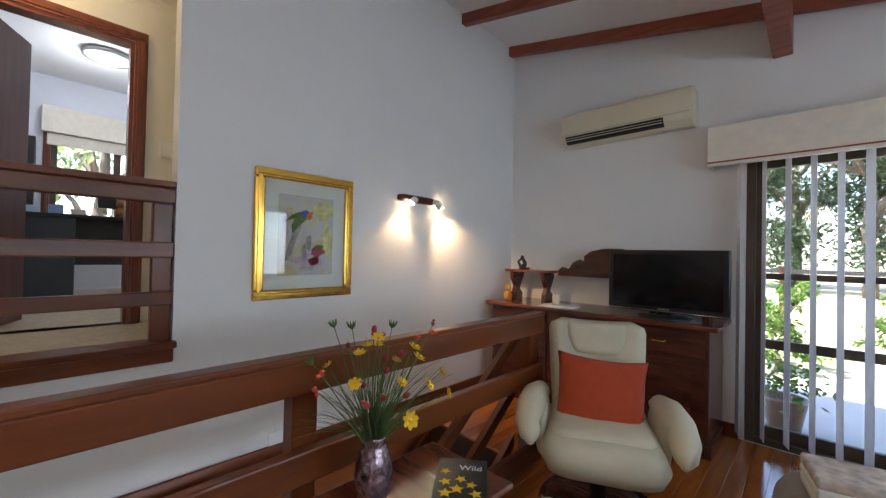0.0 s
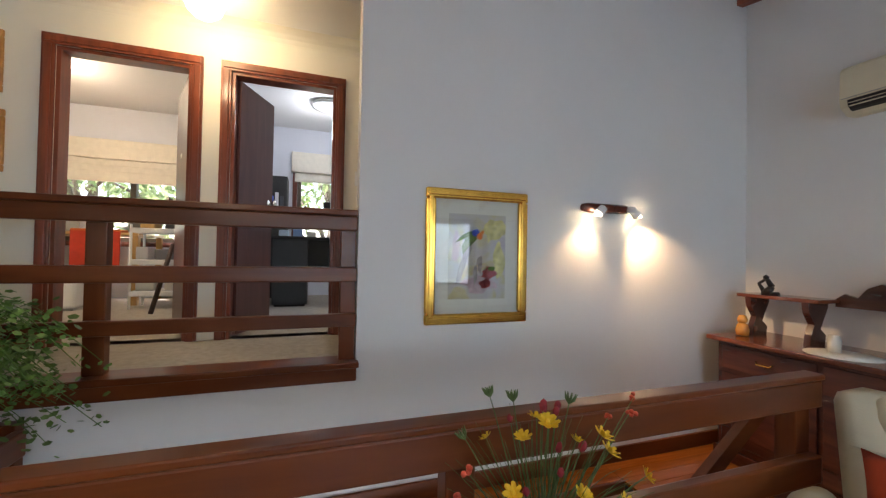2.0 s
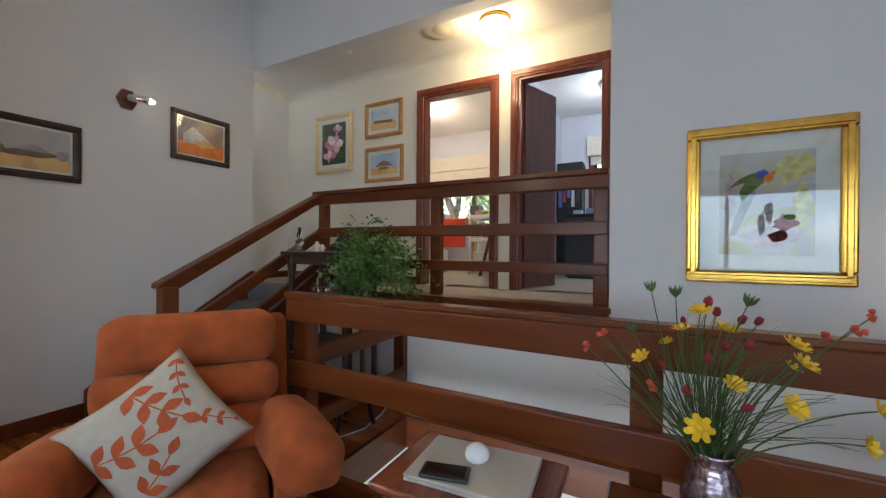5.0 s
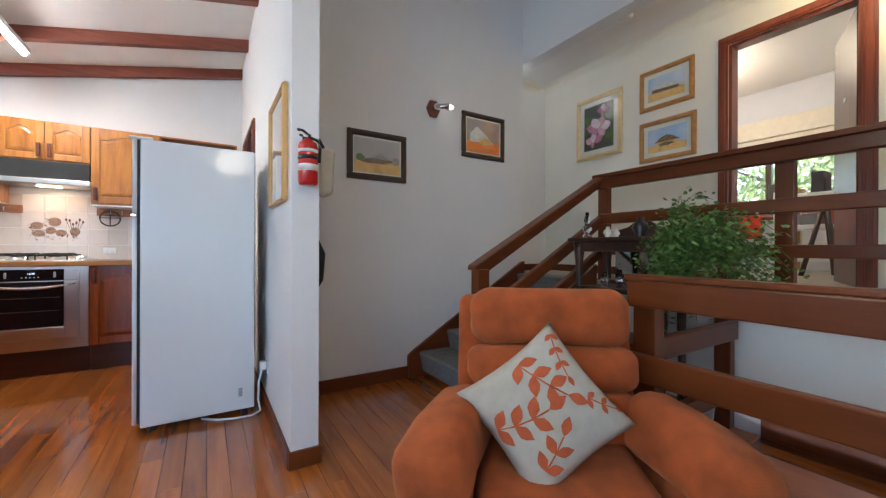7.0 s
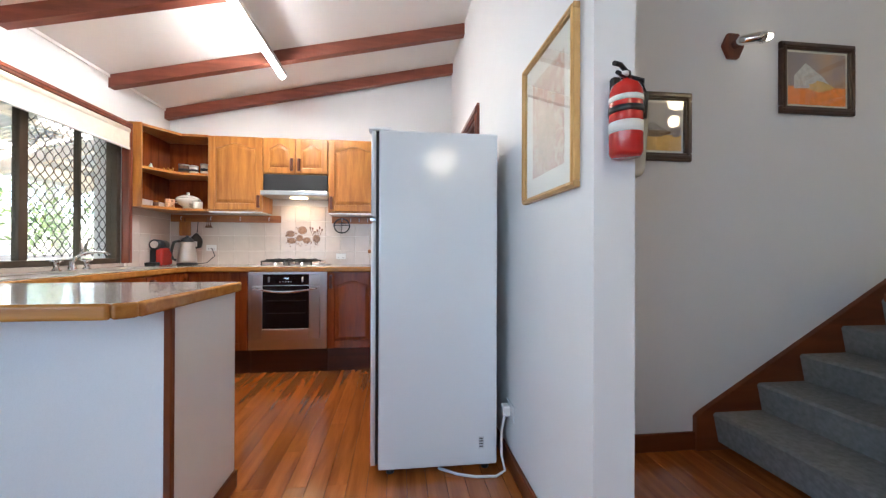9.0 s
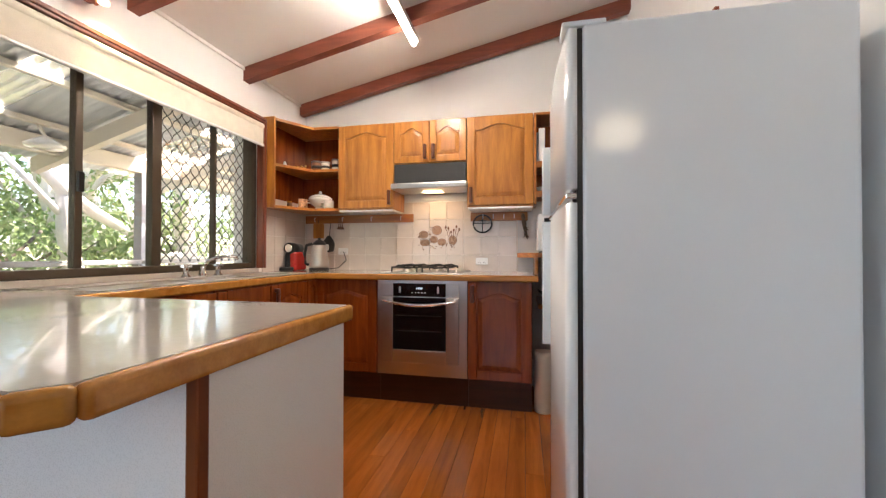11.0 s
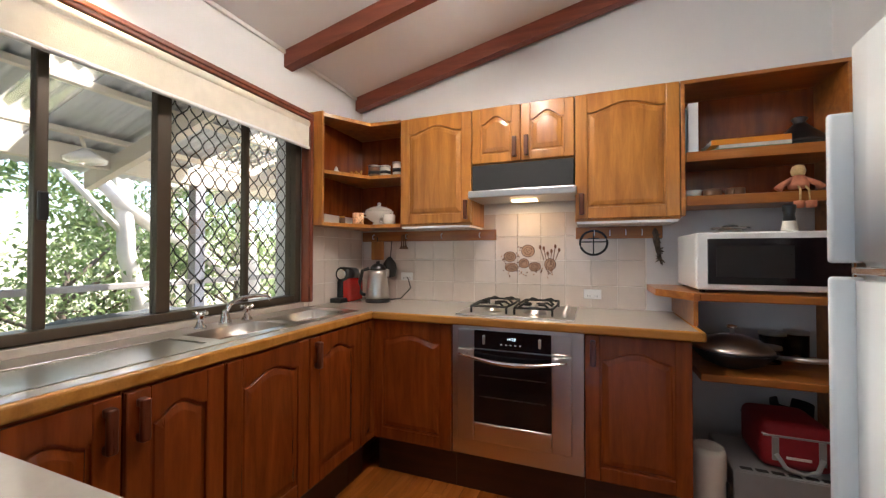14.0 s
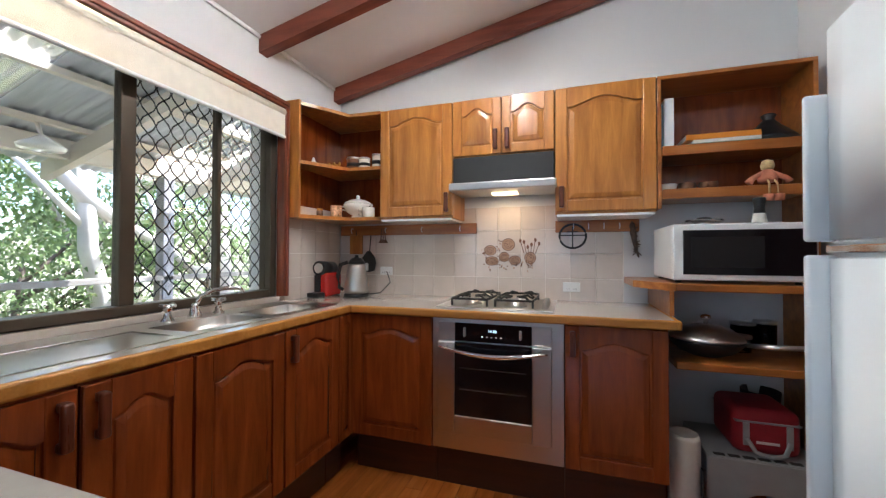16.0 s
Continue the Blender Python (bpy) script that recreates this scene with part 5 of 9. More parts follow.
# ---- sitting room ----
GOLD = paint("gilt", (0.80, 0.46, 0.09), 0.2, 0.12, 30, 0.08, metal=1.0)
HONEY = paint("honey_gilt", (0.48, 0.24, 0.075), 0.35, 0.15, 25, 0.1, metal=0.35)
PALEGOLD = paint("pale_gilt", (0.72, 0.56, 0.30), 0.38, 0.1, 30, 0.2, metal=0.6)
MAT = paint("picture_mount", (0.66, 0.66, 0.58), 0.85, 0.02, 20, 0.1)
DARKFRAME = wood("dark_frame", (0.018, 0.008, 0.005), (0.06, 0.025, 0.014), 0.35, (8, 8, 8))
PINEFRAME = wood("pine_frame", (0.42, 0.23, 0.07), (0.60, 0.37, 0.13), 0.4, (8, 8, 2))
MAHOG = wood("mahogany", (0.035, 0.009, 0.006), (0.12, 0.032, 0.018), 0.25, (1, 9, 9), coat=0.35)
MAHOGRED = wood("mahogany_top", (0.10, 0.022, 0.010), (0.24, 0.065, 0.028), 0.2, (1, 9, 9), coat=0.5)
LEATHER = paint("cream_leather", (0.55, 0.50, 0.36), 0.42, 0.05, 12, 0.35, fine=220)
PLUSH = paint("orange_plush", (0.36, 0.072, 0.012), 0.92, 0.24, 14, 0.9, fine=260)
PLUSH.node_tree.nodes["Principled BSDF"].inputs["Sheen Weight"].default_value = 0.25
PLUSH.node_tree.nodes["Principled BSDF"].inputs["Sheen Tint"].default_value = (1.0, 0.50, 0.2, 1)
RUST = paint("rust_cloth", (0.40, 0.048, 0.012), 0.85, 0.08, 25, 0.5, fine=300)
LINEN = paint("grey_linen", (0.47, 0.43, 0.35), 0.9, 0.07, 30, 0.6, fine=350)
LEAFPRINT = paint("leaf_print", (0.48, 0.10, 0.03), 0.9, 0.12, 40, 0.5, fine=300)
CLEAR = glass("picture_glass")


def blend(name, colours, scale=4.0, distort=1.2, rough=0.7):
    """Soft painted colour fields for pictures."""
    m, n, l, b = material(name)
    tc, a = n.new("ShaderNodeTexCoord"), n.new("ShaderNodeTexNoise")
    a.inputs["Scale"].default_value, a.inputs["Detail"].default_value, a.inputs["Distortion"].default_value = scale, 6, distort
    l.new(tc.outputs["Object"], a.inputs["Vector"])
    r = ramp(n, [(0.25 + 0.5 * i / (len(colours) - 1), c) for i, c in enumerate(colours)])
    l.new(a.outputs["Fac"], r.inputs[0])
    l.new(r.outputs[0], b.inputs["Base Color"])
    b.inputs["Roughness"].default_value = rough
    return m


def picture(label, face, at, a0, a1, z0, z1, fw, frame_mat, mount, art, shapes=(), name="picture", fd=0.022, pane=True):
    """A framed picture on a wall. face 'x': the wall faces +x, a runs along y; face 'y': it faces +y, a runs along x (read from high to low)."""
    t = thing(name, label, "picture", (at, (a0 + a1) / 2, z0) if face == "x" else ((a0 + a1) / 2, at, z0), group="framed pictures")

    def slab(p, q, lo, hi, d0, d1, bev=0.0):
        return bx(*((at + d0, at + d1, p, q) if face == "x" else (p, q, at + d0, at + d1)), lo, hi, bevel=bev)
    for p, q, lo, hi in ((a0, a1, z1 - fw, z1), (a0, a1, z0, z0 + fw), (a0, a0 + fw, z0 + fw, z1 - fw), (a1 - fw, a1, z0 + fw, z1 - fw)):
        part("frame", slab(p, q, lo, hi, 0.001, fd, fw * 0.16), frame_mat, t)
        ii, i2 = fw * 0.28, fw * 0.30
        if q - p > hi - lo:
            part("moulding", slab(p + ii, q - ii, lo + ii, hi - i2, fd - 0.004, fd + 0.006, fw * 0.12), frame_mat, t)
        else:
            part("moulding", slab(p + ii, q - i2, lo - ii, hi + ii, fd - 0.004, fd + 0.006, fw * 0.12), frame_mat, t)
    i0, i1, j0, j1 = a0 + fw, a1 - fw, z0 + fw, z1 - fw
    part("mount", slab(i0, i1, j0, j1, 0.002, 0.008), MAT, t)
    k0, k1, l0, l1 = i0 + mount, i1 - mount, j0 + mount, j1 - mount
    part("artwork", slab(k0, k1, l0, l1, 0.0075, 0.0090), art, t)
    d = 0.0094
    for poly, mat in shapes:
        pts = []
        for u, v in poly:
            w = k0 + (k1 - k0) * u if face == "x" else k1 - (k1 - k0) * u
            pts.append((w, l0 + (l1 - l0) * v))
        part("painted_shape", prm(pts, face, at + d, at + d + 0.0005), mat, t)
        d += 0.0006
    if pane:
        part("glass", slab(i0, i1, j0, j1, 0.014, 0.0165), CLEAR, t).visible_shadow = False
    return t


def blob(cx, cy, rx, ry, seed, k=14, jag=0.25):
    r = random.Random(seed)
    return [(cx + rx * (1 + r.uniform(-jag, jag)) * math.cos(2 * math.pi * i / k), cy + ry * (1 + r.uniform(-jag, jag)) * math.sin(2 * math.pi * i / k)) for i in range(k)]


ART1 = blend("art_garden", ((0.36, 0.35, 0.38), (0.46, 0.44, 0.46), (0.50, 0.49, 0.44), (0.50, 0.46, 0.22), (0.44, 0.33, 0.34)), 6.5)
YE2 = paint("art_pale_yellow", (0.56, 0.53, 0.20), 0.7, 0.35, 24)
PK2 = paint("art_pale_pink", (0.48, 0.36, 0.38), 0.7, 0.3, 24)
RD = paint("art_rust", (0.40, 0.09, 0.09), 0.7, 0.4, 50)
GR = paint("art_green", (0.10, 0.18, 0.03), 0.7, 0.4, 40)
BL = paint("art_blue", (0.03, 0.07, 0.35), 0.7, 0.2, 40)
OR = paint("art_orange", (0.75, 0.22, 0.03), 0.7, 0.2, 40)
GY = paint("art_grey", (0.30, 0.28, 0.26), 0.7, 0.3, 40)
SKYB = blend("art_sky", ((0.16, 0.30, 0.55), (0.30, 0.44, 0.66), (0.60, 0.66, 0.72)), 2.5, 0.4)
PLAIN = blend("art_plain", ((0.55, 0.32, 0.08), (0.72, 0.46, 0.14), (0.40, 0.24, 0.07)), 9)
HUT = paint("art_hut", (0.16, 0.10, 0.05), 0.7, 0.4, 60)
TIN = paint("art_tin", (0.55, 0.56, 0.56), 0.7, 0.2, 60)
DUSK = blend("art_dusk", ((0.30, 0.29, 0.30), (0.46, 0.43, 0.40), (0.55, 0.50, 0.44)), 3, 0.5)
DARKBG = blend("art_dark", ((0.02, 0.03, 0.015), (0.05, 0.06, 0.03), (0.10, 0.06, 0.05)), 5)
MAGN = paint("art_magnolia", (0.70, 0.42, 0.50), 0.7, 0.25, 30)

picture("pale painting of two parrots in a wide gilt frame", "x", XW, 0.753, 1.375, 0.93, 1.68, 0.058, GOLD, 0.078, ART1,
        ((blob(0.78, 0.80, 0.20, 0.14, 5, jag=0.4), YE2), (blob(0.88, 0.45, 0.10, 0.20, 6, jag=0.4), YE2), (blob(0.12, 0.60, 0.07, 0.22, 7, jag=0.4), PK2), (blob(0.55, 0.18, 0.30, 0.10, 9, jag=0.4), PK2),
         ([(0.12, 0.18), (0.20, 0.20), (0.30, 0.42), (0.40, 0.60), (0.36, 0.68), (0.26, 0.55), (0.16, 0.34)], GY), ([(0.24, 0.52), (0.36, 0.62), (0.48, 0.70), (0.50, 0.78), (0.40, 0.80), (0.30, 0.74), (0.22, 0.62)], GR), (blob(0.47, 0.78, 0.07, 0.045, 3), BL), (blob(0.53, 0.745, 0.055, 0.04, 4), OR), (blob(0.58, 0.79, 0.03, 0.02, 14), OR),
         ([(0.10, 0.66), (0.28, 0.71), (0.40, 0.78), (0.36, 0.80), (0.22, 0.75)], GR), (blob(0.70, 0.30, 0.12, 0.07, 15, jag=0.35), RD), (blob(0.64, 0.18, 0.10, 0.06, 16, jag=0.35), RD), (blob(0.74, 0.36, 0.06, 0.03, 17), GR), (blob(0.54, 0.42, 0.05, 0.10, 18, jag=0.4), GY), (blob(0.45, 0.30, 0.04, 0.12, 19, jag=0.4), GY)), fd=0.03)
picture("landscape print of an old shed in a dark timber frame", "y", YP, -1.021, -0.565, 1.47, 1.82, 0.042, DARKFRAME, 0.012, DUSK,
        (([(0, 0), (1, 0), (1, 0.33), (0, 0.35)], PLAIN), (blob(0.5, 0.36, 0.33, 0.1, 11), HUT), ([(0.3, 0.42), (0.55, 0.60), (0.78, 0.42)], GY), (blob(0.12, 0.42, 0.1, 0.1, 12), GR), (blob(0.9, 0.42, 0.09, 0.12, 13), GY)))
picture("landscape print of a farmhouse at sunset in a dark timber frame", "y", YP, -1.985, -1.53, 1.745, 2.126, 0.04, DARKFRAME, 0.012, blend("art_sunset", ((0.10, 0.12, 0.2), (0.25, 0.2, 0.2), (0.6, 0.35, 0.15)), 3, 0.4),
        (([(0, 0), (1, 0), (1, 0.35), (0, 0.35)], OR), ([(0.1, 0.3), (0.1, 0.55), (0.3, 0.8), (0.6, 0.55), (0.75, 0.35)], TIN), (blob(0.55, 0.35, 0.2, 0.1, 15), PLAIN)))


def petals(cx, cy, r, turns, wide=0.36):
    """Pointed petals round a flower's heart, in the picture's own units."""
    out = []
    for a_, ln in turns:
        c_, s_ = math.cos(a_), math.sin(a_) * 0.72
        out.append([(cx + r * ln * (u * c_ - w * wide * math.sin(a_)), cy + r * ln * (u * s_ + w * wide * math.cos(a_) * 0.72)) for u, w in ((0, 0), (0.25, 0.7), (0.6, 1), (0.85, 0.6), (1, 0), (0.85, -0.6), (0.6, -1), (0.25, -0.7))])
    return out


MAGP = paint("art_magnolia_pink", (0.55, 0.22, 0.32), 0.7, 0.3, 40)
MAGW = paint("art_magnolia_white", (0.78, 0.66, 0.70), 0.7, 0.15, 30)
picture("magnolia flower print in a pale gilt frame", "x", HX, -2.56, -2.058, 1.862, 2.47, 0.045, PALEGOLD, 0.045, DARKBG,
        [(p_, (MAGW, MAGP, MAGN)[i % 3]) for i, p_ in enumerate(petals(0.50, 0.46, 0.42, ((0.2, 1), (2.9, 1), (1.1, 0.9), (2.1, 0.95), (3.9, 0.75), (5.4, 0.8), (1.6, 0.6))) + petals(0.34, 0.16, 0.34, ((0.5, 1), (2.7, 0.9), (1.6, 0.8), (4.4, 0.5))) + petals(0.66, 0.80, 0.24, ((0.4, 1), (1.5, 1), (2.6, 0.9), (4.6, 0.6))))] + [(blob(0.85, 0.25, 0.1, 0.08, 25), GR), (blob(0.15, 0.7, 0.09, 0.10, 26), GR)])
picture("small outback painting of a tin shed in a gilt frame", "x", HX, -1.893, -1.452, 2.158, 2.503, 0.038, HONEY, 0.035, SKYB,
        (([(0, 0), (1, 0), (1, 0.35), (0, 0.35)], PLAIN), ([(0.05, 0.35), (0.15, 0.62), (0.5, 0.7), (0.95, 0.45), (0.95, 0.35)], TIN), ([(0.1, 0.33), (0.12, 0.48), (0.85, 0.42), (0.85, 0.30)], HUT)))
picture("small outback painting of a domed hut in a gilt frame", "x", HX, -1.893, -1.437, 1.722, 2.066, 0.038, HONEY, 0.035, SKYB,
        (([(0, 0), (1, 0), (1, 0.3), (0, 0.3)], PLAIN), ([(0.18, 0.4), (0.35, 0.6), (0.5, 0.68), (0.65, 0.6), (0.84, 0.4)], HUT), ([(0.24, 0.22), (0.24, 0.4), (0.78, 0.4), (0.78, 0.22)], PLAIN), (blob(0.5, 0.3, 0.22, 0.07, 31), HUT)))
picture("pale watercolour in a thin pine frame", "x", PX1, -2.285, -1.825, 1.20, 1.745, 0.02, PINEFRAME, 0.07, blend("art_wash", ((0.40, 0.40, 0.33), (0.58, 0.52, 0.40), (0.46, 0.30, 0.22), (0.62, 0.60, 0.52)), 22),
        ((blob(0.5, 0.35, 0.3, 0.25, 41), blend("art_wash_dark", ((0.30, 0.26, 0.2), (0.5, 0.42, 0.3), (0.55, 0.4, 0.34)), 40)),))

# lights on the walls
tw = thing("twin_spot", "lit twin spotlight on a turned timber bar", "wall light", (XW, 1.93, 1.62))
part("bar", tub([(XW + 0.03, 1.76, 1.625), (XW + 0.03, 1.80, 1.625), (XW + 0.03, 2.08, 1.625), (XW + 0.03, 2.12, 1.625)], [0.022, 0.03, 0.03, 0.022], 14), MAHOG, tw)
for y, ty, pw, ay in ((1.885, 1.80, 2.2, 1.70), (2.09, 2.20, 6.2, 2.52)):
    h_ = part("spot_head", tub([(XW + 0.055, y, 1.625), (XW + 0.08, y + (ty - y) * 0.15, 1.615), (XW + 0.075, y + (ty - y) * 0.5, 1.585)], [0.018, 0.026, 0.028], 14), WHITE, tw)
    part("bulb", lat([(0.001, -0.006), (0.024, -0.004), (0.02, 0.008), (0.001, 0.01)], (XW + 0.075, y + (ty - y) * 0.55, 1.578), 14), glow("spot_bulb", (1.0, 0.80, 0.50), 12), h_)
    lamp("twin_spot_light", "SPOT", look((XW + 0.078, y + (ty - y) * 0.65, 1.565), (XW + (0.02 if ay > 2 else -0.01), ay, 0.95)), pw, (1.0, 0.66, 0.34), cone=98, soft=0.008)
ws = thing("wall_light", "small chrome spotlight on a hexagonal timber plate", "wall light", (-1.257, YP, 2.08))
bm = bmesh.new()
prism(bm, [(-1.257 + 0.062 * math.cos(q * math.pi / 3), 2.08 + 0.075 * math.sin(q * math.pi / 3 + 0.0)) for q in range(6)], "y", YP, YP + 0.02, bevel=0.004)
part("plate", bm, REDWOOD, ws)
h_ = part("spot_head", tub([(-1.257, YP + 0.02, 2.08), (-1.26, YP + 0.06, 2.085), (-1.31, YP + 0.09, 2.085), (-1.345, YP + 0.10, 2.085)], [0.02, 0.026, 0.026, 0.03], 14), CHROME, ws)
part("bulb", lat([(0.001, -0.02), (0.024, -0.01), (0.026, 0.004), (0.001, 0.018)], (-1.357, YP + 0.104, 2.085), 14), glow("small_bulb", (1.0, 0.9, 0.75), 1.2), h_)
lamp("wall_light_beam", "SPOT", look((-1.39, YP + 0.115, 2.085), (-2.0, YP + 0.5, 2.0)), 0.4, (1.0, 0.8, 0.5), cone=90, soft=0.02)

# wall plates
for nm, x0, x1, y0_, y1_, z0_, z1_ in (("power_outlet", XW, XW + 0.009, 0.87, 0.95, 0.07, 0.17), ("light_switch", HX, HX + 0.009, 0.445, 0.51, 1.79, 1.89)):
    t = thing(nm, "white plastic wall plate", "wall plate", (x0, y0_, z0_))
    part("plate", bx(x0, x1, y0_, y1_, z0_, z1_, bevel=0.003), WHITE, t)
    part("rocker", bx(x1, x1 + 0.003, (y0_ + y1_) / 2 - 0.006, (y0_ + y1_) / 2 + 0.006, (z0_ + z1_) / 2, (z0_ + z1_) / 2 + 0.02, bevel=0.001), WHITE, t)

# air conditioner
ACM = paint("aged_white_plastic", (0.66, 0.60, 0.44), 0.42, 0.03, 8, 0.05)
ac = thing("air_conditioner", "aged cream split-system air conditioner on the wall", "air conditioner", (-1.1, YN, 2.17))
bm = bmesh.new()
prism(bm, [(YN, 2.18), (YN - 0.10, 2.172), (YN - 0.165, 2.215), (YN - 0.175, 2.26), (YN - 0.17, 2.43), (YN - 0.15, 2.452), (YN, 2.455)], "x", -1.60, -0.62, bevel=0.006)
part("case", bm, ACM, ac)
bm = bmesh.new()
prism(bm, [(YN - 0.12, 2.188), (YN - 0.150, 2.198), (YN - 0.1725, 2.216), (YN - 0.180, 2.250), (YN - 0.12, 2.25)], "x", -1.56, -0.80)
part("outlet_slot", bm, IRON, ac, "dark air outlet")
for dz in (0.0, 0.012):
    part("louvre", bx(-1.555, -0.805, YN - 0.178, YN - 0.150, 2.212 + dz * 1.5, 2.216 + dz * 1.5), ACM, ac)
part("seam", bx(-1.59, -0.63, YN - 0.1775, YN - 0.17, 2.262, 2.265), GREYPL, ac)

# pelmet, vertical blind and sliding door
pm = thing("pelmet", "cream fabric covered window pelmet box", "pelmet", (0.8, YN, 1.85))
part("front", bx(-0.53, 2.35, YN - 0.135, YN - 0.12, 1.852, 2.122, bevel=0.004), CREAMFAB, pm)
part("side", bx(-0.53, -0.515, YN - 0.12, YN - 0.001, 1.852, 2.122, bevel=0.003), CREAMFAB, pm)
part("lid", bx(-0.515, 2.35, YN - 0.12, YN - 0.001, 2.105, 2.12), CREAMFAB, pm)
part("braid", bx(-0.533, 2.35, YN - 0.139, YN - 0.134, 1.872, 1.882), RAFTER, pm, "thin dark braid")
vb = thing("vertical_blind", "pale vertical blind with its slats turned open", "blind", (0.8, YN - 0.08, 1.85))
part("track", bx(-0.36, 2.3, YN - 0.10, YN - 0.06, 1.86, 1.89), WHITE, vb)
SLAT = paint("blind_slat", (0.78, 0.79, 0.82), 0.7, 0.04, 20, 0.2)
slat_mesh = None
random.seed(4)
for i in range(22):
    x = -0.345 + i * 0.115 if i else -0.36
    if slat_mesh is None:
        bm = bx(-0.0012, 0.0012, -0.044, 0.044, -1.80, 0)
        o = part("slat", bm, SLAT, vb)
        slat_mesh = o.data
    else:
        o = new("slat", slat_mesh)
        o.parent = vb
        o.matrix_parent_inverse = vb.matrix_world.inverted()
    o.matrix_basis = pose(x, YN - 0.08, 1.86, 0, 0, 21 + random.uniform(-4, 4))
sd = thing("door_1", "dark bronze framed glass sliding door with midrails", "sliding door", (0.9, YN, 0), kind="structure")
SY = YN + 0.06
for a in ((SLIDE[0], SLIDE[0] + 0.05, 0.0, SLIDE[3]), (SLIDE[1] - 0.05, SLIDE[1], 0.0, SLIDE[3]), (SLIDE[0] + 0.05, SLIDE[1] - 0.05, SLIDE[3] - 0.06, SLIDE[3]), (SLIDE[0] + 0.05, SLIDE[1] - 0.05, 0.0, 0.04)):
    part("door_frame", bx(a[0], a[1], SY - 0.05, SY + 0.05, a[2], a[3], bevel=0.004), BROWNFRAME, sd)
for x0_, x1_ in ((SLIDE[0] + 0.05, 0.86), (0.86, SLIDE[1] - 0.05)):
    lf = part("leaf", bx(x0_, x0_ + 0.05, SY - 0.02, SY + 0.02, 0.04, SLIDE[3] - 0.06, bevel=0.003), BROWNFRAME, sd)
    part("stile", bx(x1_ - 0.05, x1_, SY - 0.02, SY + 0.02, 0.04, SLIDE[3] - 0.06, bevel=0.003), BROWNFRAME, lf)
    for z0_, z1_ in ((0.04, 0.12), (0.63, 0.69), (1.09, 1.13), (SLIDE[3] - 0.12, SLIDE[3] - 0.06)):
        part("midrail", bx(x0_ + 0.05, x1_ - 0.05, SY - 0.018, SY + 0.018, z0_, z1_, bevel=0.003), BROWNFRAME, lf)
    p_ = part("pane", bx(x0_ + 0.05, x1_ - 0.05, SY - 0.003, SY + 0.003, 0.12, SLIDE[3] - 0.12), PANE, lf)
    p_.visible_shadow = False
# window opposite the stairs
lw = thing("window_2", "bronze aluminium window with three panes", "window", (XE, 1.3, 0.7), kind="structure")
for a in ((LWIN[0], LWIN[0] + 0.045, LWIN[2], LWIN[3]), (LWIN[1] - 0.045, LWIN[1], LWIN[2], LWIN[3]), (LWIN[0] + 0.045, LWIN[1] - 0.045, LWIN[2], LWIN[2] + 0.05), (LWIN[0] + 0.045, LWIN[1] - 0.045, LWIN[3] - 0.05, LWIN[3]), (0.30, 0.35, LWIN[2] + 0.05, LWIN[3] - 0.05), (1.66, 1.71, LWIN[2] + 0.05, LWIN[3] - 0.05)):
    part("window_frame", bx(XE + 0.01, XE + 0.09, *a, bevel=0.004), BROWNFRAME, lw)
for a, b in ((LWIN[0] + 0.045, 0.30), (0.35, 1.66), (1.71, LWIN[1] - 0.045)):
    part("pane", bx(XE + 0.047, XE + 0.053, a, b, LWIN[2] + 0.05, LWIN[3] - 0.05), PANE, lw).visible_shadow = False
architrave("x", XE, -1, *LWIN, 0.06, 0.02, sill=True)

# sideboard with upstand
hu = thing("sideboard", "dark mahogany sideboard with a shaped back rail and small shelves", "sideboard", (-1.25, 3.0, 0))
part("top", bx(-2.13, -0.40, 2.74, YN - 0.005, 0.775, 0.805, bevel=0.008, seg=3), MAHOGRED, hu)
part("body", bx(-2.08, -0.45, 2.79, YN - 0.005, 0.08, 0.775, bevel=0.004), MAHOG, hu)
part("plinth", bx(-2.10, -0.43, 2.77, YN - 0.005, 0.0, 0.08, bevel=0.006), MAHOG, hu)
for i in range(3):
    x0_ = -2.05 + i * 0.535
    dr = part("drawer", bx(x0_, x0_ + 0.51, 2.778, 2.79, 0.60, 0.755, bevel=0.005), MAHOG, hu)
    part("drawer_pull", tub([(x0_ + 0.21, 2.778, 0.69), (x0_ + 0.22, 2.762, 0.675), (x0_ + 0.29, 2.762, 0.675), (x0_ + 0.30, 2.778, 0.69)], 0.005, 8), GOLD, dr, "brass drop handle")
    cd = part("cupboard_door", bx(x0_, x0_ + 0.51, 2.776, 2.79, 0.12, 0.575, bevel=0.005), MAHOG, hu)
    part("raised_panel", bx(x0_ + 0.07, x0_ + 0.44, 2.768, 2.776, 0.19, 0.505, bevel=0.006), MAHOG, cd)
for x0_ in (-2.10, -0.90):
    part("gallery_shelf", bx(x0_, x0_ + 0.46, 2.99, 3.20, 1.062, 1.085, bevel=0.005), MAHOGRED, hu)
    for xx in (x0_ + 0.05, x0_ + 0.37):
        bm = bmesh.new()
        prism(bm, [(3.02, 0.805), (3.16, 0.805), (3.17, 0.86), (3.12, 0.90), (3.15, 0.96), (3.19, 1.03), (3.19, 1.062), (3.0, 1.062), (3.01, 1.0), (3.06, 0.93), (3.03, 0.87)], "x", xx, xx + 0.035)
        part("bracket", bm, MAHOG, hu, "scrolled dark bracket")
bm = bmesh.new()
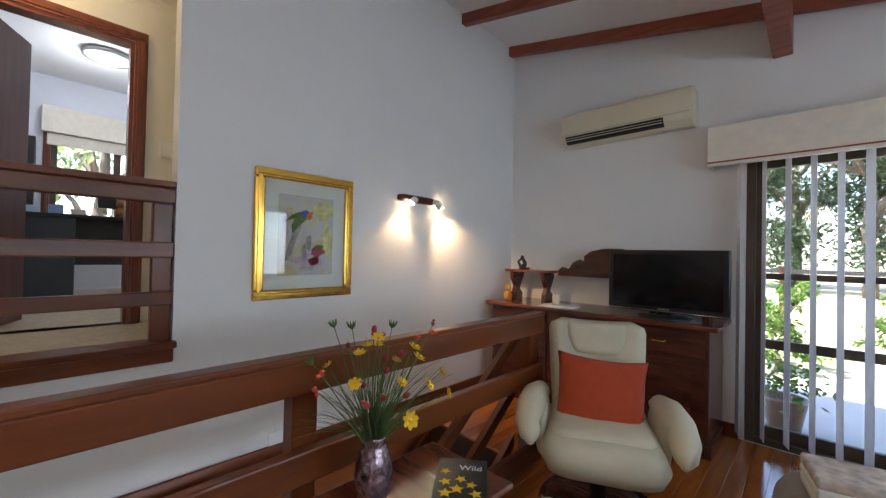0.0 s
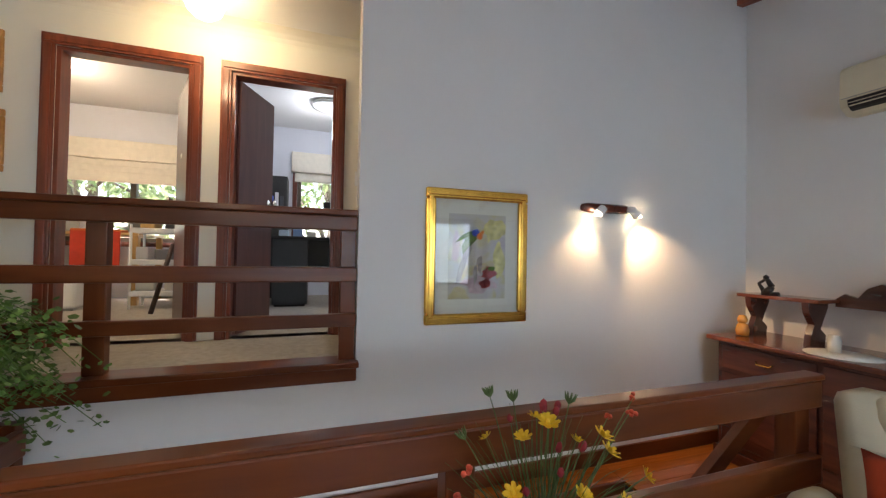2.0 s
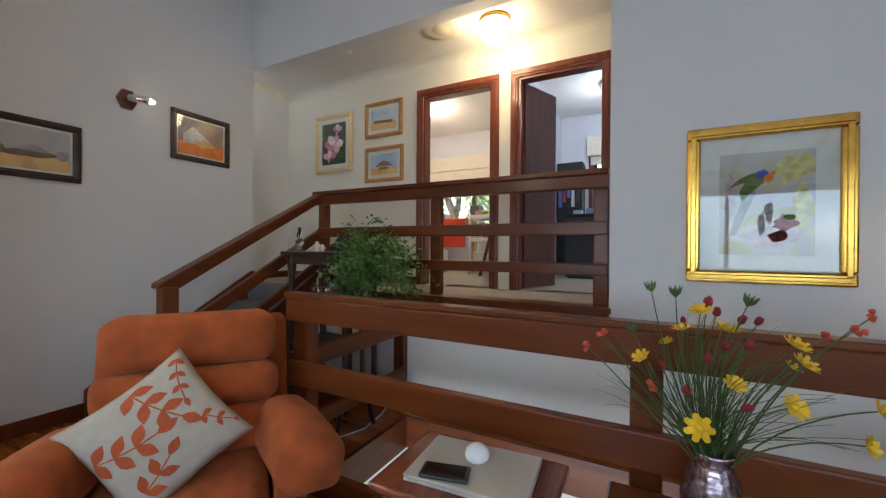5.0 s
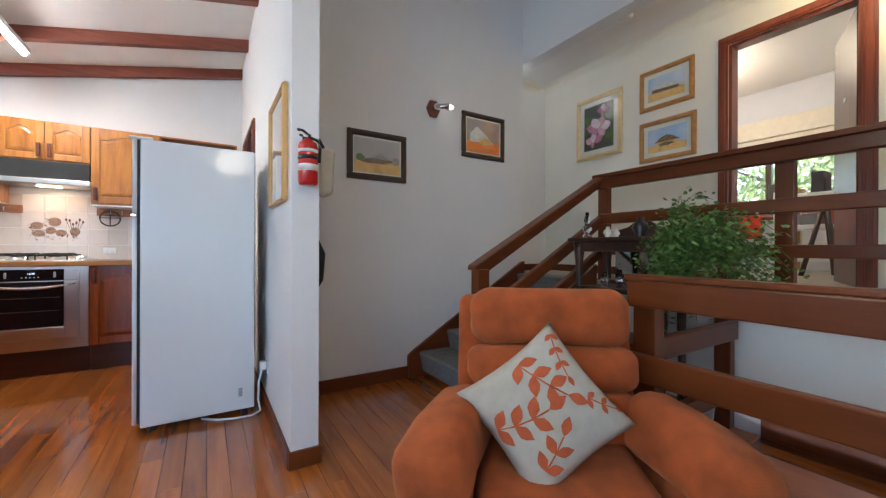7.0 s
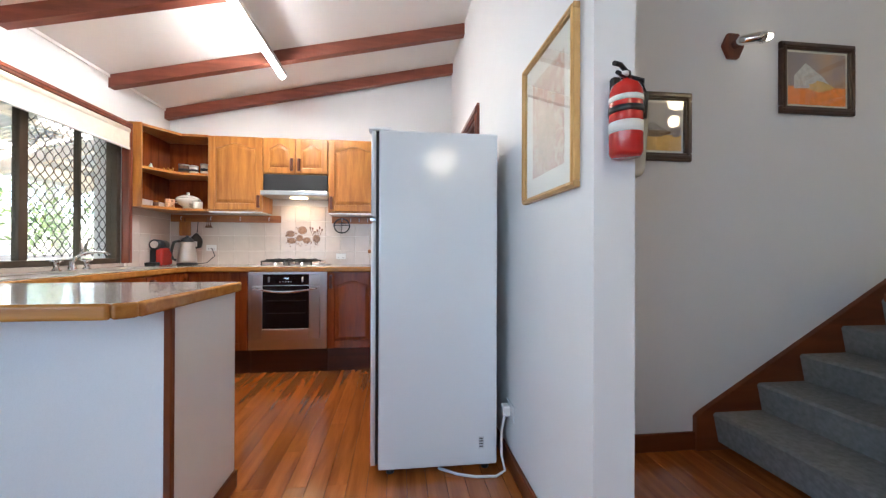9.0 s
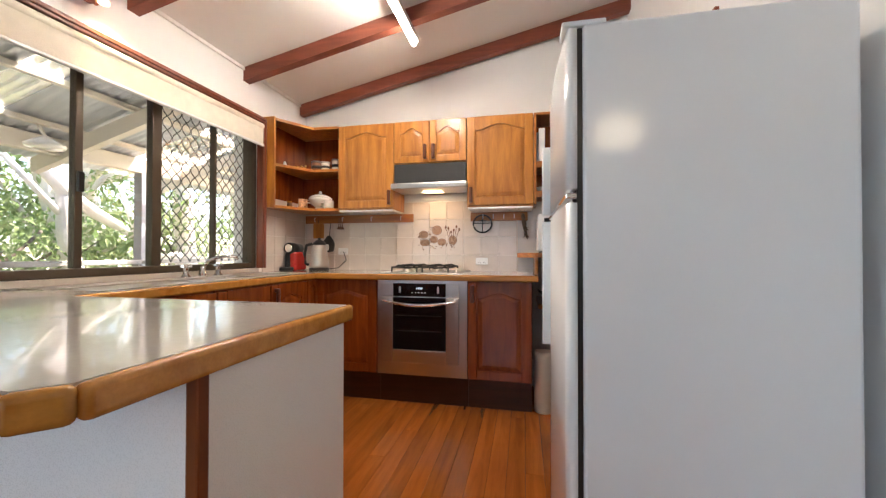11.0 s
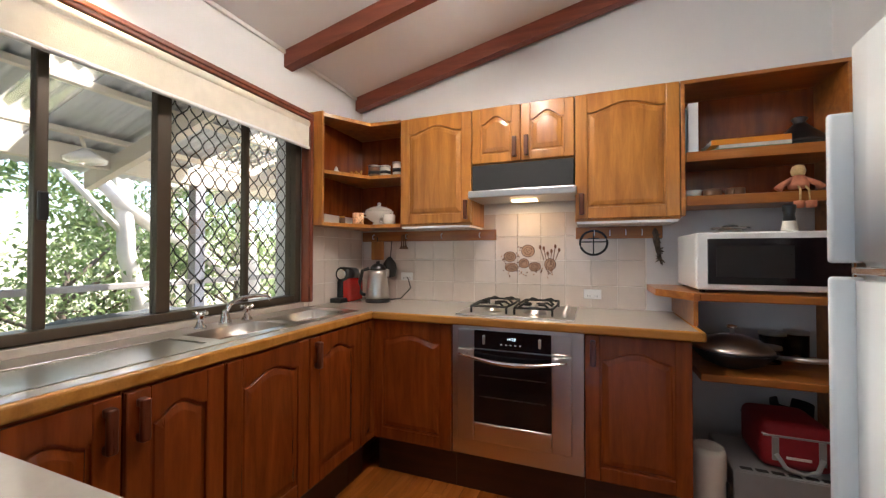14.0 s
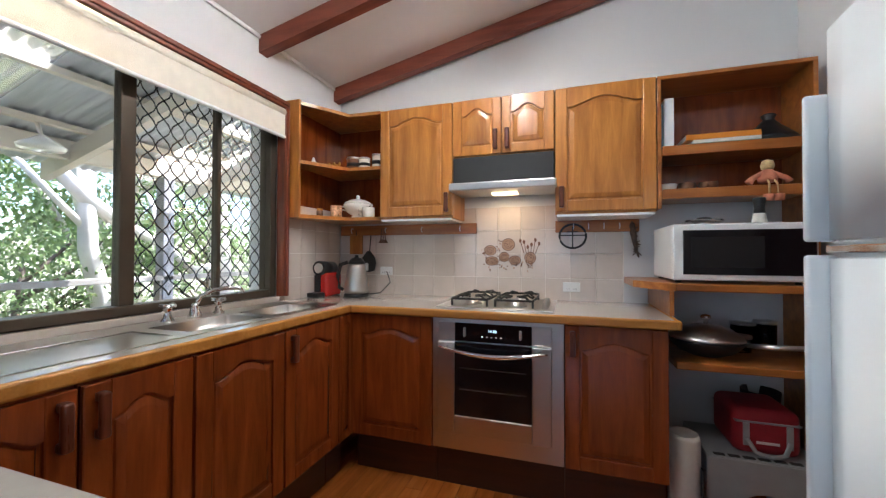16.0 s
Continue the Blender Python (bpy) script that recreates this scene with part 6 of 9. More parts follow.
prof = [(-1.66, 1.085), (-1.62, 1.12), (-1.56, 1.10), (-1.52, 1.16), (-1.46, 1.19), (-1.42, 1.17), (-1.42, 1.22), (-1.36, 1.262), (-1.25, 1.285), (-1.12, 1.285), (-1.0, 1.262), (-0.96, 1.22), (-0.96, 1.17), (-0.92, 1.19), (-0.86, 1.16), (-0.82, 1.10), (-0.76, 1.12), (-0.72, 1.085), (-0.72, 1.04), (-1.66, 1.04)]
prism(bm, prof, "y", 3.19, 3.22)
part("back_rail", bm, MAHOG, hu, "shaped mahogany back rail")
tv = thing("television", "black flat screen television on its stand", "television", (-0.75, 2.95, 0.805))
part("casing", bx(-1.12, -0.372, 2.955, 3.01, 0.835, 1.272, bevel=0.01, seg=3), BLACK, tv)
part("screen", bx(-1.085, -0.407, 2.951, 2.956, 0.875, 1.24), DARKGLASS, tv)
part("bezel_strip", bx(-1.115, -0.377, 2.949, 2.956, 0.842, 0.850, bevel=0.002), CHROME, tv)
part("lettering_bar", bx(-0.78, -0.71, 2.9505, 2.9515, 0.856, 0.863), STEEL, tv)
part("neck", bx(-0.79, -0.70, 2.965, 3.0, 0.815, 0.84), BLACK, tv)
part("foot", lat([(0.001, 0), (0.17, 0), (0.165, 0.008), (0.04, 0.014), (0.001, 0.015)], (-0.745, 2.985, 0.805), 28), BLACK, tv)
bm = bmesh.new()
for a, b, r in (((-1.98, 0.0), (-1.94, 0.05), (0.03, 0.018)), ((-1.94, 0.05), (-1.97, 0.10), (0.018, 0.014)), ((-1.99, 0.02), (-2.02, 0.07), (0.014, 0.01)), ((-2.02, 0.07), (-1.97, 0.105), (0.01, 0.008))):
    tube(bm, [(a[0], 3.09, 1.087 + a[1]), (b[0], 3.09, 1.087 + b[1])], list(r), 10)
lathe(bm, [(0.001, 0), (0.016, 0.006), (0.018, 0.02), (0.001, 0.034)], (-1.975, 3.09, 1.185), 12)
tube(bm, [(-2.0, 3.09, 1.093), (-1.9, 3.09, 1.093)], 0.012, 8)
tagged(part("statuette", bm, BLACK), "small black crouching statuette on the sideboard shelf", "statuette")
bm = bmesh.new()
lathe(bm, [(0.001, 0), (0.035, 0.004), (0.04, 0.04), (0.03, 0.075), (0.018, 0.085)], (-2.02, 2.93, 0.806), 14)
lathe(bm, [(0.001, 0.08), (0.026, 0.09), (0.03, 0.11), (0.02, 0.135), (0.001, 0.14)], (-2.02, 2.93, 0.806), 14)
tagged(part("carved_figure", bm, EDGE), "small honey wood carved figure on the sideboard", "ornament")
k = thing("candle_jar", "pale candle jar on the sideboard", "candle", (-1.55, 2.95, 0.805))
part("jar", lat([(0.001, 0), (0.03, 0), (0.03, 0.07), (0.024, 0.085), (0.024, 0.095), (0.001, 0.096)], (-1.55, 2.95, 0.806), 16), PORCELAIN, k)
k = thing("doily", "white lace doily under the candle", "doily", (-1.5, 2.92, 0.805))
part("lace", lat([(0.001, 0), (0.16, 0), (0.16, 0.002), (0.001, 0.003)], (-1.5, 2.92, 0.8055), 30), PAPER, k)


def cushion_mesh(bm, w, d, h, n=10, puff=1.0, mat=0, m=None):
    """A stuffed rounded block with sagging faces, centred at the origin's base."""
    vs = box(bm, -w / 2, w / 2, -d / 2, d / 2, 0, h, bevel=min(w, d, h) * 0.32, seg=5, mat=mat)
    faces = list({f for v in vs for f in v.link_faces})
    for v in vs:
        u, q, t = v.co.x / (w / 2), v.co.y / (d / 2), v.co.z / h * 2 - 1
        k_ = 0.04 * puff
        v.co.x *= 1 + k_ * (1 - q * q) * (1 - 0.5 * t * t)
        v.co.y *= 1 + k_ * (1 - u * u) * (1 - 0.5 * t * t)
        v.co.z += h * 0.06 * puff * (1 - u * u) * (1 - q * q) * (1 if t > 0 else 0)
    for f in faces:
        f.smooth = True
    if m:
        bmesh.ops.transform(bm, matrix=m, verts=vs)
    return bm


def pad(w, d, h, m, mat, name, parent, puff=1.0, label="", cuts=1):
    bm = cushion_mesh(bmesh.new(), w, d, h, puff=puff)
    if cuts:
        bmesh.ops.subdivide_edges(bm, edges=[e for e in bm.edges if e.calc_length() > 0.06], cuts=cuts, use_grid_fill=True)
        for v in bm.verts:
            v.co += v.normal * 0.006 * puff * noise.noise(v.co * 9 + Vector((w * 7, d * 3, h)))
        for f in bm.faces:
            f.smooth = True
    bmesh.ops.transform(bm, matrix=m, verts=bm.verts[:])
    return part(name, bm, mat, parent, label)


def seat_pose(x, y, turn):
    return pose(x, y, 0, 0, 0, turn)


def pillow(bm, s, h, m, k=14):
    """A square pillow in local x, z with its belly along y."""
    def at(u, v, side):
        e = max(0.0, (1 - (2 * u) ** 2)) * max(0.0, (1 - (2 * v) ** 2))
        pinch = 1 - 0.10 * (1 - (2 * v) ** 2) * abs(2 * u) ** 2
        pinch2 = 1 - 0.10 * (1 - (2 * u) ** 2) * abs(2 * v) ** 2
        return m @ Vector((u * s * pinch, side * (h / 2) * e ** 0.42 + 0.004 * noise.noise(Vector((u * 6, v * 6, 3))), v * s * pinch2))
    for side in (-1, 1):
        g = [[bm.verts.new(at(i / k - 0.5, j / k - 0.5, side)) for j in range(k + 1)] for i in range(k + 1)]
        for i in range(k):
            for j in range(k):
                q = (g[i][j], g[i + 1][j], g[i + 1][j + 1], g[i][j + 1])
                bm.faces.new(q if side < 0 else q[::-1]).smooth = True
    bmesh.ops.remove_doubles(bm, verts=bm.verts[:], dist=0.0005)
    return at


def soft_slab(half, h, t, m, k=18, p=6, bow=0.0):
    """A padded slab standing in local x, z: half(v) is half its width at the share v of its height, t its thickness, bow its hollow."""
    bm = bmesh.new()
    for side in (-1, 1):
        g = []
        for i in range(k + 1):
            u = 2 * i / k - 1
            col = []
            for j in range(k + 1):
                v = j / k
                e = max(0.0, (1 - abs(u) ** p) * (1 - abs(2 * v - 1) ** p)) ** 0.45
                q = Vector((u * half(v), side * t / 2 * e - bow * u * u, h * v))
                q.y += 0.004 * noise.noise(q * 8)
                col.append(bm.verts.new(m @ q))
            g.append(col)
        for i in range(k):
            for j in range(k):
                q = (g[i][j], g[i + 1][j], g[i + 1][j + 1], g[i][j + 1])
                bm.faces.new(q if side < 0 else q[::-1]).smooth = True
    bmesh.ops.remove_doubles(bm, verts=bm.verts[:], dist=0.0004)
    return bm


def rounded(w0, w1, top=0.12, foot=0.10):
    """Half width that runs from w0 to w1 with rounded ends."""
    def half(v):
        w = w0 + (w1 - w0) * v
        if v > 1 - top:
            w -= 0.30 * w1 * ((v - 1 + top) / top) ** 3
        if v < foot:
            w -= 0.30 * w0 * ((foot - v) / foot) ** 3
        return w
    return half


# cream recliner
RXC, RYC = -0.735, 1.85
RM = seat_pose(RXC, RYC, 26)
rc = thing("recliner", "cream leather recliner chair with curved padded arms", "armchair", (RXC, RYC, 0))
part("base_ring", lat([(0.20, 0), (0.27, 0), (0.28, 0.015), (0.27, 0.03), (0.20, 0.03), (0.19, 0.015)], (RXC, RYC, 0), 28), MAHOG, rc)
part("column", lat([(0.04, 0.015), (0.035, 0.27)], (RXC, RYC, 0), 14), IRON, rc)
part("base_bar", bx(RXC - 0.24, RXC + 0.24, RYC - 0.04, RYC + 0.04, 0.012, 0.035, bevel=0.01), MAHOG, rc)
part("seat", soft_slab(rounded(0.27, 0.24, 0.12, 0.28), 0.56, 0.17, RM @ pose(0, -0.33, 0.335, -84)), LEATHER, rc)
part("seat_pad", soft_slab(rounded(0.23, 0.21, 0.12, 0.2), 0.46, 0.09, RM @ pose(0, -0.25, 0.405, -84)), LEATHER, rc)
back = part("backrest", soft_slab(rounded(0.22, 0.262), 0.575, 0.12, RM @ pose(0, 0.19, 0.305, -20), bow=0.03), LEATHER, rc)
part("back_seam", tub([RM @ pose(0, 0.19, 0.305, -20) @ Vector((x, -0.058 - 0.03 * (x / 0.25) ** 2, 0.36)) for x in (-0.22, -0.12, 0, 0.12, 0.22)], 0.003, 6), LEATHER, back)
part("headrest", soft_slab(lambda v: 0.165 * (0.55 + 0.45 * min(1.0, (v / 0.55) ** 0.5)) * (1 - 0.12 * max(0.0, (v - 0.85) / 0.15) ** 2), 0.185, 0.075, RM @ pose(0, 0.275, 0.665, -20)), LEATHER, back, "U-shaped padded headrest")
for s_ in (-1, 1):
    ar = part("armrest", tub([RM @ Vector(q_) for q_ in ((s_ * 0.265, 0.20, 0.47), (s_ * 0.285, 0.13, 0.49), (s_ * 0.305, 0.04, 0.49), (s_ * 0.318, -0.07, 0.47), (s_ * 0.32, -0.16, 0.435), (s_ * 0.31, -0.22, 0.40), (s_ * 0.30, -0.25, 0.375))], [0.02, 0.05, 0.066, 0.070, 0.062, 0.044, 0.012], 18), LEATHER, rc)
    part("arm_shell", soft_slab(lambda v: 0.13 + 0.05 * v, 0.20, 0.07, RM @ pose(s_ * 0.262, 0.0, 0.285, 0, s_ * 8, 90), p=3), LEATHER, ar)
sc = thing("cushion", "rust orange square cushion on the recliner", "cushion", tuple(RM @ Vector((0, 0.02, 0.45))))
bm = bmesh.new()
pillow(bm, 0.42, 0.13, RM @ pose(0, -0.015, 0.525, -22) @ pose(0, 0, 0, 0, 3, 0))
part("cover", bm, RUST, sc)
ot = thing("footstool", "cream leather footstool of the recliner", "footstool", (-0.42, 1.18, 0))
pad(0.46, 0.36, 0.12, seat_pose(-0.42, 1.17, 26) @ pose(0, 0, 0.25), LEATHER, "pad", ot, 1.3)
part("column", lat([(0.03, 0.02), (0.03, 0.26)], (-0.42, 1.17, 0), 12), IRON, ot)
part("base_ring", lat([(0.12, 0), (0.18, 0), (0.185, 0.012), (0.18, 0.024), (0.12, 0.024)], (-0.42, 1.17, 0), 24), MAHOG, ot)

# sofa with towel
SOFAM = paint("taupe_upholstery", (0.34, 0.29, 0.23), 0.85, 0.08, 14, 0.5, fine=240)
so = thing("sofa", "taupe upholstered sofa with a rounded seat", "sofa", (0.75, 1.85, 0))
pad(1.62, 0.85, 0.34, pose(0.72, 1.62, 0.10), SOFAM, "seat", so, 0.8)
pad(1.2, 0.25, 0.60, pose(0.98, 2.14, 0.16, -6), SOFAM, "backrest", so, 0.8)
for x in (0.05, 1.4):
    for y in (1.3, 1.95):
        part("foot", lat([(0.02, 0), (0.028, 0.12)], (x, y, 0), 10), MAHOG, so)
to = thing("folded_towel", "folded cream towel with brown pattern on the sofa", "towel", (0.12, 1.78, 0.46))
for q in range(3):
    pad(0.30, 0.20, 0.035, pose(0.14, 1.76, 0.452 + q * 0.032, 0, 0, 12), PAPER if q < 2 else paint("printed_towel", (0.50, 0.42, 0.36), 0.95, 0.4, 22, 0.9), "fold", to, 0.6, cuts=0)

# coffee tables
def low_table(label, x0, x1, y0, y1, top):
    t = thing("side_table", label, "side table", ((x0 + x1) / 2, (y0 + y1) / 2, 0), group="timber side tables")
    part("tabletop", bx(x0, x1, y0, y1, top - 0.024, top, bevel=0.009, seg=3), MAHOGRED, t)
    part("apron", bx(x0 + 0.03, x1 - 0.03, y0 + 0.03, y0 + 0.045, top - 0.09, top - 0.024), MAHOG, t)
    part("apron", bx(x0 + 0.03, x1 - 0.03, y1 - 0.045, y1 - 0.03, top - 0.09, top - 0.024), MAHOG, t)
    part("apron", bx(x0 + 0.03, x0 + 0.045, y0 + 0.045, y1 - 0.045, top - 0.09, top - 0.024), MAHOG, t)
    part("apron", bx(x1 - 0.045, x1 - 0.03, y0 + 0.045, y1 - 0.045, top - 0.09, top - 0.024), MAHOG, t)
    for x in (x0 + 0.045, x1 - 0.045):
        for y in (y0 + 0.045, y1 - 0.045):
            part("leg", lat([(0.014, 0), (0.02, 0.03), (0.014, 0.06), (0.022, 0.12), (0.016, 0.2), (0.02, 0.26), (0.02, top - 0.024)], (x, y, 0), 12), MAHOG, t)
    return t


low_table("small polished reddish timber side table with turned legs", -1.03, -0.71, -0.05, 0.39, 0.50)
low_table("polished reddish timber coffee table holding the vase", -1.12, -0.72, 0.48, 1.10, 0.44)
lt = thing("laptop", "closed silver laptop on the side table", "laptop", (-0.88, 0.18, 0.50))
LM = pose(-0.875, 0.175, 0.501, 0, 0, 4)
for nm, z0_, z1_ in (("base", 0, 0.009), ("lid", 0.0095, 0.018)):
    bm = bx(-0.11, 0.11, -0.155, 0.155, z0_, z1_, bevel=0.003)
    bmesh.ops.transform(bm, matrix=LM, verts=bm.verts[:])
    part(nm, bm, paint("silver_" + nm, (0.50, 0.46, 0.40), 0.4, 0.02, 10, 0.02, metal=0.15), lt)
rm = thing("mobile_phone", "black mobile phone lying on the laptop", "phone", (-0.80, 0.12, 0.52))
bm = bx(-0.032, 0.032, -0.062, 0.062, 0, 0.011, bevel=0.005, seg=3)
bmesh.ops.transform(bm, matrix=pose(-0.80, 0.125, 0.5195, 0, 0, 14), verts=bm.verts[:])
part("casing", bm, BLACK, rm)
bm = bx(-0.027, 0.027, -0.052, 0.052, 0.011, 0.0116)
bmesh.ops.transform(bm, matrix=pose(-0.80, 0.125, 0.5195, 0, 0, 14), verts=bm.verts[:])
part("screen", bm, DARKGLASS, rm, "dark glass screen")
wb = thing("white_dome", "small white dome speaker on the laptop", "speaker", (-0.90, 0.17, 0.52))
part("shell", lat([(0.001, 0), (0.024, 0.0), (0.031, 0.006), (0.033, 0.016), (0.029, 0.029), (0.018, 0.039), (0.001, 0.043)], (-0.90, 0.17, 0.5195), 24), WHITE, wb)

# vase of dried and silk flowers
STEM = paint("stem_green", (0.07, 0.12, 0.03), 0.7, 0.3, 40, 0.2)
PETAL = paint("yellow_petal", (0.80, 0.52, 0.02), 0.6, 0.15, 40, 0.1)
REDB = paint("dark_red_bud", (0.24, 0.012, 0.02), 0.75, 0.3, 60, 0.5)
REDP = paint("coral_petal", (0.55, 0.07, 0.03), 0.6, 0.2, 40, 0.1)
VX, VY, VZ = -0.975, 0.70, 0.441
vs_ = thing("vase_of_flowers", "mirrored mosaic glass vase of yellow and red flowers with grasses", "vase", (VX, VY, VZ))
part("vase", lat([(0.001, 0), (0.04, 0), (0.045, 0.01), (0.058, 0.05), (0.062, 0.09), (0.052, 0.14), (0.04, 0.17), (0.036, 0.19), (0.046, 0.205), (0.042, 0.205), (0.03, 0.19), (0.001, 0.18)], (VX, VY, VZ), 22), paint("mosaic_vase", (0.28, 0.20, 0.22), 0.15, 0.8, 55, 0.6, metal=0.8, fine=70), vs_)
random.seed(21)


def curve_stem(bm, p0, p1, sag, r0, r1, k=7):
    p0, p1 = Vector(p0), Vector(p1)
    pts = []
    for i in range(k + 1):
        u = i / k
        p = p0.lerp(p1, u)
        p.z += sag * 4 * u * (1 - u) * 0.5
        side = math.sin(math.pi * u) * sag * 0.3
        pts.append(p + Vector((side, -side, 0)))
    tube(bm, pts, [r0 + (r1 - r0) * i / k for i in range(k + 1)], 5)
    return pts[-1], (pts[-1] - pts[-2]).normalized()


bm = bmesh.new()
for i in range(150):
    a, sp_ = random.uniform(0, 6.283), random.uniform(0.03, 0.26)
    hgt = random.uniform(0.10, 0.34) - sp_ * 0.35
    curve_stem(bm, (VX + random.uniform(-0.02, 0.02), VY + random.uniform(-0.02, 0.02), VZ + 0.18), (VX + sp_ * math.cos(a), VY + sp_ * math.sin(a), VZ + 0.20 + hgt), random.uniform(0.02, 0.12), 0.0012, 0.0004)
part("grass", bm, STEM, vs_)


def flower(at, d, size, kind):
    """One bloom on its stem: 0 a yellow open flower, 1 a dark red bud, 2 a coral cluster, 3 a green seed head."""
    d = Vector(d).normalized()
    m = Matrix.Translation(at) @ d.to_track_quat("Z", "Y").to_matrix().to_4x4()
    bm = bmesh.new()
    if kind == 0:
        for ring, (kk, tilt, rr) in enumerate(((7, 0.35, size), (6, 0.8, size * 0.75))):
            for q in range(kk):
                a = 2 * math.pi * q / kk + ring * 0.4
                c_, s_ = math.cos(a), math.sin(a)
                pts = [(0.0, 0, 0), (rr * 0.5, rr * 0.26, rr * tilt * 0.4), (rr * 0.9, rr * 0.2, rr * tilt), (rr, 0, rr * tilt * 1.05), (rr * 0.9, -rr * 0.2, rr * tilt), (rr * 0.5, -rr * 0.26, rr * tilt * 0.4)]
                f = bm.faces.new([bm.verts.new((x * c_ - y * s_, x * s_ + y * c_, z)) for x, y, z in pts])
        lathe(bm, [(0.001, 0), (size * 0.25, size * 0.1), (size * 0.2, size * 0.4), (0.001, size * 0.5)], (0, 0, 0), 8)
        mt = PETAL
    elif kind == 1:
        lathe(bm, [(0.001, -size * 0.6), (size * 0.45, -size * 0.3), (size * 0.55, size * 0.2), (size * 0.4, size * 0.7), (0.001, size * 0.95)], (0, 0, 0), 10)
        for v in bm.verts:
            v.co += v.co.normalized() * random.uniform(-0.1, 0.12) * size
        mt = REDB
    elif kind == 2:
        for q in range(4):
            lathe(bm, [(0.001, 0), (size * 0.35, size * 0.1), (size * 0.3, size * 0.4), (0.001, size * 0.6)], (random.uniform(-1, 1) * size * 0.5, random.uniform(-1, 1) * size * 0.5, random.uniform(-0.3, 0.3) * size), 7)
        mt = REDP
    else:
        for q in range(9):
            a = q * 0.7
            tube(bm, [(0, 0, 0), (size * 0.5 * math.cos(a), size * 0.5 * math.sin(a), size * 0.5), (size * 0.8 * math.cos(a), size * 0.8 * math.sin(a), size * 1.3)], [0.003, 0.003, 0.0006], 4)
        mt = STEM
    bmesh.ops.transform(bm, matrix=m, verts=bm.verts[:])
    part(("yellow_flower", "red_bud", "coral_flower", "seed_head")[kind], bm, mt, vs_)


spots = [(0.05, -0.03, 0.38, 0), (-0.02, 0.02, 0.33, 0), (0.0, -0.06, 0.32, 0), (0.03, 0.13, 0.31, 0), (0.04, 0.14, 0.27, 0), (0.10, -0.14, 0.26, 0), (0.10, 0.02, 0.22, 0), (0.13, 0.10, 0.20, 0), (0.22, -0.05, 0.16, 0), (0.12, 0.20, 0.14, 0), (0.05, 0.24, 0.19, 0), (-0.12, 0.05, 0.30, 0), (-0.10, 0.16, 0.22, 0), (-0.15, -0.08, 0.24, 0),
         (0.0, -0.01, 0.40, 1), (-0.03, 0.01, 0.37, 1), (0.02, 0.02, 0.29, 1), (0.06, 0.05, 0.31, 1), (0.08, -0.02, 0.27, 1), (-0.05, 0.06, 0.35, 1), (0.10, 0.04, 0.17, 1), (0.08, -0.10, 0.24, 1), (-0.08, -0.05, 0.33, 1), (-0.1, 0.1, 0.34, 1), (0.12, -0.06, 0.2, 1),
         (0.02, 0.22, 0.36, 2), (0.0, 0.25, 0.39, 2), (-0.02, 0.19, 0.33, 2), (0.06, -0.22, 0.30, 2), (0.10, -0.25, 0.27, 2), (0.12, -0.12, 0.20, 2), (-0.10, -0.16, 0.28, 3), (-0.05, -0.12, 0.42, 3), (-0.03, -0.07, 0.41, 3), (0.0, 0.06, 0.40, 3)]
tips = []
for dx, dy, hz, kind in spots:
    bm = bmesh.new()
    e, d = curve_stem(bm, (VX + dx * 0.12, VY + dy * 0.12, VZ + 0.17), (VX + dx, VY + dy, VZ + 0.20 + hz * 0.82), 0.06, 0.0022, 0.0012)
    part("stem", bm, STEM, vs_)
    tips.append((e, d, kind))
for e, d, kind in tips:
    flower(e, (d + Vector((0.35, -0.25, 0.1))) if kind == 0 else d, (0.0225, 0.015, 0.016, 0.017)[kind] * random.uniform(0.85, 1.2), kind)

bk = thing("book", "dark covered book titled Wild with yellow blooms on its cover", "book", (-0.83, 0.96, 0.44))
BM_ = pose(-0.83, 0.95, 0.441, 0, 0, 38)
for nm, a, mt in (("cover", (-0.085, 0.085, -0.115, 0.115, 0, 0.004), BLACK), ("pages", (-0.082, 0.08, -0.112, 0.112, 0.004, 0.026), PAPER), ("front_cover", (-0.085, 0.085, -0.115, 0.115, 0.026, 0.030), BLACK)):
    bm = bx(*a, bevel=0.001)
    bmesh.ops.transform(bm, matrix=BM_, verts=bm.verts[:])
    part(nm, bm, mt, bk)
cu = bpy.data.curves.new("title", "FONT")
cu.body, cu.size, cu.align_x, cu.extrude = "Wild", 0.04, "CENTER", 0.0003
ti_ = new("title", cu)
ti_.matrix_world = BM_ @ pose(0.03, 0.045, 0.0304, 0, 0, 0)
ti_.data.materials.append(WHITE)
ti_.parent = bk
ti_.matrix_parent_inverse = bk.matrix_world.inverted()

for i, (x, y, r_) in enumerate(((-0.05, -0.03, 0.022), (-0.01, -0.065, 0.026), (0.035, -0.04, 0.02), (-0.055, 0.03, 0.018), (0.0, -0.01, 0.02), (0.05, -0.085, 0.022), (-0.045, -0.09, 0.024))):
    bm = prm([(x + r_ * (1.0 if q % 2 else 0.45) * math.cos(q * math.pi / 5 + i), y + r_ * (1.0 if q % 2 else 0.45) * math.sin(q * math.pi / 5 + i)) for q in range(10)], "z", 0.0302, 0.0306 + 0.0002 * i)
    bmesh.ops.transform(bm, matrix=BM_, verts=bm.verts[:])
    part("printed_bloom", bm, PETAL, bk)

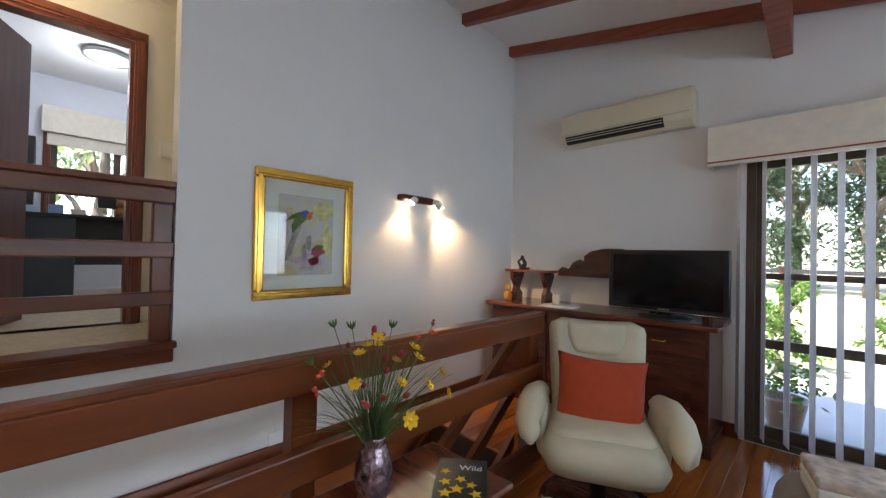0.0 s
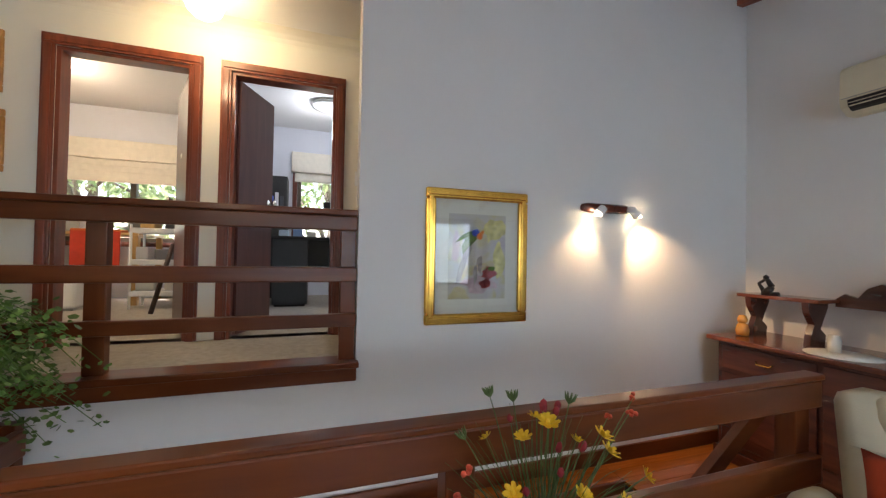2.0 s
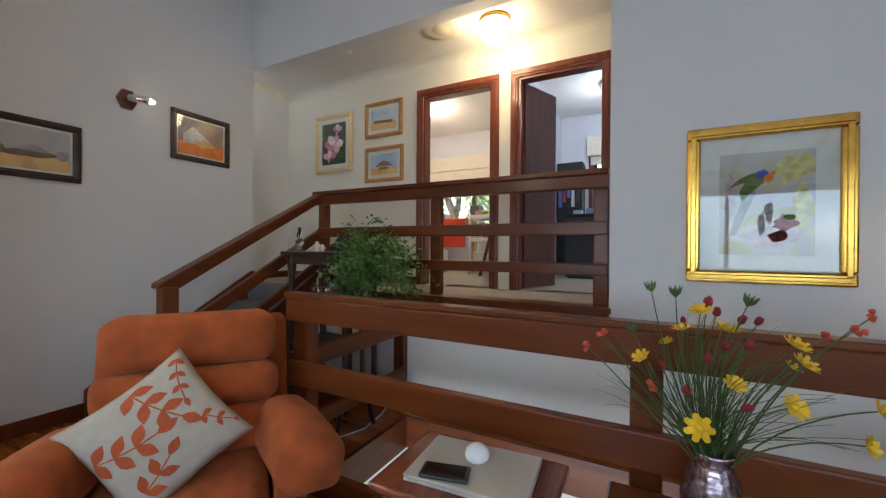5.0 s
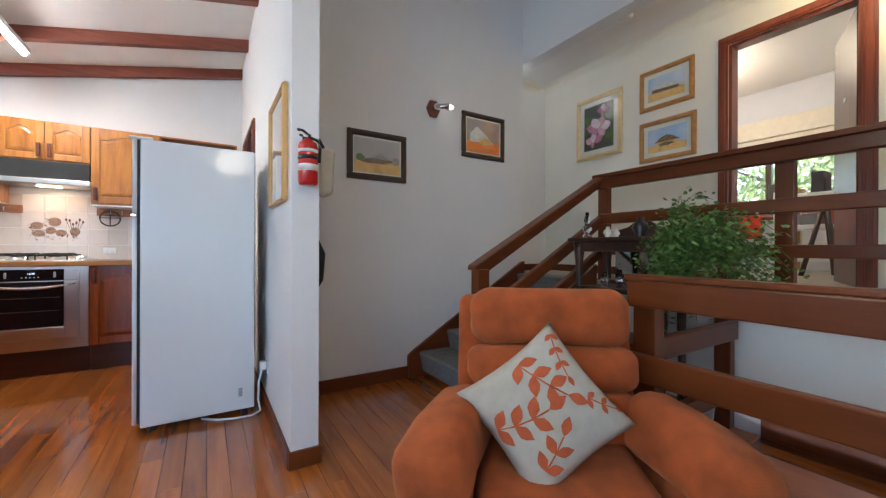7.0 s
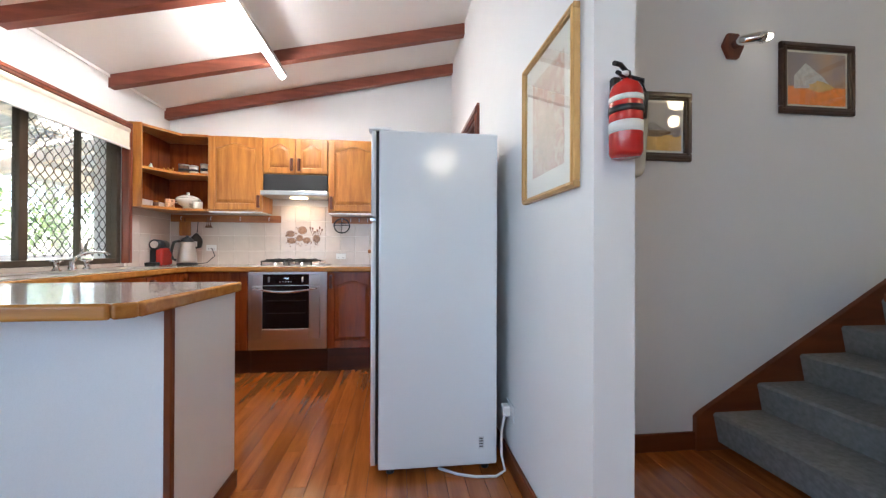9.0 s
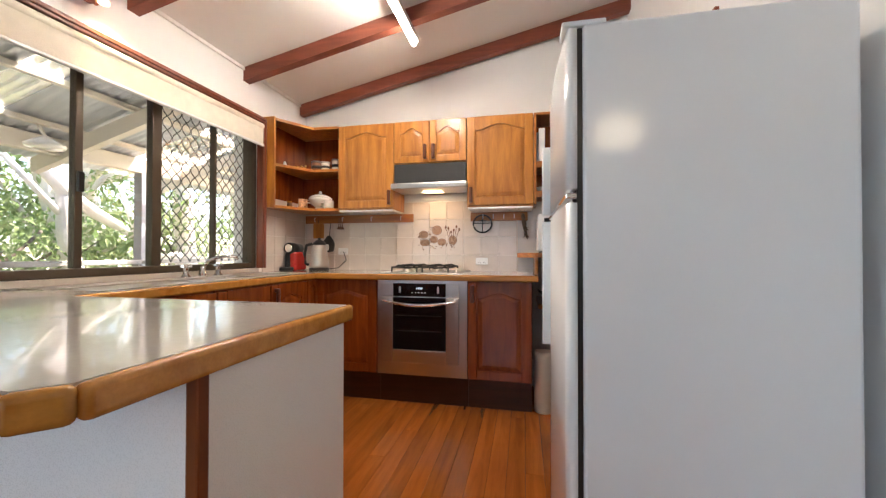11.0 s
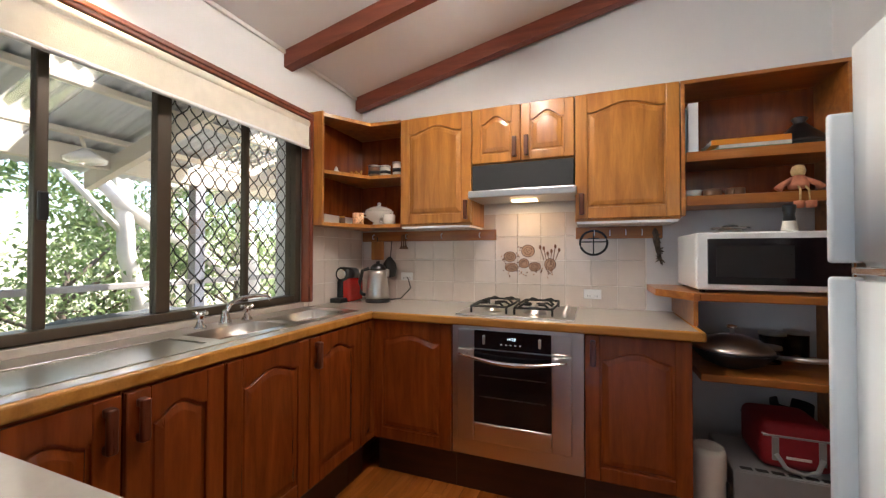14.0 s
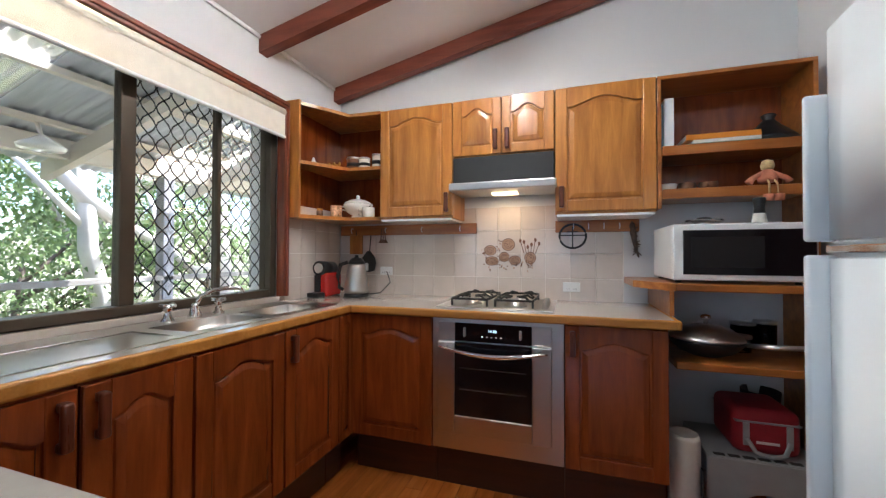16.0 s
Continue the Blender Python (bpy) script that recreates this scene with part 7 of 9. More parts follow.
# orange armchair with leaf cushion
AM = seat_pose(-0.66, -0.76, 143)
arm = thing("armchair", "orange plush recliner armchair with wide padded arms", "armchair", (-0.66, -0.76, 0))
bm = bx(-0.28, 0.28, -0.24, 0.28, 0.04, 0.22, bevel=0.04, seg=3)
bmesh.ops.transform(bm, matrix=AM, verts=bm.verts[:])
part("base", bm, PLUSH, arm)
pad(0.50, 0.46, 0.20, AM @ pose(0, -0.05, 0.145, 3), PLUSH, "seat", arm, 1.3, cuts=2)
pad(0.54, 0.09, 0.25, AM @ pose(0, -0.315, 0.05, 5), PLUSH, "footrest", arm, 1.0)
for z0_, hh, yy in ((0.33, 0.165, 0.145), (0.495, 0.14, 0.180), (0.635, 0.192, 0.215)):
    pad(0.62 - hh * 0.45, 0.20, hh, AM @ pose(0, yy, z0_, -12), PLUSH, "back_roll", arm, 1.5, cuts=2)
pad(0.65, 0.11, 0.63, AM @ pose(0, 0.265, 0.17, -12), PLUSH, "back_shell", arm, 0.6)
for s_ in (-1, 1):
    bm = bmesh.new()
    cushion_mesh(bm, 0.175, 0.41, 0.19, puff=2.0)
    bmesh.ops.subdivide_edges(bm, edges=[e for e in bm.edges if e.calc_length() > 0.05], cuts=2, use_grid_fill=True)
    for v in bm.verts:
        u = v.co.y / 0.44
        v.co.z -= 0.06 * max(0, -u) ** 1.3 * 2 * (v.co.z / 0.2)
        v.co.x *= 1.05 + 0.30 * max(-0.4, -u)
        v.co += v.normal * 0.007 * noise.noise(v.co * 11)
    for f in bm.faces:
        f.smooth = True
    bmesh.ops.transform(bm, matrix=AM @ pose(s_ * 0.313, -0.08, 0.33, 0, s_ * 15, s_ * 15), verts=bm.verts[:])
    part("arm", bm, PLUSH, arm)
    bm = bx(min(s_ * 0.265, s_ * 0.36), max(s_ * 0.265, s_ * 0.36), -0.25, 0.22, 0.03, 0.36, bevel=0.03, seg=3)
    bmesh.ops.transform(bm, matrix=AM, verts=bm.verts[:])
    part("arm_side", bm, PLUSH, arm)
cu_ = thing("cushion", "grey linen cushion printed with orange leaves on the armchair", "cushion", tuple(AM @ Vector((0, 0, 0.4))))
CM = AM @ pose(-0.055, -0.03, 0.505, -24, 0, 2) @ pose(0, 0, 0, 0, 53, 0)
bm = bmesh.new()
surf = pillow(bm, 0.375, 0.14, CM, 20)
part("cover", bm, LINEN, cu_)
LF = CM.to_3x3() @ Vector((0, -1, 0))


def printed(poly):
    """A printed patch that lies on the front of the cushion."""
    bm = bmesh.new()
    c = (sum(p[0] for p in poly) / len(poly), sum(p[1] for p in poly) / len(poly))
    def on(p):
        return surf(min(max(p[0], -0.48), 0.48), min(max(p[1], -0.48), 0.48), -1) + LF * 0.0016
    ring = [bm.verts.new(on(p)) for p in poly]
    mid = [bm.verts.new(on((c[0] + (p[0] - c[0]) * 0.5, c[1] + (p[1] - c[1]) * 0.5))) for p in poly]
    cc = bm.verts.new(on(c))
    for i in range(len(poly)):
        j = (i + 1) % len(poly)
        bm.faces.new((ring[i], ring[j], mid[j], mid[i]))
        bm.faces.new((mid[i], mid[j], cc))
    part("printed_leaf", bm, LEAFPRINT, cu_)


def leaf_shape(x, y, a, ln, wd):
    c_, s_ = math.cos(a), math.sin(a)
    out = []
    for u, w in ((0, 0), (0.2, 0.6), (0.45, 1), (0.7, 0.75), (1, 0), (0.7, -0.75), (0.45, -1), (0.2, -0.6)):
        p, q = u * ln, w * wd / 2
        out.append((x + p * c_ - q * s_, y + p * s_ + q * c_))
    return out


def sprig(x, y, a, n_, step, ln):
    for i in range(n_):
        printed(leaf_shape(x, y, a + 0.9, ln, ln * 0.55))
        printed(leaf_shape(x, y, a - 0.9, ln, ln * 0.55))
        nx_, ny_ = x + step * math.cos(a), y + step * math.sin(a)
        w = 0.006
        printed([(x - w * math.sin(a), y + w * math.cos(a)), (x + w * math.sin(a), y - w * math.cos(a)), (nx_ + w * math.sin(a), ny_ - w * math.cos(a)), (nx_ - w * math.sin(a), ny_ + w * math.cos(a))])
        x, y, a = nx_, ny_, a + 0.12
    printed(leaf_shape(x, y, a, ln, ln * 0.55))


sprig(-0.40, 0.02, 0.25, 3, 0.15, 0.17)
sprig(-0.10, -0.44, 1.2, 3, 0.15, 0.17)
sprig(-0.42, 0.42, -0.5, 3, 0.12, 0.09)
sprig(0.12, 0.30, 0.6, 2, 0.12, 0.09)
sprig(0.32, -0.30, 1.9, 2, 0.14, 0.15)

# nook beside the stairs: dark cabinet and fern
ck = thing("cabinet", "dark carved whatnot cabinet with a mirror back beside the stairs", "cabinet", (-2.0, -1.35, 0))
part("top", bx(XW + 0.02, -1.80, -1.70, -1.10, 1.03, 1.055, bevel=0.006), DARKFRAME, ck)
for x0_ in (XW + 0.06, -1.86):
    for y0_ in (-1.65, -1.15):
        part("leg", lat([(0.03, 0.0), (0.022, 0.03), (0.018, 0.35), (0.024, 0.42), (0.024, 0.72), (0.016, 0.76), (0.02, 0.84), (0.032, 0.96), (0.04, 1.03)], (x0_, y0_, 0), 12), DARKFRAME, ck)
for z_ in (0.08, 0.42, 0.74):
    part("shelf", bx(XW + 0.03, -1.84, -1.64, -1.16, z_ - 0.02, z_, bevel=0.003), DARKFRAME, ck)
part("mirror", bx(XW + 0.03, XW + 0.04, -1.60, -1.20, 0.75, 1.0), paint("mirror", (0.35, 0.35, 0.35), 0.08, 0.0, 5, 0.0, metal=1.0), ck, "mirror back panel")
bm = bmesh.new()
prism(bm, [(-1.60, 1.055), (-1.58, 1.11), (-1.50, 1.13), (-1.44, 1.17), (-1.36, 1.17), (-1.30, 1.13), (-1.22, 1.11), (-1.20, 1.055)], "x", XW + 0.03, XW + 0.05)
part("crest", bm, DARKFRAME, ck)
part("frieze", bx(-1.86, -1.84, -1.64, -1.16, 0.965, 1.03, bevel=0.004), DARKFRAME, ck, "carved dark frieze under the top")
random.seed(41)
for x, y, z, r_, h_, lb, mt in ((-1.95, -1.50, 1.056, 0.03, 0.07, "small white flowered china ornament", PORCELAIN), (-1.92, -1.42, 1.056, 0.024, 0.05, "small white flowered china ornament", PORCELAIN), (-1.98, -1.30, 1.056, 0.05, 0.12, "dark carved lidded ornament", BLACK), (-1.95, -1.52, 0.741, 0.028, 0.09, "clear cut glass ornament", JAR), (-1.93, -1.40, 0.741, 0.03, 0.11, "clear cut glass ornament", JAR), (-1.95, -1.28, 0.741, 0.026, 0.07, "clear cut glass ornament", JAR)):
    k = thing("ornament", lb + " on the dark cabinet", "ornament", (x, y, z), group="ornaments on the dark cabinet")
    part("body", lat([(0.001, 0), (r_ * 0.8, 0), (r_ * 0.55, h_ * 0.15), (r_, h_ * 0.45), (r_ * 0.75, h_ * 0.7), (r_ * 0.35, h_ * 0.85), (r_ * 0.45, h_), (0.001, h_)], (x, y, z), 14), mt, k)
k = thing("oil_lamp", "small glass oil lamp on the dark cabinet", "oil lamp", (-1.9, -1.62, 1.055))
part("font", lat([(0.001, 0), (0.035, 0), (0.03, 0.01), (0.012, 0.03), (0.03, 0.05), (0.032, 0.07), (0.012, 0.085), (0.001, 0.086)], (-1.9, -1.62, 1.056), 16), JAR, k)
part("chimney", lat([(0.014, 0.086), (0.022, 0.11), (0.012, 0.15), (0.011, 0.17), (0.01, 0.17), (0.001, 0.087)], (-1.9, -1.62, 1.056), 14), JAR, k)
FX, FY = -1.78, -1.02
st = thing("plant_stand", "dark timber plant stand", "plant stand", (FX, FY, 0))
part("top", lat([(0.001, 0.71), (0.14, 0.71), (0.145, 0.72), (0.14, 0.73), (0.001, 0.73)], (FX, FY, 0), 24), DARKFRAME, st)
for q in range(3):
    a = q * 2.094
    part("leg", tub([(FX + 0.05 * math.cos(a), FY + 0.05 * math.sin(a), 0.71), (FX + 0.06 * math.cos(a), FY + 0.06 * math.sin(a), 0.3), (FX + 0.13 * math.cos(a), FY + 0.13 * math.sin(a), 0.0)], 0.015, 8), DARKFRAME, st)
fn = thing("fern", "bushy green maidenhair fern in a pot", "fern", (FX, FY, 0.73))
part("pot", lat([(0.001, 0), (0.06, 0), (0.08, 0.10), (0.083, 0.115), (0.075, 0.115), (0.07, 0.1), (0.001, 0.1)], (FX, FY, 0.731), 22), paint("dark_glaze", (0.03, 0.022, 0.018), 0.4, 0.2, 20, 0.1), fn)
FERN = paint("fern_green", (0.095, 0.19, 0.035), 0.6, 0.45, 30, 0.1, spread=0.25)
random.seed(33)
for i in range(84):
    a, reach, up_ = random.uniform(0, 6.283), random.uniform(0.10, 0.27), random.uniform(0.06, 0.46) * (1.6 if i % 11 == 0 else 1)
    bm = bmesh.new()
    p0 = Vector((FX, FY, 0.83))
    p1 = Vector((FX + reach * math.cos(a), FY + 0.20 + reach * math.sin(a), 0.86 + up_ * (1.15 - reach * 1.6)))
    p2 = p1 + Vector((0.12 * math.cos(a), 0.12 * math.sin(a), -0.22 - 0.30 * random.random()))
    pts = [p0 * (1 - u) ** 2 + Vector((p0.x * 0.6 + p1.x * 0.4, p0.y * 0.6 + p1.y * 0.4, p1.z + 0.06)) * 2 * u * (1 - u) + (p1 * (1 - u * 0.6) + p2 * u * 0.6) * u * u for u in [q / 8 for q in range(9)]]
    tube(bm, pts, 0.0014, 4)
    for q in range(56):
        u = random.uniform(0.15, 1.0)
        j = min(int(u * 8), 7)
        c = pts[j].lerp(pts[j + 1], u * 8 - j) + Vector((random.gauss(0, 0.028), random.gauss(0, 0.028), random.gauss(-0.01, 0.022)))
        s_ = random.uniform(0.008, 0.0155)
        r_ = Euler((random.uniform(-0.9, 0.9), random.uniform(-0.9, 0.9), random.uniform(0, 6.28))).to_matrix()
        bm.faces.new([bm.verts.new(c + r_ @ Vector(v)) for v in ((-s_, 0, 0), (-s_ * 0.3, -s_ * 0.8, 0), (s_ * 0.8, -s_ * 0.5, 0), (s_, s_ * 0.4, 0), (0, s_ * 0.8, 0))])
    part("frond", bm, FERN, fn)
cb = thing("cable", "white cable lying on the floor by the stairwell", "cable", (-1.9, -0.9, 0))
part("lead", tub([(-2.18, -0.98, 0.12), (-2.10, -0.96, 0.03), (-1.95, -0.93, 0.006), (-1.75, -0.90, 0.006), (-1.55, -0.98, 0.006), (-1.4, -1.1, 0.006)], 0.004, 6), WHITE, cb)

# on the partition end: extinguisher, bag, umbrella
ex = thing("fire_extinguisher", "red fire extinguisher with white label on a wall bracket", "fire extinguisher", (-0.12, PY + 0.06, 1.24))
EX, EY = -0.118, PY + 0.062
part("cylinder", lat([(0.001, 0), (0.04, 0.0), (0.047, 0.012), (0.047, 0.188), (0.04, 0.21), (0.022, 0.222), (0.016, 0.23), (0.001, 0.231)], (EX, EY, 1.245), 24), RED, ex)
part("label", lat([(0.0474, 0.068), (0.0474, 0.10)], (EX, EY, 1.245), 24), PAPER, ex, "white instruction label")
part("band", lat([(0.049, 0.125), (0.049, 0.143)], (EX, EY, 1.245), 24), BLACK, ex)
part("upper_label", lat([(0.0474, 0.158), (0.0474, 0.174)], (EX, EY, 1.245), 24), PAPER, ex)
part("valve", lat([(0.014, 0.228), (0.014, 0.252), (0.001, 0.254)], (EX, EY, 1.245), 12), BLACK, ex)
part("lever", tub([(EX - 0.01, EY, 1.49), (EX + 0.03, EY + 0.02, 1.508), (EX + 0.055, EY + 0.03, 1.506)], 0.007, 8), BLACK, ex)
part("lever", tub([(EX - 0.01, EY, 1.478), (EX + 0.045, EY + 0.028, 1.482)], 0.006, 8), BLACK, ex)
part("hose", tub([(EX - 0.012, EY, 1.482), (EX - 0.045, EY + 0.01, 1.47), (EX - 0.056, EY + 0.01, 1.43), (EX - 0.054, EY + 0.005, 1.36)], 0.008, 8), BLACK, ex)
part("gauge", lat([(0.001, 0), (0.014, 0), (0.014, 0.008), (0.001, 0.009)], (EX + 0.018, EY + 0.018, 1.478), 14), WHITE, ex)
part("bracket", bx(EX - 0.015, EX + 0.015, PY, EY - 0.04, 1.26, 1.50), IRON, ex)
ex.scale = (0.88, 0.88, 0.88)
ex.location = (ex.location.x, ex.location.y - 0.007, ex.location.z + 0.012)
bg = thing("cloth_bag", "pale cloth bag hanging on a hook by the partition", "bag", (-0.24, -1.9, 1.3))
bm = bmesh.new()
cushion_mesh(bm, 0.07, 0.17, 0.22, puff=1.5, m=pose(PX0 - 0.055, -1.90, 1.24))
for v in bm.verts:
    v.co += v.normal * 0.03 * noise.noise(v.co * 16)
part("sack", bm, paint("calico", (0.50, 0.46, 0.38), 0.95, 0.08, 25, 0.7), bg)
part("strap", tub([(PX0 - 0.05, -1.96, 1.45), (PX0 - 0.012, -1.90, 1.56), (PX0 - 0.05, -1.84, 1.45)], 0.008, 8), IRON, bg)
part("hook", tub([(PX0, -1.90, 1.58), (PX0 - 0.025, -1.90, 1.57), (PX0 - 0.025, -1.90, 1.55)], 0.005, 8), IRON, bg)
um = thing("folded_umbrella", "black folded umbrella hanging on the partition", "umbrella", (-0.22, -1.95, 0.9))
part("canopy", tub([(PX0 - 0.035, -1.95, 0.78), (PX0 - 0.04, -1.95, 0.82), (PX0 - 0.045, -1.95, 0.95), (PX0 - 0.03, -1.95, 1.03)], [0.012, 0.03, 0.036, 0.015], 10), IRON, um)
part("shaft", tub([(PX0 - 0.03, -1.95, 1.02), (PX0 - 0.02, -1.95, 1.20)], 0.006, 8), IRON, um)
part("strap", tub([(PX0 - 0.018, -1.95, 1.20), (PX0 - 0.004, -1.95, 1.23)], 0.004, 6), IRON, um)

# pendant lamp
pl = thing("pendant_lamp", "lit cream paper lantern pendant lamp under the ceiling", "pendant lamp", (0.05, -0.60, 1.85))
part("shade", lat([(0.04, -0.11), (0.10, -0.095), (0.145, -0.04), (0.155, 0.0), (0.145, 0.04), (0.10, 0.095), (0.04, 0.11)], (0.05, -0.60, 1.85), 28), glow("lantern_paper", (1.0, 0.86, 0.62), 2.4), pl)
part("flex", tub([(0.05, -0.60, 1.95), (0.05, -0.60, roof(0.05))], 0.004, 6), WHITE, pl)

# ---- raised hall and the rooms behind it ----
RX, RY0, RY1, RM_ = -5.6, -3.2, 1.6, -0.53
ROOMW = paint("bluish_white_paint", (0.70, 0.71, 0.76), 0.7, 0.02, 4, 0.1)
LEAFD = wood("flush_door", (0.085, 0.028, 0.024), (0.15, 0.055, 0.042), 0.35, (9, 9, 1), 1.6, 0.15)
RW1, RW2 = (-2.55, -1.15, 1.40, 2.35), (-0.05, 1.0, 1.40, 2.40)
wall("wall_rooms", "x", RX, -0.15, RY0, RY1, HALL - 0.3, flat(3.0), [RW1, RW2], ROOMW, "white painted wall with two bedroom windows")
wall("wall_rooms_south", "y", RY0, -0.1, RX, HX - 0.1, HALL - 0.3, flat(3.0), [], ROOMW, "white painted room wall")
wall("wall_rooms_north", "y", RY1, 0.1, RX, HX - 0.1, HALL - 0.3, flat(3.0), [], ROOMW, "white painted room wall")
wall("wall_between_rooms", "y", RM_ - 0.04, 0.08, RX, HX - 0.1, HALL - 0.3, flat(3.0), [], ROOMW, "white painted wall between the two rooms")
tagged(part("ceiling_rooms", bx(RX - 0.15, HX - 0.1, RY0 - 0.1, RY1 + 0.1, 2.95, 3.05), CEIL), "white flat ceiling of the rooms", "ceiling", kind="structure")
tagged(part("floor_rooms", bx(RX, HX - 0.1, RY0, RY1, HALL - 0.25, HALL), CARPET), "beige carpet of the rooms", "floor", kind="structure")


def door_leaf(hx, hy, ex_, ey_, label):
    t = thing("door_leaf", label, "door", (hx, hy, HALL), kind="")
    d = Vector((ex_ - hx, ey_ - hy, 0))
    m = Matrix.Translation((hx, hy, HALL + 0.008)) @ Matrix.Rotation(math.atan2(d.y, d.x), 4, "Z")
    bm = bx(0, d.length, -0.018, 0.018, 0, 1.69, bevel=0.003)
    bmesh.ops.transform(bm, matrix=m, verts=bm.verts[:])
    part("leaf", bm, LEAFD, t)
    for s_ in (-1, 1):
        bm = bmesh.new()
        lathe(bm, [(0.012, 0), (0.026, 0.002), (0.026, 0.006), (0.01, 0.01), (0.01, 0.035), (0.024, 0.042), (0.026, 0.055), (0.001, 0.066)], (0, 0, 0), 16)
        bmesh.ops.transform(bm, matrix=m @ pose(d.length - 0.06, s_ * 0.018, 0.92, -90 * s_), verts=bm.verts[:])
        part("knob", bm, CHROME, t, "round metal knob")
    bm = bx(d.length * 0.45, d.length * 0.45 + 0.05, 0.018, 0.02, 1.20, 1.225)
    bmesh.ops.transform(bm, matrix=m, verts=bm.verts[:])
    part("sticker", bm, PAPER, t)
    return t


door_leaf(HX - 0.09, -0.315, -3.46, -0.15, "open reddish brown flush door into the study")
door_leaf(HX - 0.09, -0.585, -3.60, -0.80, "open reddish brown flush door into the craft room")
part("door_leaf", bx(PX0 + 0.02, PX0 + 0.055, -4.028, -3.302, 0.01, 1.898, bevel=0.003), LEAFD)
tagged(bpy.data.objects["door_leaf.002"], "closed reddish brown flush door behind the fridge", "door")


def room_window(name, w, label):
    t = thing(name, label, "window", (RX, (w[0] + w[1]) / 2, w[2]), kind="structure")
    for a in ((w[0], w[0] + 0.05, w[2], w[3]), (w[1] - 0.05, w[1], w[2], w[3]), (w[0] + 0.05, w[1] - 0.05, w[2], w[2] + 0.05), (w[0] + 0.05, w[1] - 0.05, w[3] - 0.05, w[3]), ((w[0] + w[1]) / 2 - 0.03, (w[0] + w[1]) / 2 + 0.03, w[2] + 0.05, w[3] - 0.05)):
        part("window_frame", bx(RX - 0.1, RX - 0.03, *a, bevel=0.004), BROWNFRAME, t)
    for a, b in ((w[0] + 0.05, (w[0] + w[1]) / 2 - 0.03), ((w[0] + w[1]) / 2 + 0.03, w[1] - 0.05)):
        part("pane", bx(RX - 0.067, RX - 0.063, a, b, w[2] + 0.05, w[3] - 0.05), PANE, t).visible_shadow = False
    architrave("x", RX, 1, *w, 0.055, 0.018, sill=True)


room_window("window_3", RW1, "bronze aluminium bedroom window")
room_window("window_4", RW2, "bronze aluminium study window")
rb = thing("roman_blind", "cream roman blind half drawn over the window", "blind", (RX, -1.85, 2.0), group="roman blinds")
part("valance", bx(RX + 0.02, RX + 0.08, -2.65, -1.05, 2.34, 2.56, bevel=0.006), CREAMFAB, rb)
for q in range(3):
    part("fold", bx(RX + 0.025, RX + 0.05 + 0.006 * q, -2.62, -1.08, 2.22 - q * 0.07, 2.34 - q * 0.07, bevel=0.008), CREAMFAB, rb)
rb = thing("roman_blind", "cream roman blind drawn up above the study window", "blind", (RX, 0.45, 2.3), group="roman blinds")
part("valance", bx(RX + 0.02, RX + 0.10, -0.12, 1.1, 2.36, 2.62, bevel=0.006), CREAMFAB, rb)
part("fold", bx(RX + 0.025, RX + 0.05, -0.08, 1.06, 2.24, 2.36, bevel=0.008), CREAMFAB, rb)

# study: desk, monitor, chair back, shelf
dk = thing("desk", "dark grey office desk with a return pedestal", "desk", (-4.7, 0.35, HALL))
part("desktop", bx(-5.1, -4.45, -0.22, 1.25, HALL + 0.70, HALL + 0.73, bevel=0.004), IRON, dk)
part("pedestal", bx(-5.05, -4.48, -0.22, 0.12, HALL + 0.02, HALL + 0.70, bevel=0.004), paint("charcoal_board", (0.04, 0.045, 0.05), 0.5, 0.05, 10, 0.1), dk)
part("modesty_panel", bx(-4.60, -4.58, 0.12, 1.25, HALL + 0.30, HALL + 0.70), IRON, dk)
part("leg", bx(-5.05, -4.5, 1.2, 1.24, HALL, HALL + 0.70), IRON, dk)
part("plinth", bx(-5.03, -4.5, -0.20, 0.10, HALL, HALL + 0.02), IRON, dk)
mo = thing("monitor", "black computer monitor seen from behind on the desk", "monitor", (-4.75, 0.5, HALL + 0.73))
part("screen", bx(-4.78, -4.73, 0.27, 0.80, HALL + 0.82, HALL + 1.14, bevel=0.01), BLACK, mo)
part("stand", bx(-4.78, -4.72, 0.48, 0.58, HALL + 0.731, HALL + 0.83), BLACK, mo)
part("foot", bx(-4.85, -4.65, 0.40, 0.66, HALL + 0.73, HALL + 0.742, bevel=0.004), BLACK, mo)
bm = bmesh.new()
lathe(bm, [(0.001, 0), (0.05, 0.004), (0.055, 0.05), (0.03, 0.09)], (-4.52, 0.42, HALL + 0.731), 14)
lathe(bm, [(0.001, 0.085), (0.04, 0.095), (0.045, 0.125), (0.03, 0.155), (0.001, 0.16)], (-4.52, 0.42, HALL + 0.731), 14)
for s_ in (-1, 1):
    lathe(bm, [(0.001, 0.14), (0.014, 0.15), (0.001, 0.172)], (-4.52, 0.42 + s_ * 0.032, HALL + 0.731), 10)
tagged(part("teddy_bear", bm, paint("teddy_fur", (0.28, 0.11, 0.04), 0.95, 0.2, 50, 0.8)), "small brown teddy bear on the desk", "soft toy")
random.seed(12)
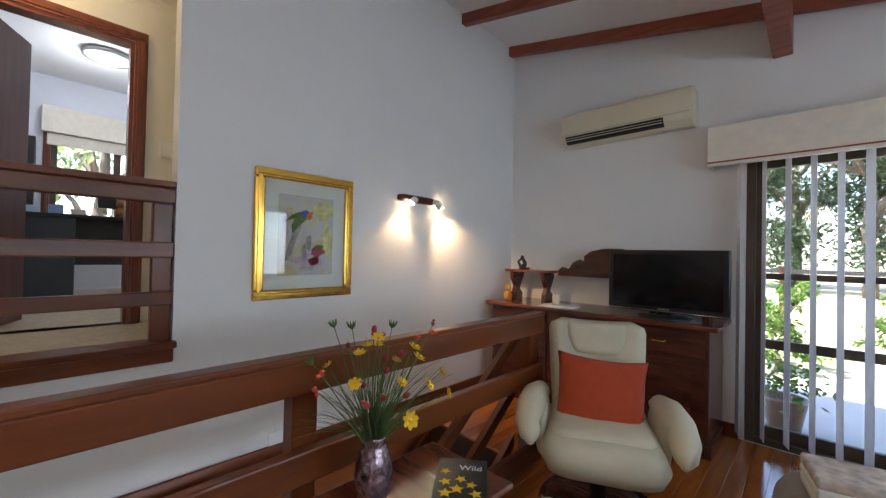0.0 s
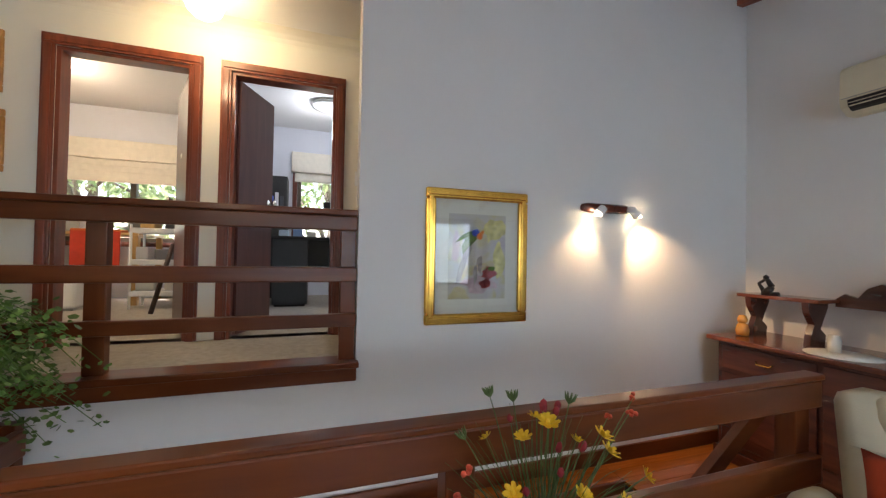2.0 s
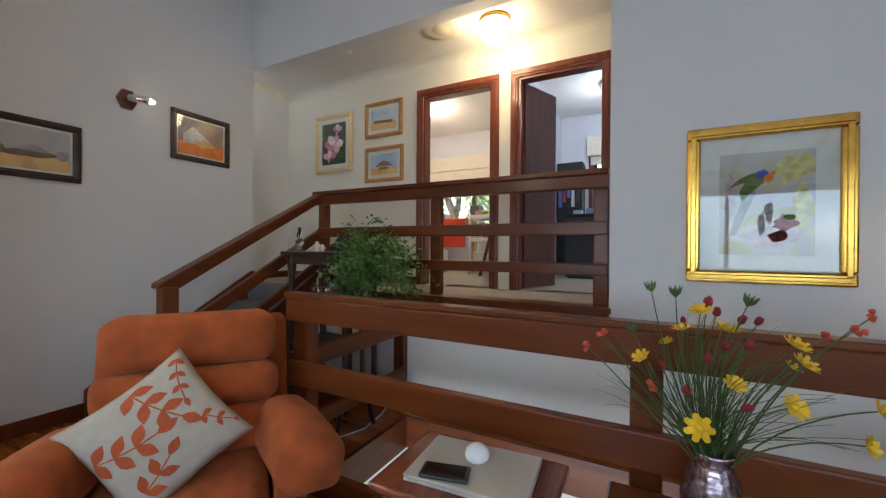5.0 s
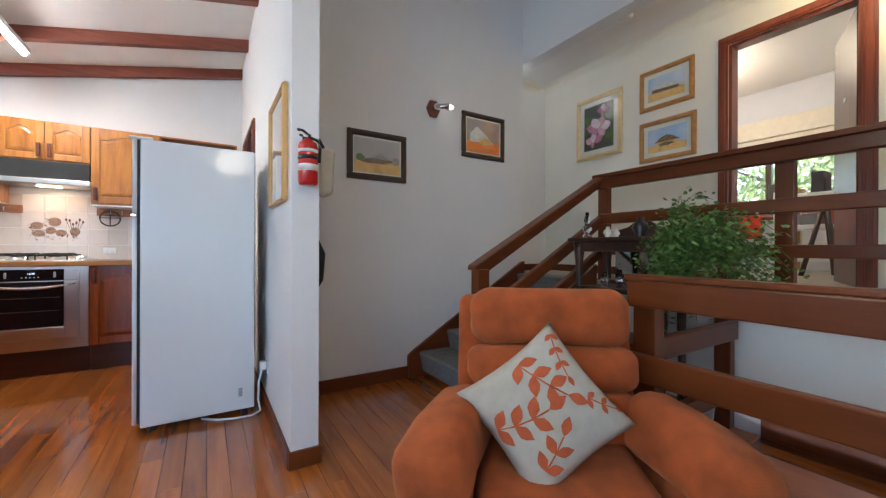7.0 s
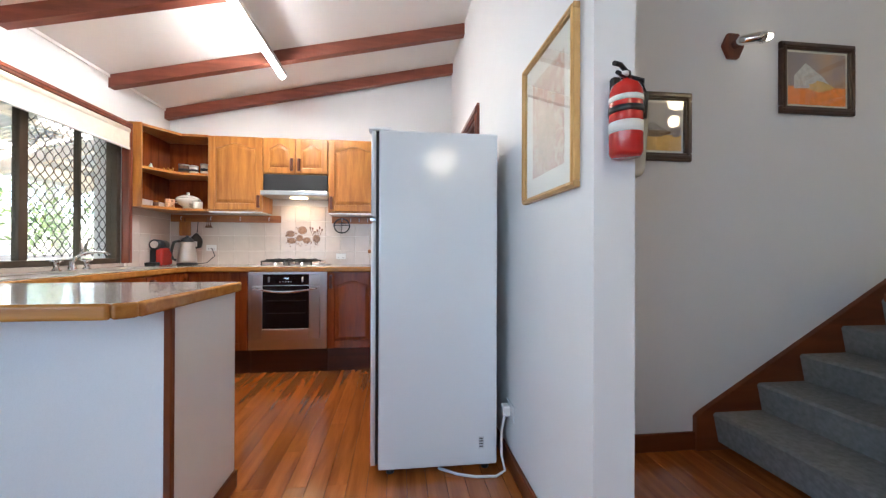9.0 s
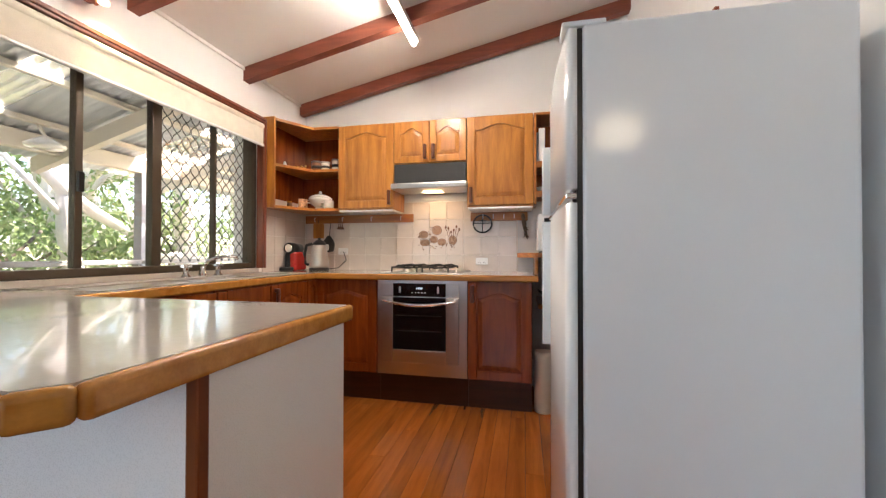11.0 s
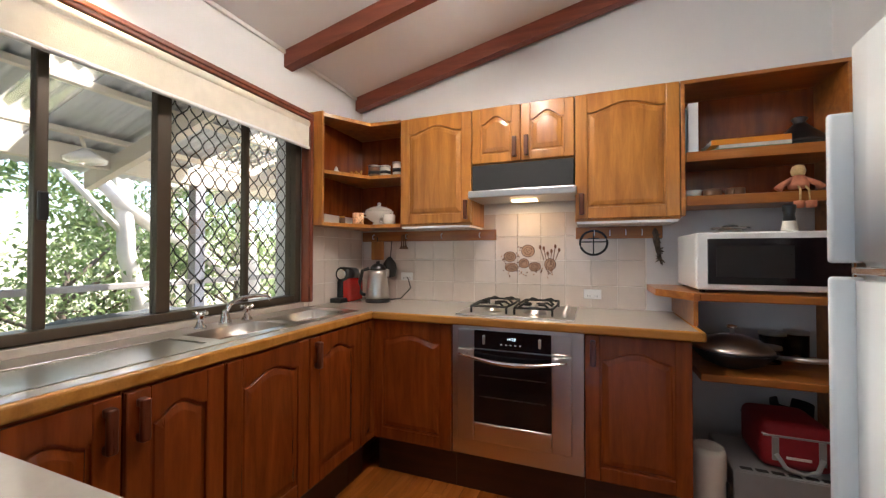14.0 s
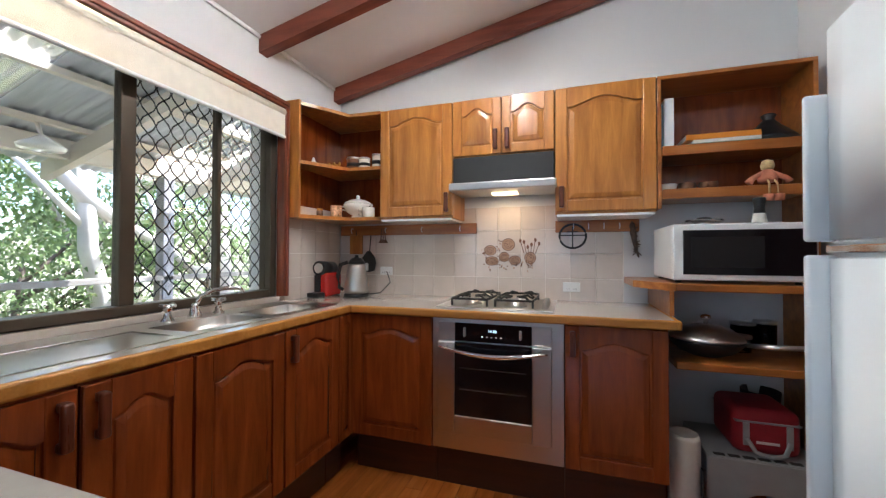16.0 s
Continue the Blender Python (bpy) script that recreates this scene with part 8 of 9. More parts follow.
for q in range(9):
    y = -0.15 + q * 0.15
    h_ = random.uniform(0.04, 0.13)
    c = random.choice(((0.6, 0.6, 0.6), (0.2, 0.3, 0.5), (0.65, 0.6, 0.5), (0.1, 0.1, 0.1), (0.4, 0.5, 0.6)))
    if 0.2 < y < 0.8 and q % 2:
        continue
    t = thing("desk_box", "small box of papers on the study desk", "box", (-4.95, y, HALL + 0.73), group="things on the study desk")
    part("carton", bx(-5.02, -4.88, y - 0.05, y + 0.05, HALL + 0.731, HALL + 0.731 + h_, bevel=0.004), paint("desk_item", c, 0.5), t)
sh = thing("bookcase", "dark tall shelf with clothes hanging beside it", "bookcase", (-5.4, -0.35, HALL))
part("carcass", bx(-5.58, -5.3, -0.48, -0.15, HALL, HALL + 1.5, bevel=0.004), IRON, sh)
for q in range(5):
    part("shelf_item", bx(-5.3, -5.26, -0.45 + q * 0.055, -0.41 + q * 0.055, HALL + 0.9 + 0.06 * (q % 3), HALL + 1.25 + 0.04 * (q % 2), bevel=0.006), paint("hung_cloth", random.choice(((0.1, 0.15, 0.5), (0.5, 0.05, 0.04), (0.6, 0.6, 0.62), (0.05, 0.05, 0.06))), 0.8), sh)
rl = thing("round_light", "round white ceiling light with a metal rim", "ceiling light", (-4.58, 0.3, 2.95), group="round ceiling lights")
part("rim", lat([(0.17, -0.03), (0.18, -0.045), (0.18, -0.002), (0.16, -0.002)], (-4.58, 0.3, 2.95), 30), STEEL, rl)
part("diffuser", lat([(0.001, -0.07), (0.10, -0.065), (0.165, -0.035), (0.165, -0.01), (0.001, -0.01)], (-4.58, 0.3, 2.95), 30), glow("study_glow", (0.9, 0.95, 1.0), 0.15), rl)

lamp("study_light", "POINT", pose(-4.58, 0.3, 2.66), 2.8, (0.86, 0.93, 1.0), soft=0.12)

# craft room: trolley, desk with red cloth, heater, easel
RACK = thing("trolley", "white wire trolley with craft boxes", "trolley", (-4.7, -1.2, HALL))
for x in (-4.85, -4.55):
    for y in (-1.45, -1.0):
        part("upright", tub([(x, y, HALL), (x, y, HALL + 0.80)], 0.012, 8), WHITE, RACK)
for z_ in (0.12, 0.42, 0.72):
    part("tray", bx(-4.86, -4.54, -1.46, -0.99, HALL + z_, HALL + z_ + 0.05, bevel=0.01), WHITE, RACK)
for q, (y, z_, w_, h_, c) in enumerate(((-1.38, 0.47, 0.1, 0.12, (0.6, 0.6, 0.6)), (-1.2, 0.47, 0.16, 0.10, (0.2, 0.2, 0.22)), (-1.06, 0.47, 0.1, 0.16, (0.55, 0.1, 0.06)), (-1.35, 0.17, 0.15, 0.12, (0.55, 0.55, 0.5)), (-1.12, 0.17, 0.14, 0.14, (0.7, 0.68, 0.6)), (-1.34, 0.77, 0.12, 0.06, (0.5, 0.3, 0.1)), (-1.15, 0.77, 0.10, 0.20, (0.05, 0.05, 0.06)), (-1.02, 0.77, 0.05, 0.22, (0.5, 0.03, 0.03)))):
    t = thing("craft_box", "small craft container on the white trolley", "box", (-4.7, y, HALL + z_), group="craft containers")
    part("tub", bx(-4.8, -4.6, y - w_ / 2, y + w_ / 2, HALL + z_ + 0.0005, HALL + z_ + h_, bevel=0.01), paint("tub_plastic", c, 0.5), t)
wd = thing("work_table", "pale work table under the window covered with a red cloth", "table", (-5.2, -1.95, HALL))
part("tabletop", bx(-5.55, -4.85, -2.6, -1.5, HALL + 0.70, HALL + 0.73, bevel=0.005), PINEFRAME, wd)
for x in (-5.5, -4.9):
    for y in (-2.55, -1.55):
        part("leg", bx(x, x + 0.05, y, y + 0.05, HALL, HALL + 0.70), PINEFRAME, wd)
rd = thing("red_cloth", "bright red folded cloth hanging over the work table", "cloth", (-4.84, -1.85, HALL + 0.5))
part("drape", bx(-4.86, -4.838, -2.05, -1.65, HALL + 0.35, HALL + 0.745, bevel=0.01), paint("red_cotton", (0.60, 0.05, 0.02), 0.9, 0.1, 20, 0.6), rd)
part("fold_top", bx(-5.2, -4.838, -2.05, -1.65, HALL + 0.731, HALL + 0.76, bevel=0.01), paint("orange_cotton", (0.65, 0.16, 0.03), 0.9, 0.1, 20, 0.6), rd)
for y, c, h_ in ((-2.3, (0.6, 0.6, 0.6), 0.18), (-2.12, (0.3, 0.32, 0.3), 0.12), (-1.58, (0.1, 0.1, 0.1), 0.22)):
    t = thing("craft_box", "small craft container on the work table", "box", (-5.1, y, HALL + 0.73), group="craft containers")
    part("tub", bx(-5.2, -5.0, y - 0.07, y + 0.07, HALL + 0.731, HALL + 0.73 + h_, bevel=0.012), paint("tub_plastic", c, 0.5), t)
ht = thing("fan_heater", "white round fan heater on the floor", "heater", (-4.6, -2.0, HALL))
part("case", bx(-4.72, -4.52, -2.12, -1.84, HALL + 0.02, HALL + 0.32, bevel=0.03, seg=3), WHITE, ht)
part("grille", lat([(0.001, 0), (0.10, 0), (0.11, 0.008), (0.001, 0.012)], (0, 0, 0), 24), GREYPL, ht).matrix_basis = pose(0.085, 0.02, 0.17, 0, 90, 0)
part("foot", bx(-4.70, -4.54, -2.10, -1.86, HALL, HALL + 0.022), GREYPL, ht)
es = thing("easel", "dark folding easel standing on the craft room floor", "easel", (-4.35, -1.02, HALL))
part("leg", tub([(-4.2, -1.16, HALL), (-4.35, -1.05, HALL + 0.62)], 0.02, 8), DARKFRAME, es)
part("leg", tub([(-4.2, -0.92, HALL), (-4.35, -1.03, HALL + 0.62)], 0.02, 8), DARKFRAME, es)
part("back_leg", tub([(-4.6, -1.04, HALL), (-4.36, -1.04, HALL + 0.6)], 0.016, 8), DARKFRAME, es)

# hall lamp, vent, smoke alarm
hl = thing("hall_lamp", "lit frosted glass dome ceiling lamp", "ceiling light", (-2.63, -0.42, 2.78))
part("base", lat([(0.11, -0.03), (0.115, -0.001), (0.001, -0.001)], (-2.63, -0.42, 2.78), 24), GOLD, hl)
part("dome", lat([(0.001, -0.18), (0.05, -0.172), (0.085, -0.14), (0.105, -0.09), (0.11, -0.03), (0.001, -0.03)], (-2.63, -0.42, 2.78), 24), glow("dome_glow", (1.0, 0.78, 0.42), 4), hl, "glowing frosted dome")
lamp("hall_light", "POINT", pose(-2.58, -0.42, 2.46), 0.95, (1, 0.76, 0.44), soft=0.06)
vt = thing("ceiling_vent", "round cream ceiling air vent", "vent", (-2.54, -0.81, 2.78))
part("ring", lat([(0.10, -0.02), (0.155, -0.016), (0.16, -0.001), (0.09, -0.001)], (-2.54, -0.82, 2.78), 28), CREAM, vt)
part("cone", lat([(0.001, -0.026), (0.07, -0.022), (0.08, -0.010), (0.001, -0.008)], (-2.54, -0.82, 2.78), 28), CREAM, vt)
sm = thing("smoke_alarm", "small white smoke alarm on the hall ceiling", "smoke alarm", (-2.48, -1.73, 2.78))
part("body", lat([(0.001, -0.035), (0.04, -0.033), (0.055, -0.02), (0.058, -0.001), (0.001, -0.001)], (-2.48, -1.73, 2.78), 20), WHITE, sm)
lamp("craft_light", "POINT", pose(-4.4, -2.0, 2.7), 3, (1, 0.80, 0.55), soft=0.08)
cl = thing("round_light", "lit round ceiling light in the craft room", "ceiling light", (-4.4, -2.0, 2.95), group="round ceiling lights")
part("diffuser", lat([(0.001, -0.07), (0.10, -0.06), (0.15, -0.02), (0.15, -0.001), (0.001, -0.001)], (-4.4, -2.0, 2.95), 24), glow("round_glow", (1.0, 0.85, 0.6), 4), cl)

# ---- outside ----
def ground_material():
    m, n, l, b = material("dry_lawn")
    tc, a, c = n.new("ShaderNodeTexCoord"), n.new("ShaderNodeTexNoise"), n.new("ShaderNodeTexNoise")
    a.inputs["Scale"].default_value, a.inputs["Detail"].default_value = 0.7, 6
    c.inputs["Scale"].default_value, c.inputs["Detail"].default_value = 25, 4
    for q in (a, c):
        l.new(tc.outputs["Object"], q.inputs["Vector"])
    r = ramp(n, ((0.35, (0.17, 0.20, 0.08)), (0.5, (0.40, 0.36, 0.24)), (0.65, (0.52, 0.46, 0.36))))
    l.new(a.outputs["Fac"], r.inputs[0])
    mx = n.new("ShaderNodeMixRGB")
    mx.blend_type, mx.inputs[0].default_value = "MULTIPLY", 0.5
    l.new(r.outputs[0], mx.inputs[1])
    l.new(c.outputs["Fac"], mx.inputs[2])
    l.new(mx.outputs[0], b.inputs["Base Color"])
    b.inputs["Roughness"].default_value = 0.95
    return m


bm = bmesh.new()
ox0, ox1, oy0, oy1, far = -5.75, 2.76, -4.76, 3.47, 400
gz = -0.22
quads = ((-far, far, oy1, far), (-far, far, -far, oy0), (-far, ox0, oy0, oy1), (ox1, far, oy0, oy1))
for x0, x1, y0, y1 in quads:
    bm.faces.new([bm.verts.new(p) for p in ((x0, y0, gz), (x1, y0, gz), (x1, y1, gz), (x0, y1, gz))])
tagged(part("ground", bm, ground_material()), "dry sunlit garden ground", "ground", kind="structure")
CONC = paint("concrete", (0.40, 0.39, 0.37), 0.85, 0.1, 3, 0.4, fine=60)
tagged(part("pavement", bx(-3, 4.5, 3.47, 5.6, -0.3, -0.08, bevel=0.01), CONC), "concrete patio slab outside the sliding door", "patio", kind="structure")
DECKT = paint("weathered_timber", (0.34, 0.31, 0.28), 0.8, 0.15, 8, 0.4)
PALEP = paint("pale_exterior_paint", (0.62, 0.56, 0.47), 0.6, 0.05, 5, 0.1)
tagged(part("pavement_deck", bx(2.76, 4.7, -8.0, 2.9, -0.2, -0.06), DECKT), "weathered verandah deck", "deck", kind="structure")

ver = thing("verandah_roof", "corrugated verandah roof on pale timber rafters", "verandah roof", (3.7, -3.5, 2.0))


def vz(x):
    return 2.42 - 0.28 * (x - 2.76)


part("edge_beam", bx(4.50, 4.58, -9.0, -0.5, 1.83, 1.97, bevel=0.005), PALEP, ver)
for y in (-7.6, -6.4, -5.2, -4.05, -2.95, -1.85, -0.8):
    bm = bmesh.new()
    prism(bm, [(2.77, vz(2.77) - 0.13), (4.85, vz(4.85) - 0.13), (4.85, vz(4.85)), (2.77, vz(2.77))], "y", y - 0.03, y + 0.03)
    part("rafter", bm, PALEP, ver)
for x in (3.2, 3.75, 4.3):
    part("batten", bx(x - 0.025, x + 0.025, -9.0, -0.5, vz(x) + 0.002, vz(x) + 0.04), PALEP, ver)
TINM = paint("corrugated_steel", (0.50, 0.52, 0.54), 0.4, 0.08, 6, 0.05, metal=0.6)
CLEARP = glass("clear_polycarbonate", (0.95, 0.97, 1.0), 0.25)
for i, (ya, yb) in enumerate(((-9.0, -5.35), (-5.35, -4.65), (-4.65, -3.55), (-3.55, -3.3), (-3.3, -0.5))):
    bm = bmesh.new()
    k_ = max(int((yb - ya) / 0.019), 4)
    rows_ = []
    for q in range(k_ + 1):
        y = ya + (yb - ya) * q / k_
        w = 0.009 * math.sin(2 * math.pi * y / 0.076)
        rows_.append([bm.verts.new((x, y, vz(x) + 0.052 + w)) for x in (2.77, 4.95)])
    for a, b in zip(rows_, rows_[1:]):
        bm.faces.new((a[0], a[1], b[1], b[0])).smooth = True
    o = part("roof_sheet", bm, CLEARP if i in (1, 3) else TINM, ver)
    if i in (1, 3):
        o.visible_shadow = False
for y in (-7.0, -4.75, -2.2):
    part("post", bx(4.49, 4.59, y - 0.05, y + 0.05, -0.06, 1.83, bevel=0.006), paint("grey_post", (0.30, 0.29, 0.31), 0.7), ver)
fx = thing("flood_light", "round exterior lamp fixed under the verandah beam", "exterior light", (4.0, -3.6, 1.9))
part("dish", lat([(0.001, 0), (0.11, 0.0), (0.12, 0.02), (0.06, 0.06), (0.02, 0.09)], (4.2, -3.72, 1.80), 20), PORCELAIN, fx)
part("arm", tub([(4.2, -3.72, 1.88), (4.3, -3.74, vz(4.3))], 0.012, 8), PALEP, fx)
rlg = thing("deck_railing", "dark weathered timber railing along the verandah", "railing", (4.55, -4, 0))
part("top_rail", bx(4.49, 4.60, -8.0, 2.9, 0.90, 0.945, bevel=0.006), DECKT, rlg)
part("bottom_rail", bx(4.52, 4.57, -8.0, 2.9, 0.10, 0.15, bevel=0.005), DECKT, rlg)
for i in range(8):
    y = -7.6 + i * 1.42
    part("post", bx(4.50, 4.58, y, y + 0.08, -0.06, 0.90), DECKT, rlg)
bbq = thing("covered_barbecue", "dark covered barbecue on the verandah", "barbecue", (3.9, -3.9, 0))
pad(0.7, 1.1, 0.80, pose(4.0, -3.9, -0.06), paint("dark_cover", (0.04, 0.045, 0.05), 0.6, 0.1, 10, 0.4), "cover", bbq, 1.0)

BARK = paint("gum_bark", (0.66, 0.60, 0.53), 0.85, 0.25, 5, 0.6, fine=40)
DBARK = paint("dark_bark", (0.13, 0.10, 0.075), 0.9, 0.3, 8, 0.8, fine=40)


def leaf_material(name, a_, b_):
    m, n, l, b = material(name)
    g = n.new("ShaderNodeNewGeometry")
    r = ramp(n, ((0.0, a_), (1.0, b_)))
    l.new(g.outputs["Random Per Island"], r.inputs[0])
    l.new(r.outputs[0], b.inputs["Base Color"])
    b.inputs["Roughness"].default_value = 0.55
    b.inputs["Transmission Weight"].default_value = 0.0
    tr, mx = n.new("ShaderNodeBsdfTranslucent"), n.new("ShaderNodeMixShader")
    l.new(r.outputs[0], tr.inputs[0])
    mx.inputs[0].default_value = 0.5
    l.new(b.outputs[0], mx.inputs[1])
    l.new(tr.outputs[0], mx.inputs[2])
    l.new(mx.outputs[0], n["Material Output"].inputs[0])
    return m


LEAF1 = leaf_material("gum_leaf", (0.14, 0.22, 0.075), (0.34, 0.41, 0.20))
LEAF3 = leaf_material("forest_leaf", (0.02, 0.045, 0.018), (0.06, 0.10, 0.045))
LEAF2 = leaf_material("shrub_leaf", (0.045, 0.11, 0.015), (0.15, 0.25, 0.04))


def tree(x, y, h, spread, seed, leafmat, barkmat, leaves=2600, size=0.09, low=0.25, lean=(0, 0), z=gz):
    """A trunk with forking limbs and a ragged crown of leaf clumps."""
    r = random.Random(seed)
    t = thing("tree", "garden tree with pale trunk and loose green foliage" if barkmat is BARK else "bushy dark green garden tree", "tree", (x, y, z), group="garden trees")
    bm = bmesh.new()
    base = Vector((x, y, z - 0.05))
    ends = []
    top = Vector((x + lean[0], y + lean[1], z + h * 0.62))
    pts = [base.lerp(top, u) + Vector((r.gauss(0, 0.06), r.gauss(0, 0.06), 0)) * (1 if 0 < u < 1 else 0) for u in (0, 0.25, 0.5, 0.75, 1)]
    tr_ = 0.028 * h
    tube(bm, pts, [tr_, tr_ * 0.85, tr_ * 0.7, tr_ * 0.55, tr_ * 0.4], 10)
    for i in range(9):
        u = r.uniform(0.3, 1.0)
        a = r.uniform(0, 6.283)
        s = base.lerp(top, u)
        e = s + Vector((math.cos(a) * spread * r.uniform(0.4, 0.9), math.sin(a) * spread * r.uniform(0.4, 0.9), h * r.uniform(0.08, 0.36)))
        m_ = s.lerp(e, 0.5) + Vector((r.gauss(0, 0.12), r.gauss(0, 0.12), r.uniform(-0.1, 0.2)))
        tube(bm, [s, m_, e], [tr_ * 0.45, tr_ * 0.28, tr_ * 0.1], 7)
        ends += [e, m_.lerp(e, 0.5)]
    part("trunk", bm, barkmat, t)
    cen = ends + [top + Vector((r.gauss(0, spread * 0.5), r.gauss(0, spread * 0.5), r.uniform(-h * (0.62 - low), h * 0.3))) for _ in range(16)]
    vs, fs = [], []
    for i in range(leaves):
        c = r.choice(cen)
        p = c + Vector((r.gauss(0, 0.30), r.gauss(0, 0.30), r.gauss(0, 0.24))) * (spread * 0.42)
        s = size * r.uniform(0.6, 1.3)
        q = Euler((r.uniform(-1.2, 1.2), r.uniform(-1.2, 1.2), r.uniform(0, 6.28))).to_matrix()
        k0 = len(vs)
        vs += [tuple(p + q @ Vector(w)) for w in ((-s, 0, 0), (-s * 0.2, -s * 0.4, 0.01), (s, 0, -0.02), (-s * 0.2, s * 0.4, 0.01))]
        fs.append((k0, k0 + 1, k0 + 2, k0 + 3))
    me = bpy.data.meshes.new("crown")
    me.from_pydata(vs, [], fs)
    me.materials.append(leafmat)
    o = new("crown", me)
    o.parent = t
    o.matrix_parent_inverse = t.matrix_world.inverted()
    return t


for i, (x, y, h, s) in enumerate(((7.2, -3.2, 5.5, 2.0), (6.6, -5.6, 5.0, 1.9), (8.5, -7.2, 6.5, 2.4), (9.5, -1.2, 6.0, 2.4), (7.0, 0.6, 5.0, 2.0), (8.0, -10.5, 6.5, 2.5), (11.5, -4.8, 8.0, 3.2), (6.5, 3.2, 5.0, 2.0), (12.0, 1.5, 8.0, 3.0))):
    tree(x, y, h, s, 100 + i, LEAF1, BARK, 6500, 0.062, 0.12, (0.5 - 0.25 * i % 0.9, 0.4))
for i, (x, y, h, s) in enumerate(((5.9, -4.4, 2.0, 1.0), (6.2, -2.4, 1.9, 1.0), (6.4, -6.8, 2.2, 1.1), (5.9, -0.6, 1.8, 0.9), (6.6, -9.0, 2.2, 1.2), (6.0, 1.4, 1.8, 1.0))):
    tree(x, y, h, s, 140 + i, LEAF1, DBARK, 2400, 0.036, 0.05)
for i, (x, y, h, s) in enumerate(((-3.0, 25.0, 10.0, 3.6), (1.6, 23.0, 9.0, 3.6), (5.5, 25.0, 10.0, 3.8), (-8.5, 26.0, 11.0, 4.0), (3.6, 29.0, 12.0, 4.4), (9.5, 22.0, 9.0, 3.6), (-0.8, 29.0, 12.0, 4.2))):
    tree(x, y, h, s, 170 + i, LEAF3, DBARK, 6500, 0.15, 0.06)
for i, (x, y, h, s) in enumerate(((-0.35, 6.6, 1.3, 0.4), (1.1, 8.6, 1.1, 0.5), (2.4, 9.0, 1.2, 0.6))):
    tree(x, y, h, s, 190 + i, LEAF2, DBARK, 900, 0.05, 0.1)
for i, (x, y, h, s) in enumerate(((-9.5, -2.0, 5.5, 2.2), (-9.0, 0.6, 5.5, 2.2), (-10.5, -4.5, 6.0, 2.4), (-10.5, 3.0, 6.0, 2.4))):
    tree(x, y, h, s, 200 + i, LEAF1, DBARK, 2200, 0.11, 0.1)
GUM = paint("white_gum_bark", (0.74, 0.68, 0.62), 0.8, 0.2, 4, 0.4, fine=40)
gt = thing("gum_tree", "smooth white trunked gum tree leaning with forked limbs", "tree", (5.33, -4.9, gz), group="garden trees")
part("trunk", tub([(5.33, -4.86, gz), (5.3, -4.70, 0.67), (5.3, -4.58, 1.2), (5.3, -4.57, 1.5), (5.45, -4.62, 2.3), (5.7, -4.8, 3.6), (5.9, -5.2, 5.0)], [0.10, 0.085, 0.075, 0.07, 0.065, 0.05, 0.02], 12), GUM, gt)
part("limb", tub([(5.3, -4.575, 1.36), (5.3, -4.40, 1.55), (5.3, -4.07, 1.93), (5.35, -3.7, 2.5), (5.4, -3.5, 3.2)], [0.035, 0.03, 0.026, 0.02, 0.008], 9), GUM, gt)
part("limb", tub([(5.32, -5.6, 1.05), (5.3, -5.15, 1.30), (5.3, -4.82, 1.47), (5.3, -4.55, 1.66), (5.3, -4.32, 1.92), (5.4, -3.95, 2.6), (5.5, -3.8, 3.6)], [0.03, 0.05, 0.065, 0.065, 0.06, 0.045, 0.015], 10), GUM, gt)
gt = thing("gum_tree", "straight thick white trunked gum tree", "tree", (5.3, -6.05, gz), group="garden trees")
part("trunk", tub([(5.3, -6.1, gz), (5.3, -6.04, 0.67), (5.32, -5.98, 1.5), (5.3, -5.95, 2.3), (5.4, -5.9, 4.0), (5.5, -6.1, 6.0)], [0.16, 0.135, 0.12, 0.11, 0.09, 0.03], 14), GUM, gt)
part("limb", tub([(5.3, -6.0, 1.0), (5.25, -5.6, 0.95), (5.25, -5.3, 1.2), (5.3, -5.1, 1.8)], [0.06, 0.05, 0.04, 0.02], 9), GUM, gt)
pp = thing("potted_plant", "potted shrub on the patio outside the sliding door", "potted plant", (-0.2, 3.95, -0.08))
part("pot", lat([(0.001, 0), (0.10, 0), (0.14, 0.22), (0.15, 0.25), (0.135, 0.25), (0.12, 0.2), (0.001, 0.2)], (-0.16, 3.95, -0.08), 22), TERRA, pp)
random.seed(77)
bm = bmesh.new()
for i in range(260):
    c = Vector((-0.16 + random.gauss(0, 0.10), 3.95 + random.gauss(0, 0.10), 0.30 + random.gauss(0, 0.08)))
    s = random.uniform(0.02, 0.04)
    q = Euler((random.uniform(-1, 1), random.uniform(-1, 1), random.uniform(0, 6.28))).to_matrix()
    bm.faces.new([bm.verts.new(c + q @ Vector(w)) for w in ((-s, 0, 0), (0, -s * 0.5, 0), (s, 0, 0), (0, s * 0.5, 0))])
part("foliage", bm, LEAF2, pp)
fe = thing("garden_fence", "low dark garden fence beyond the patio", "fence", (1.0, 10.0, -0.2))
for i in range(9):
    part("post", bx(-5 + i * 1.5, -4.92 + i * 1.5, 10.0, 10.08, gz, 1.12), DARKFRAME, fe)
part("rail", bx(-5.0, 7.1, 10.02, 10.06, 0.98, 1.06), IRON, fe)

# ---- pieces: splashback tiles and floor boards ----
cache = {}


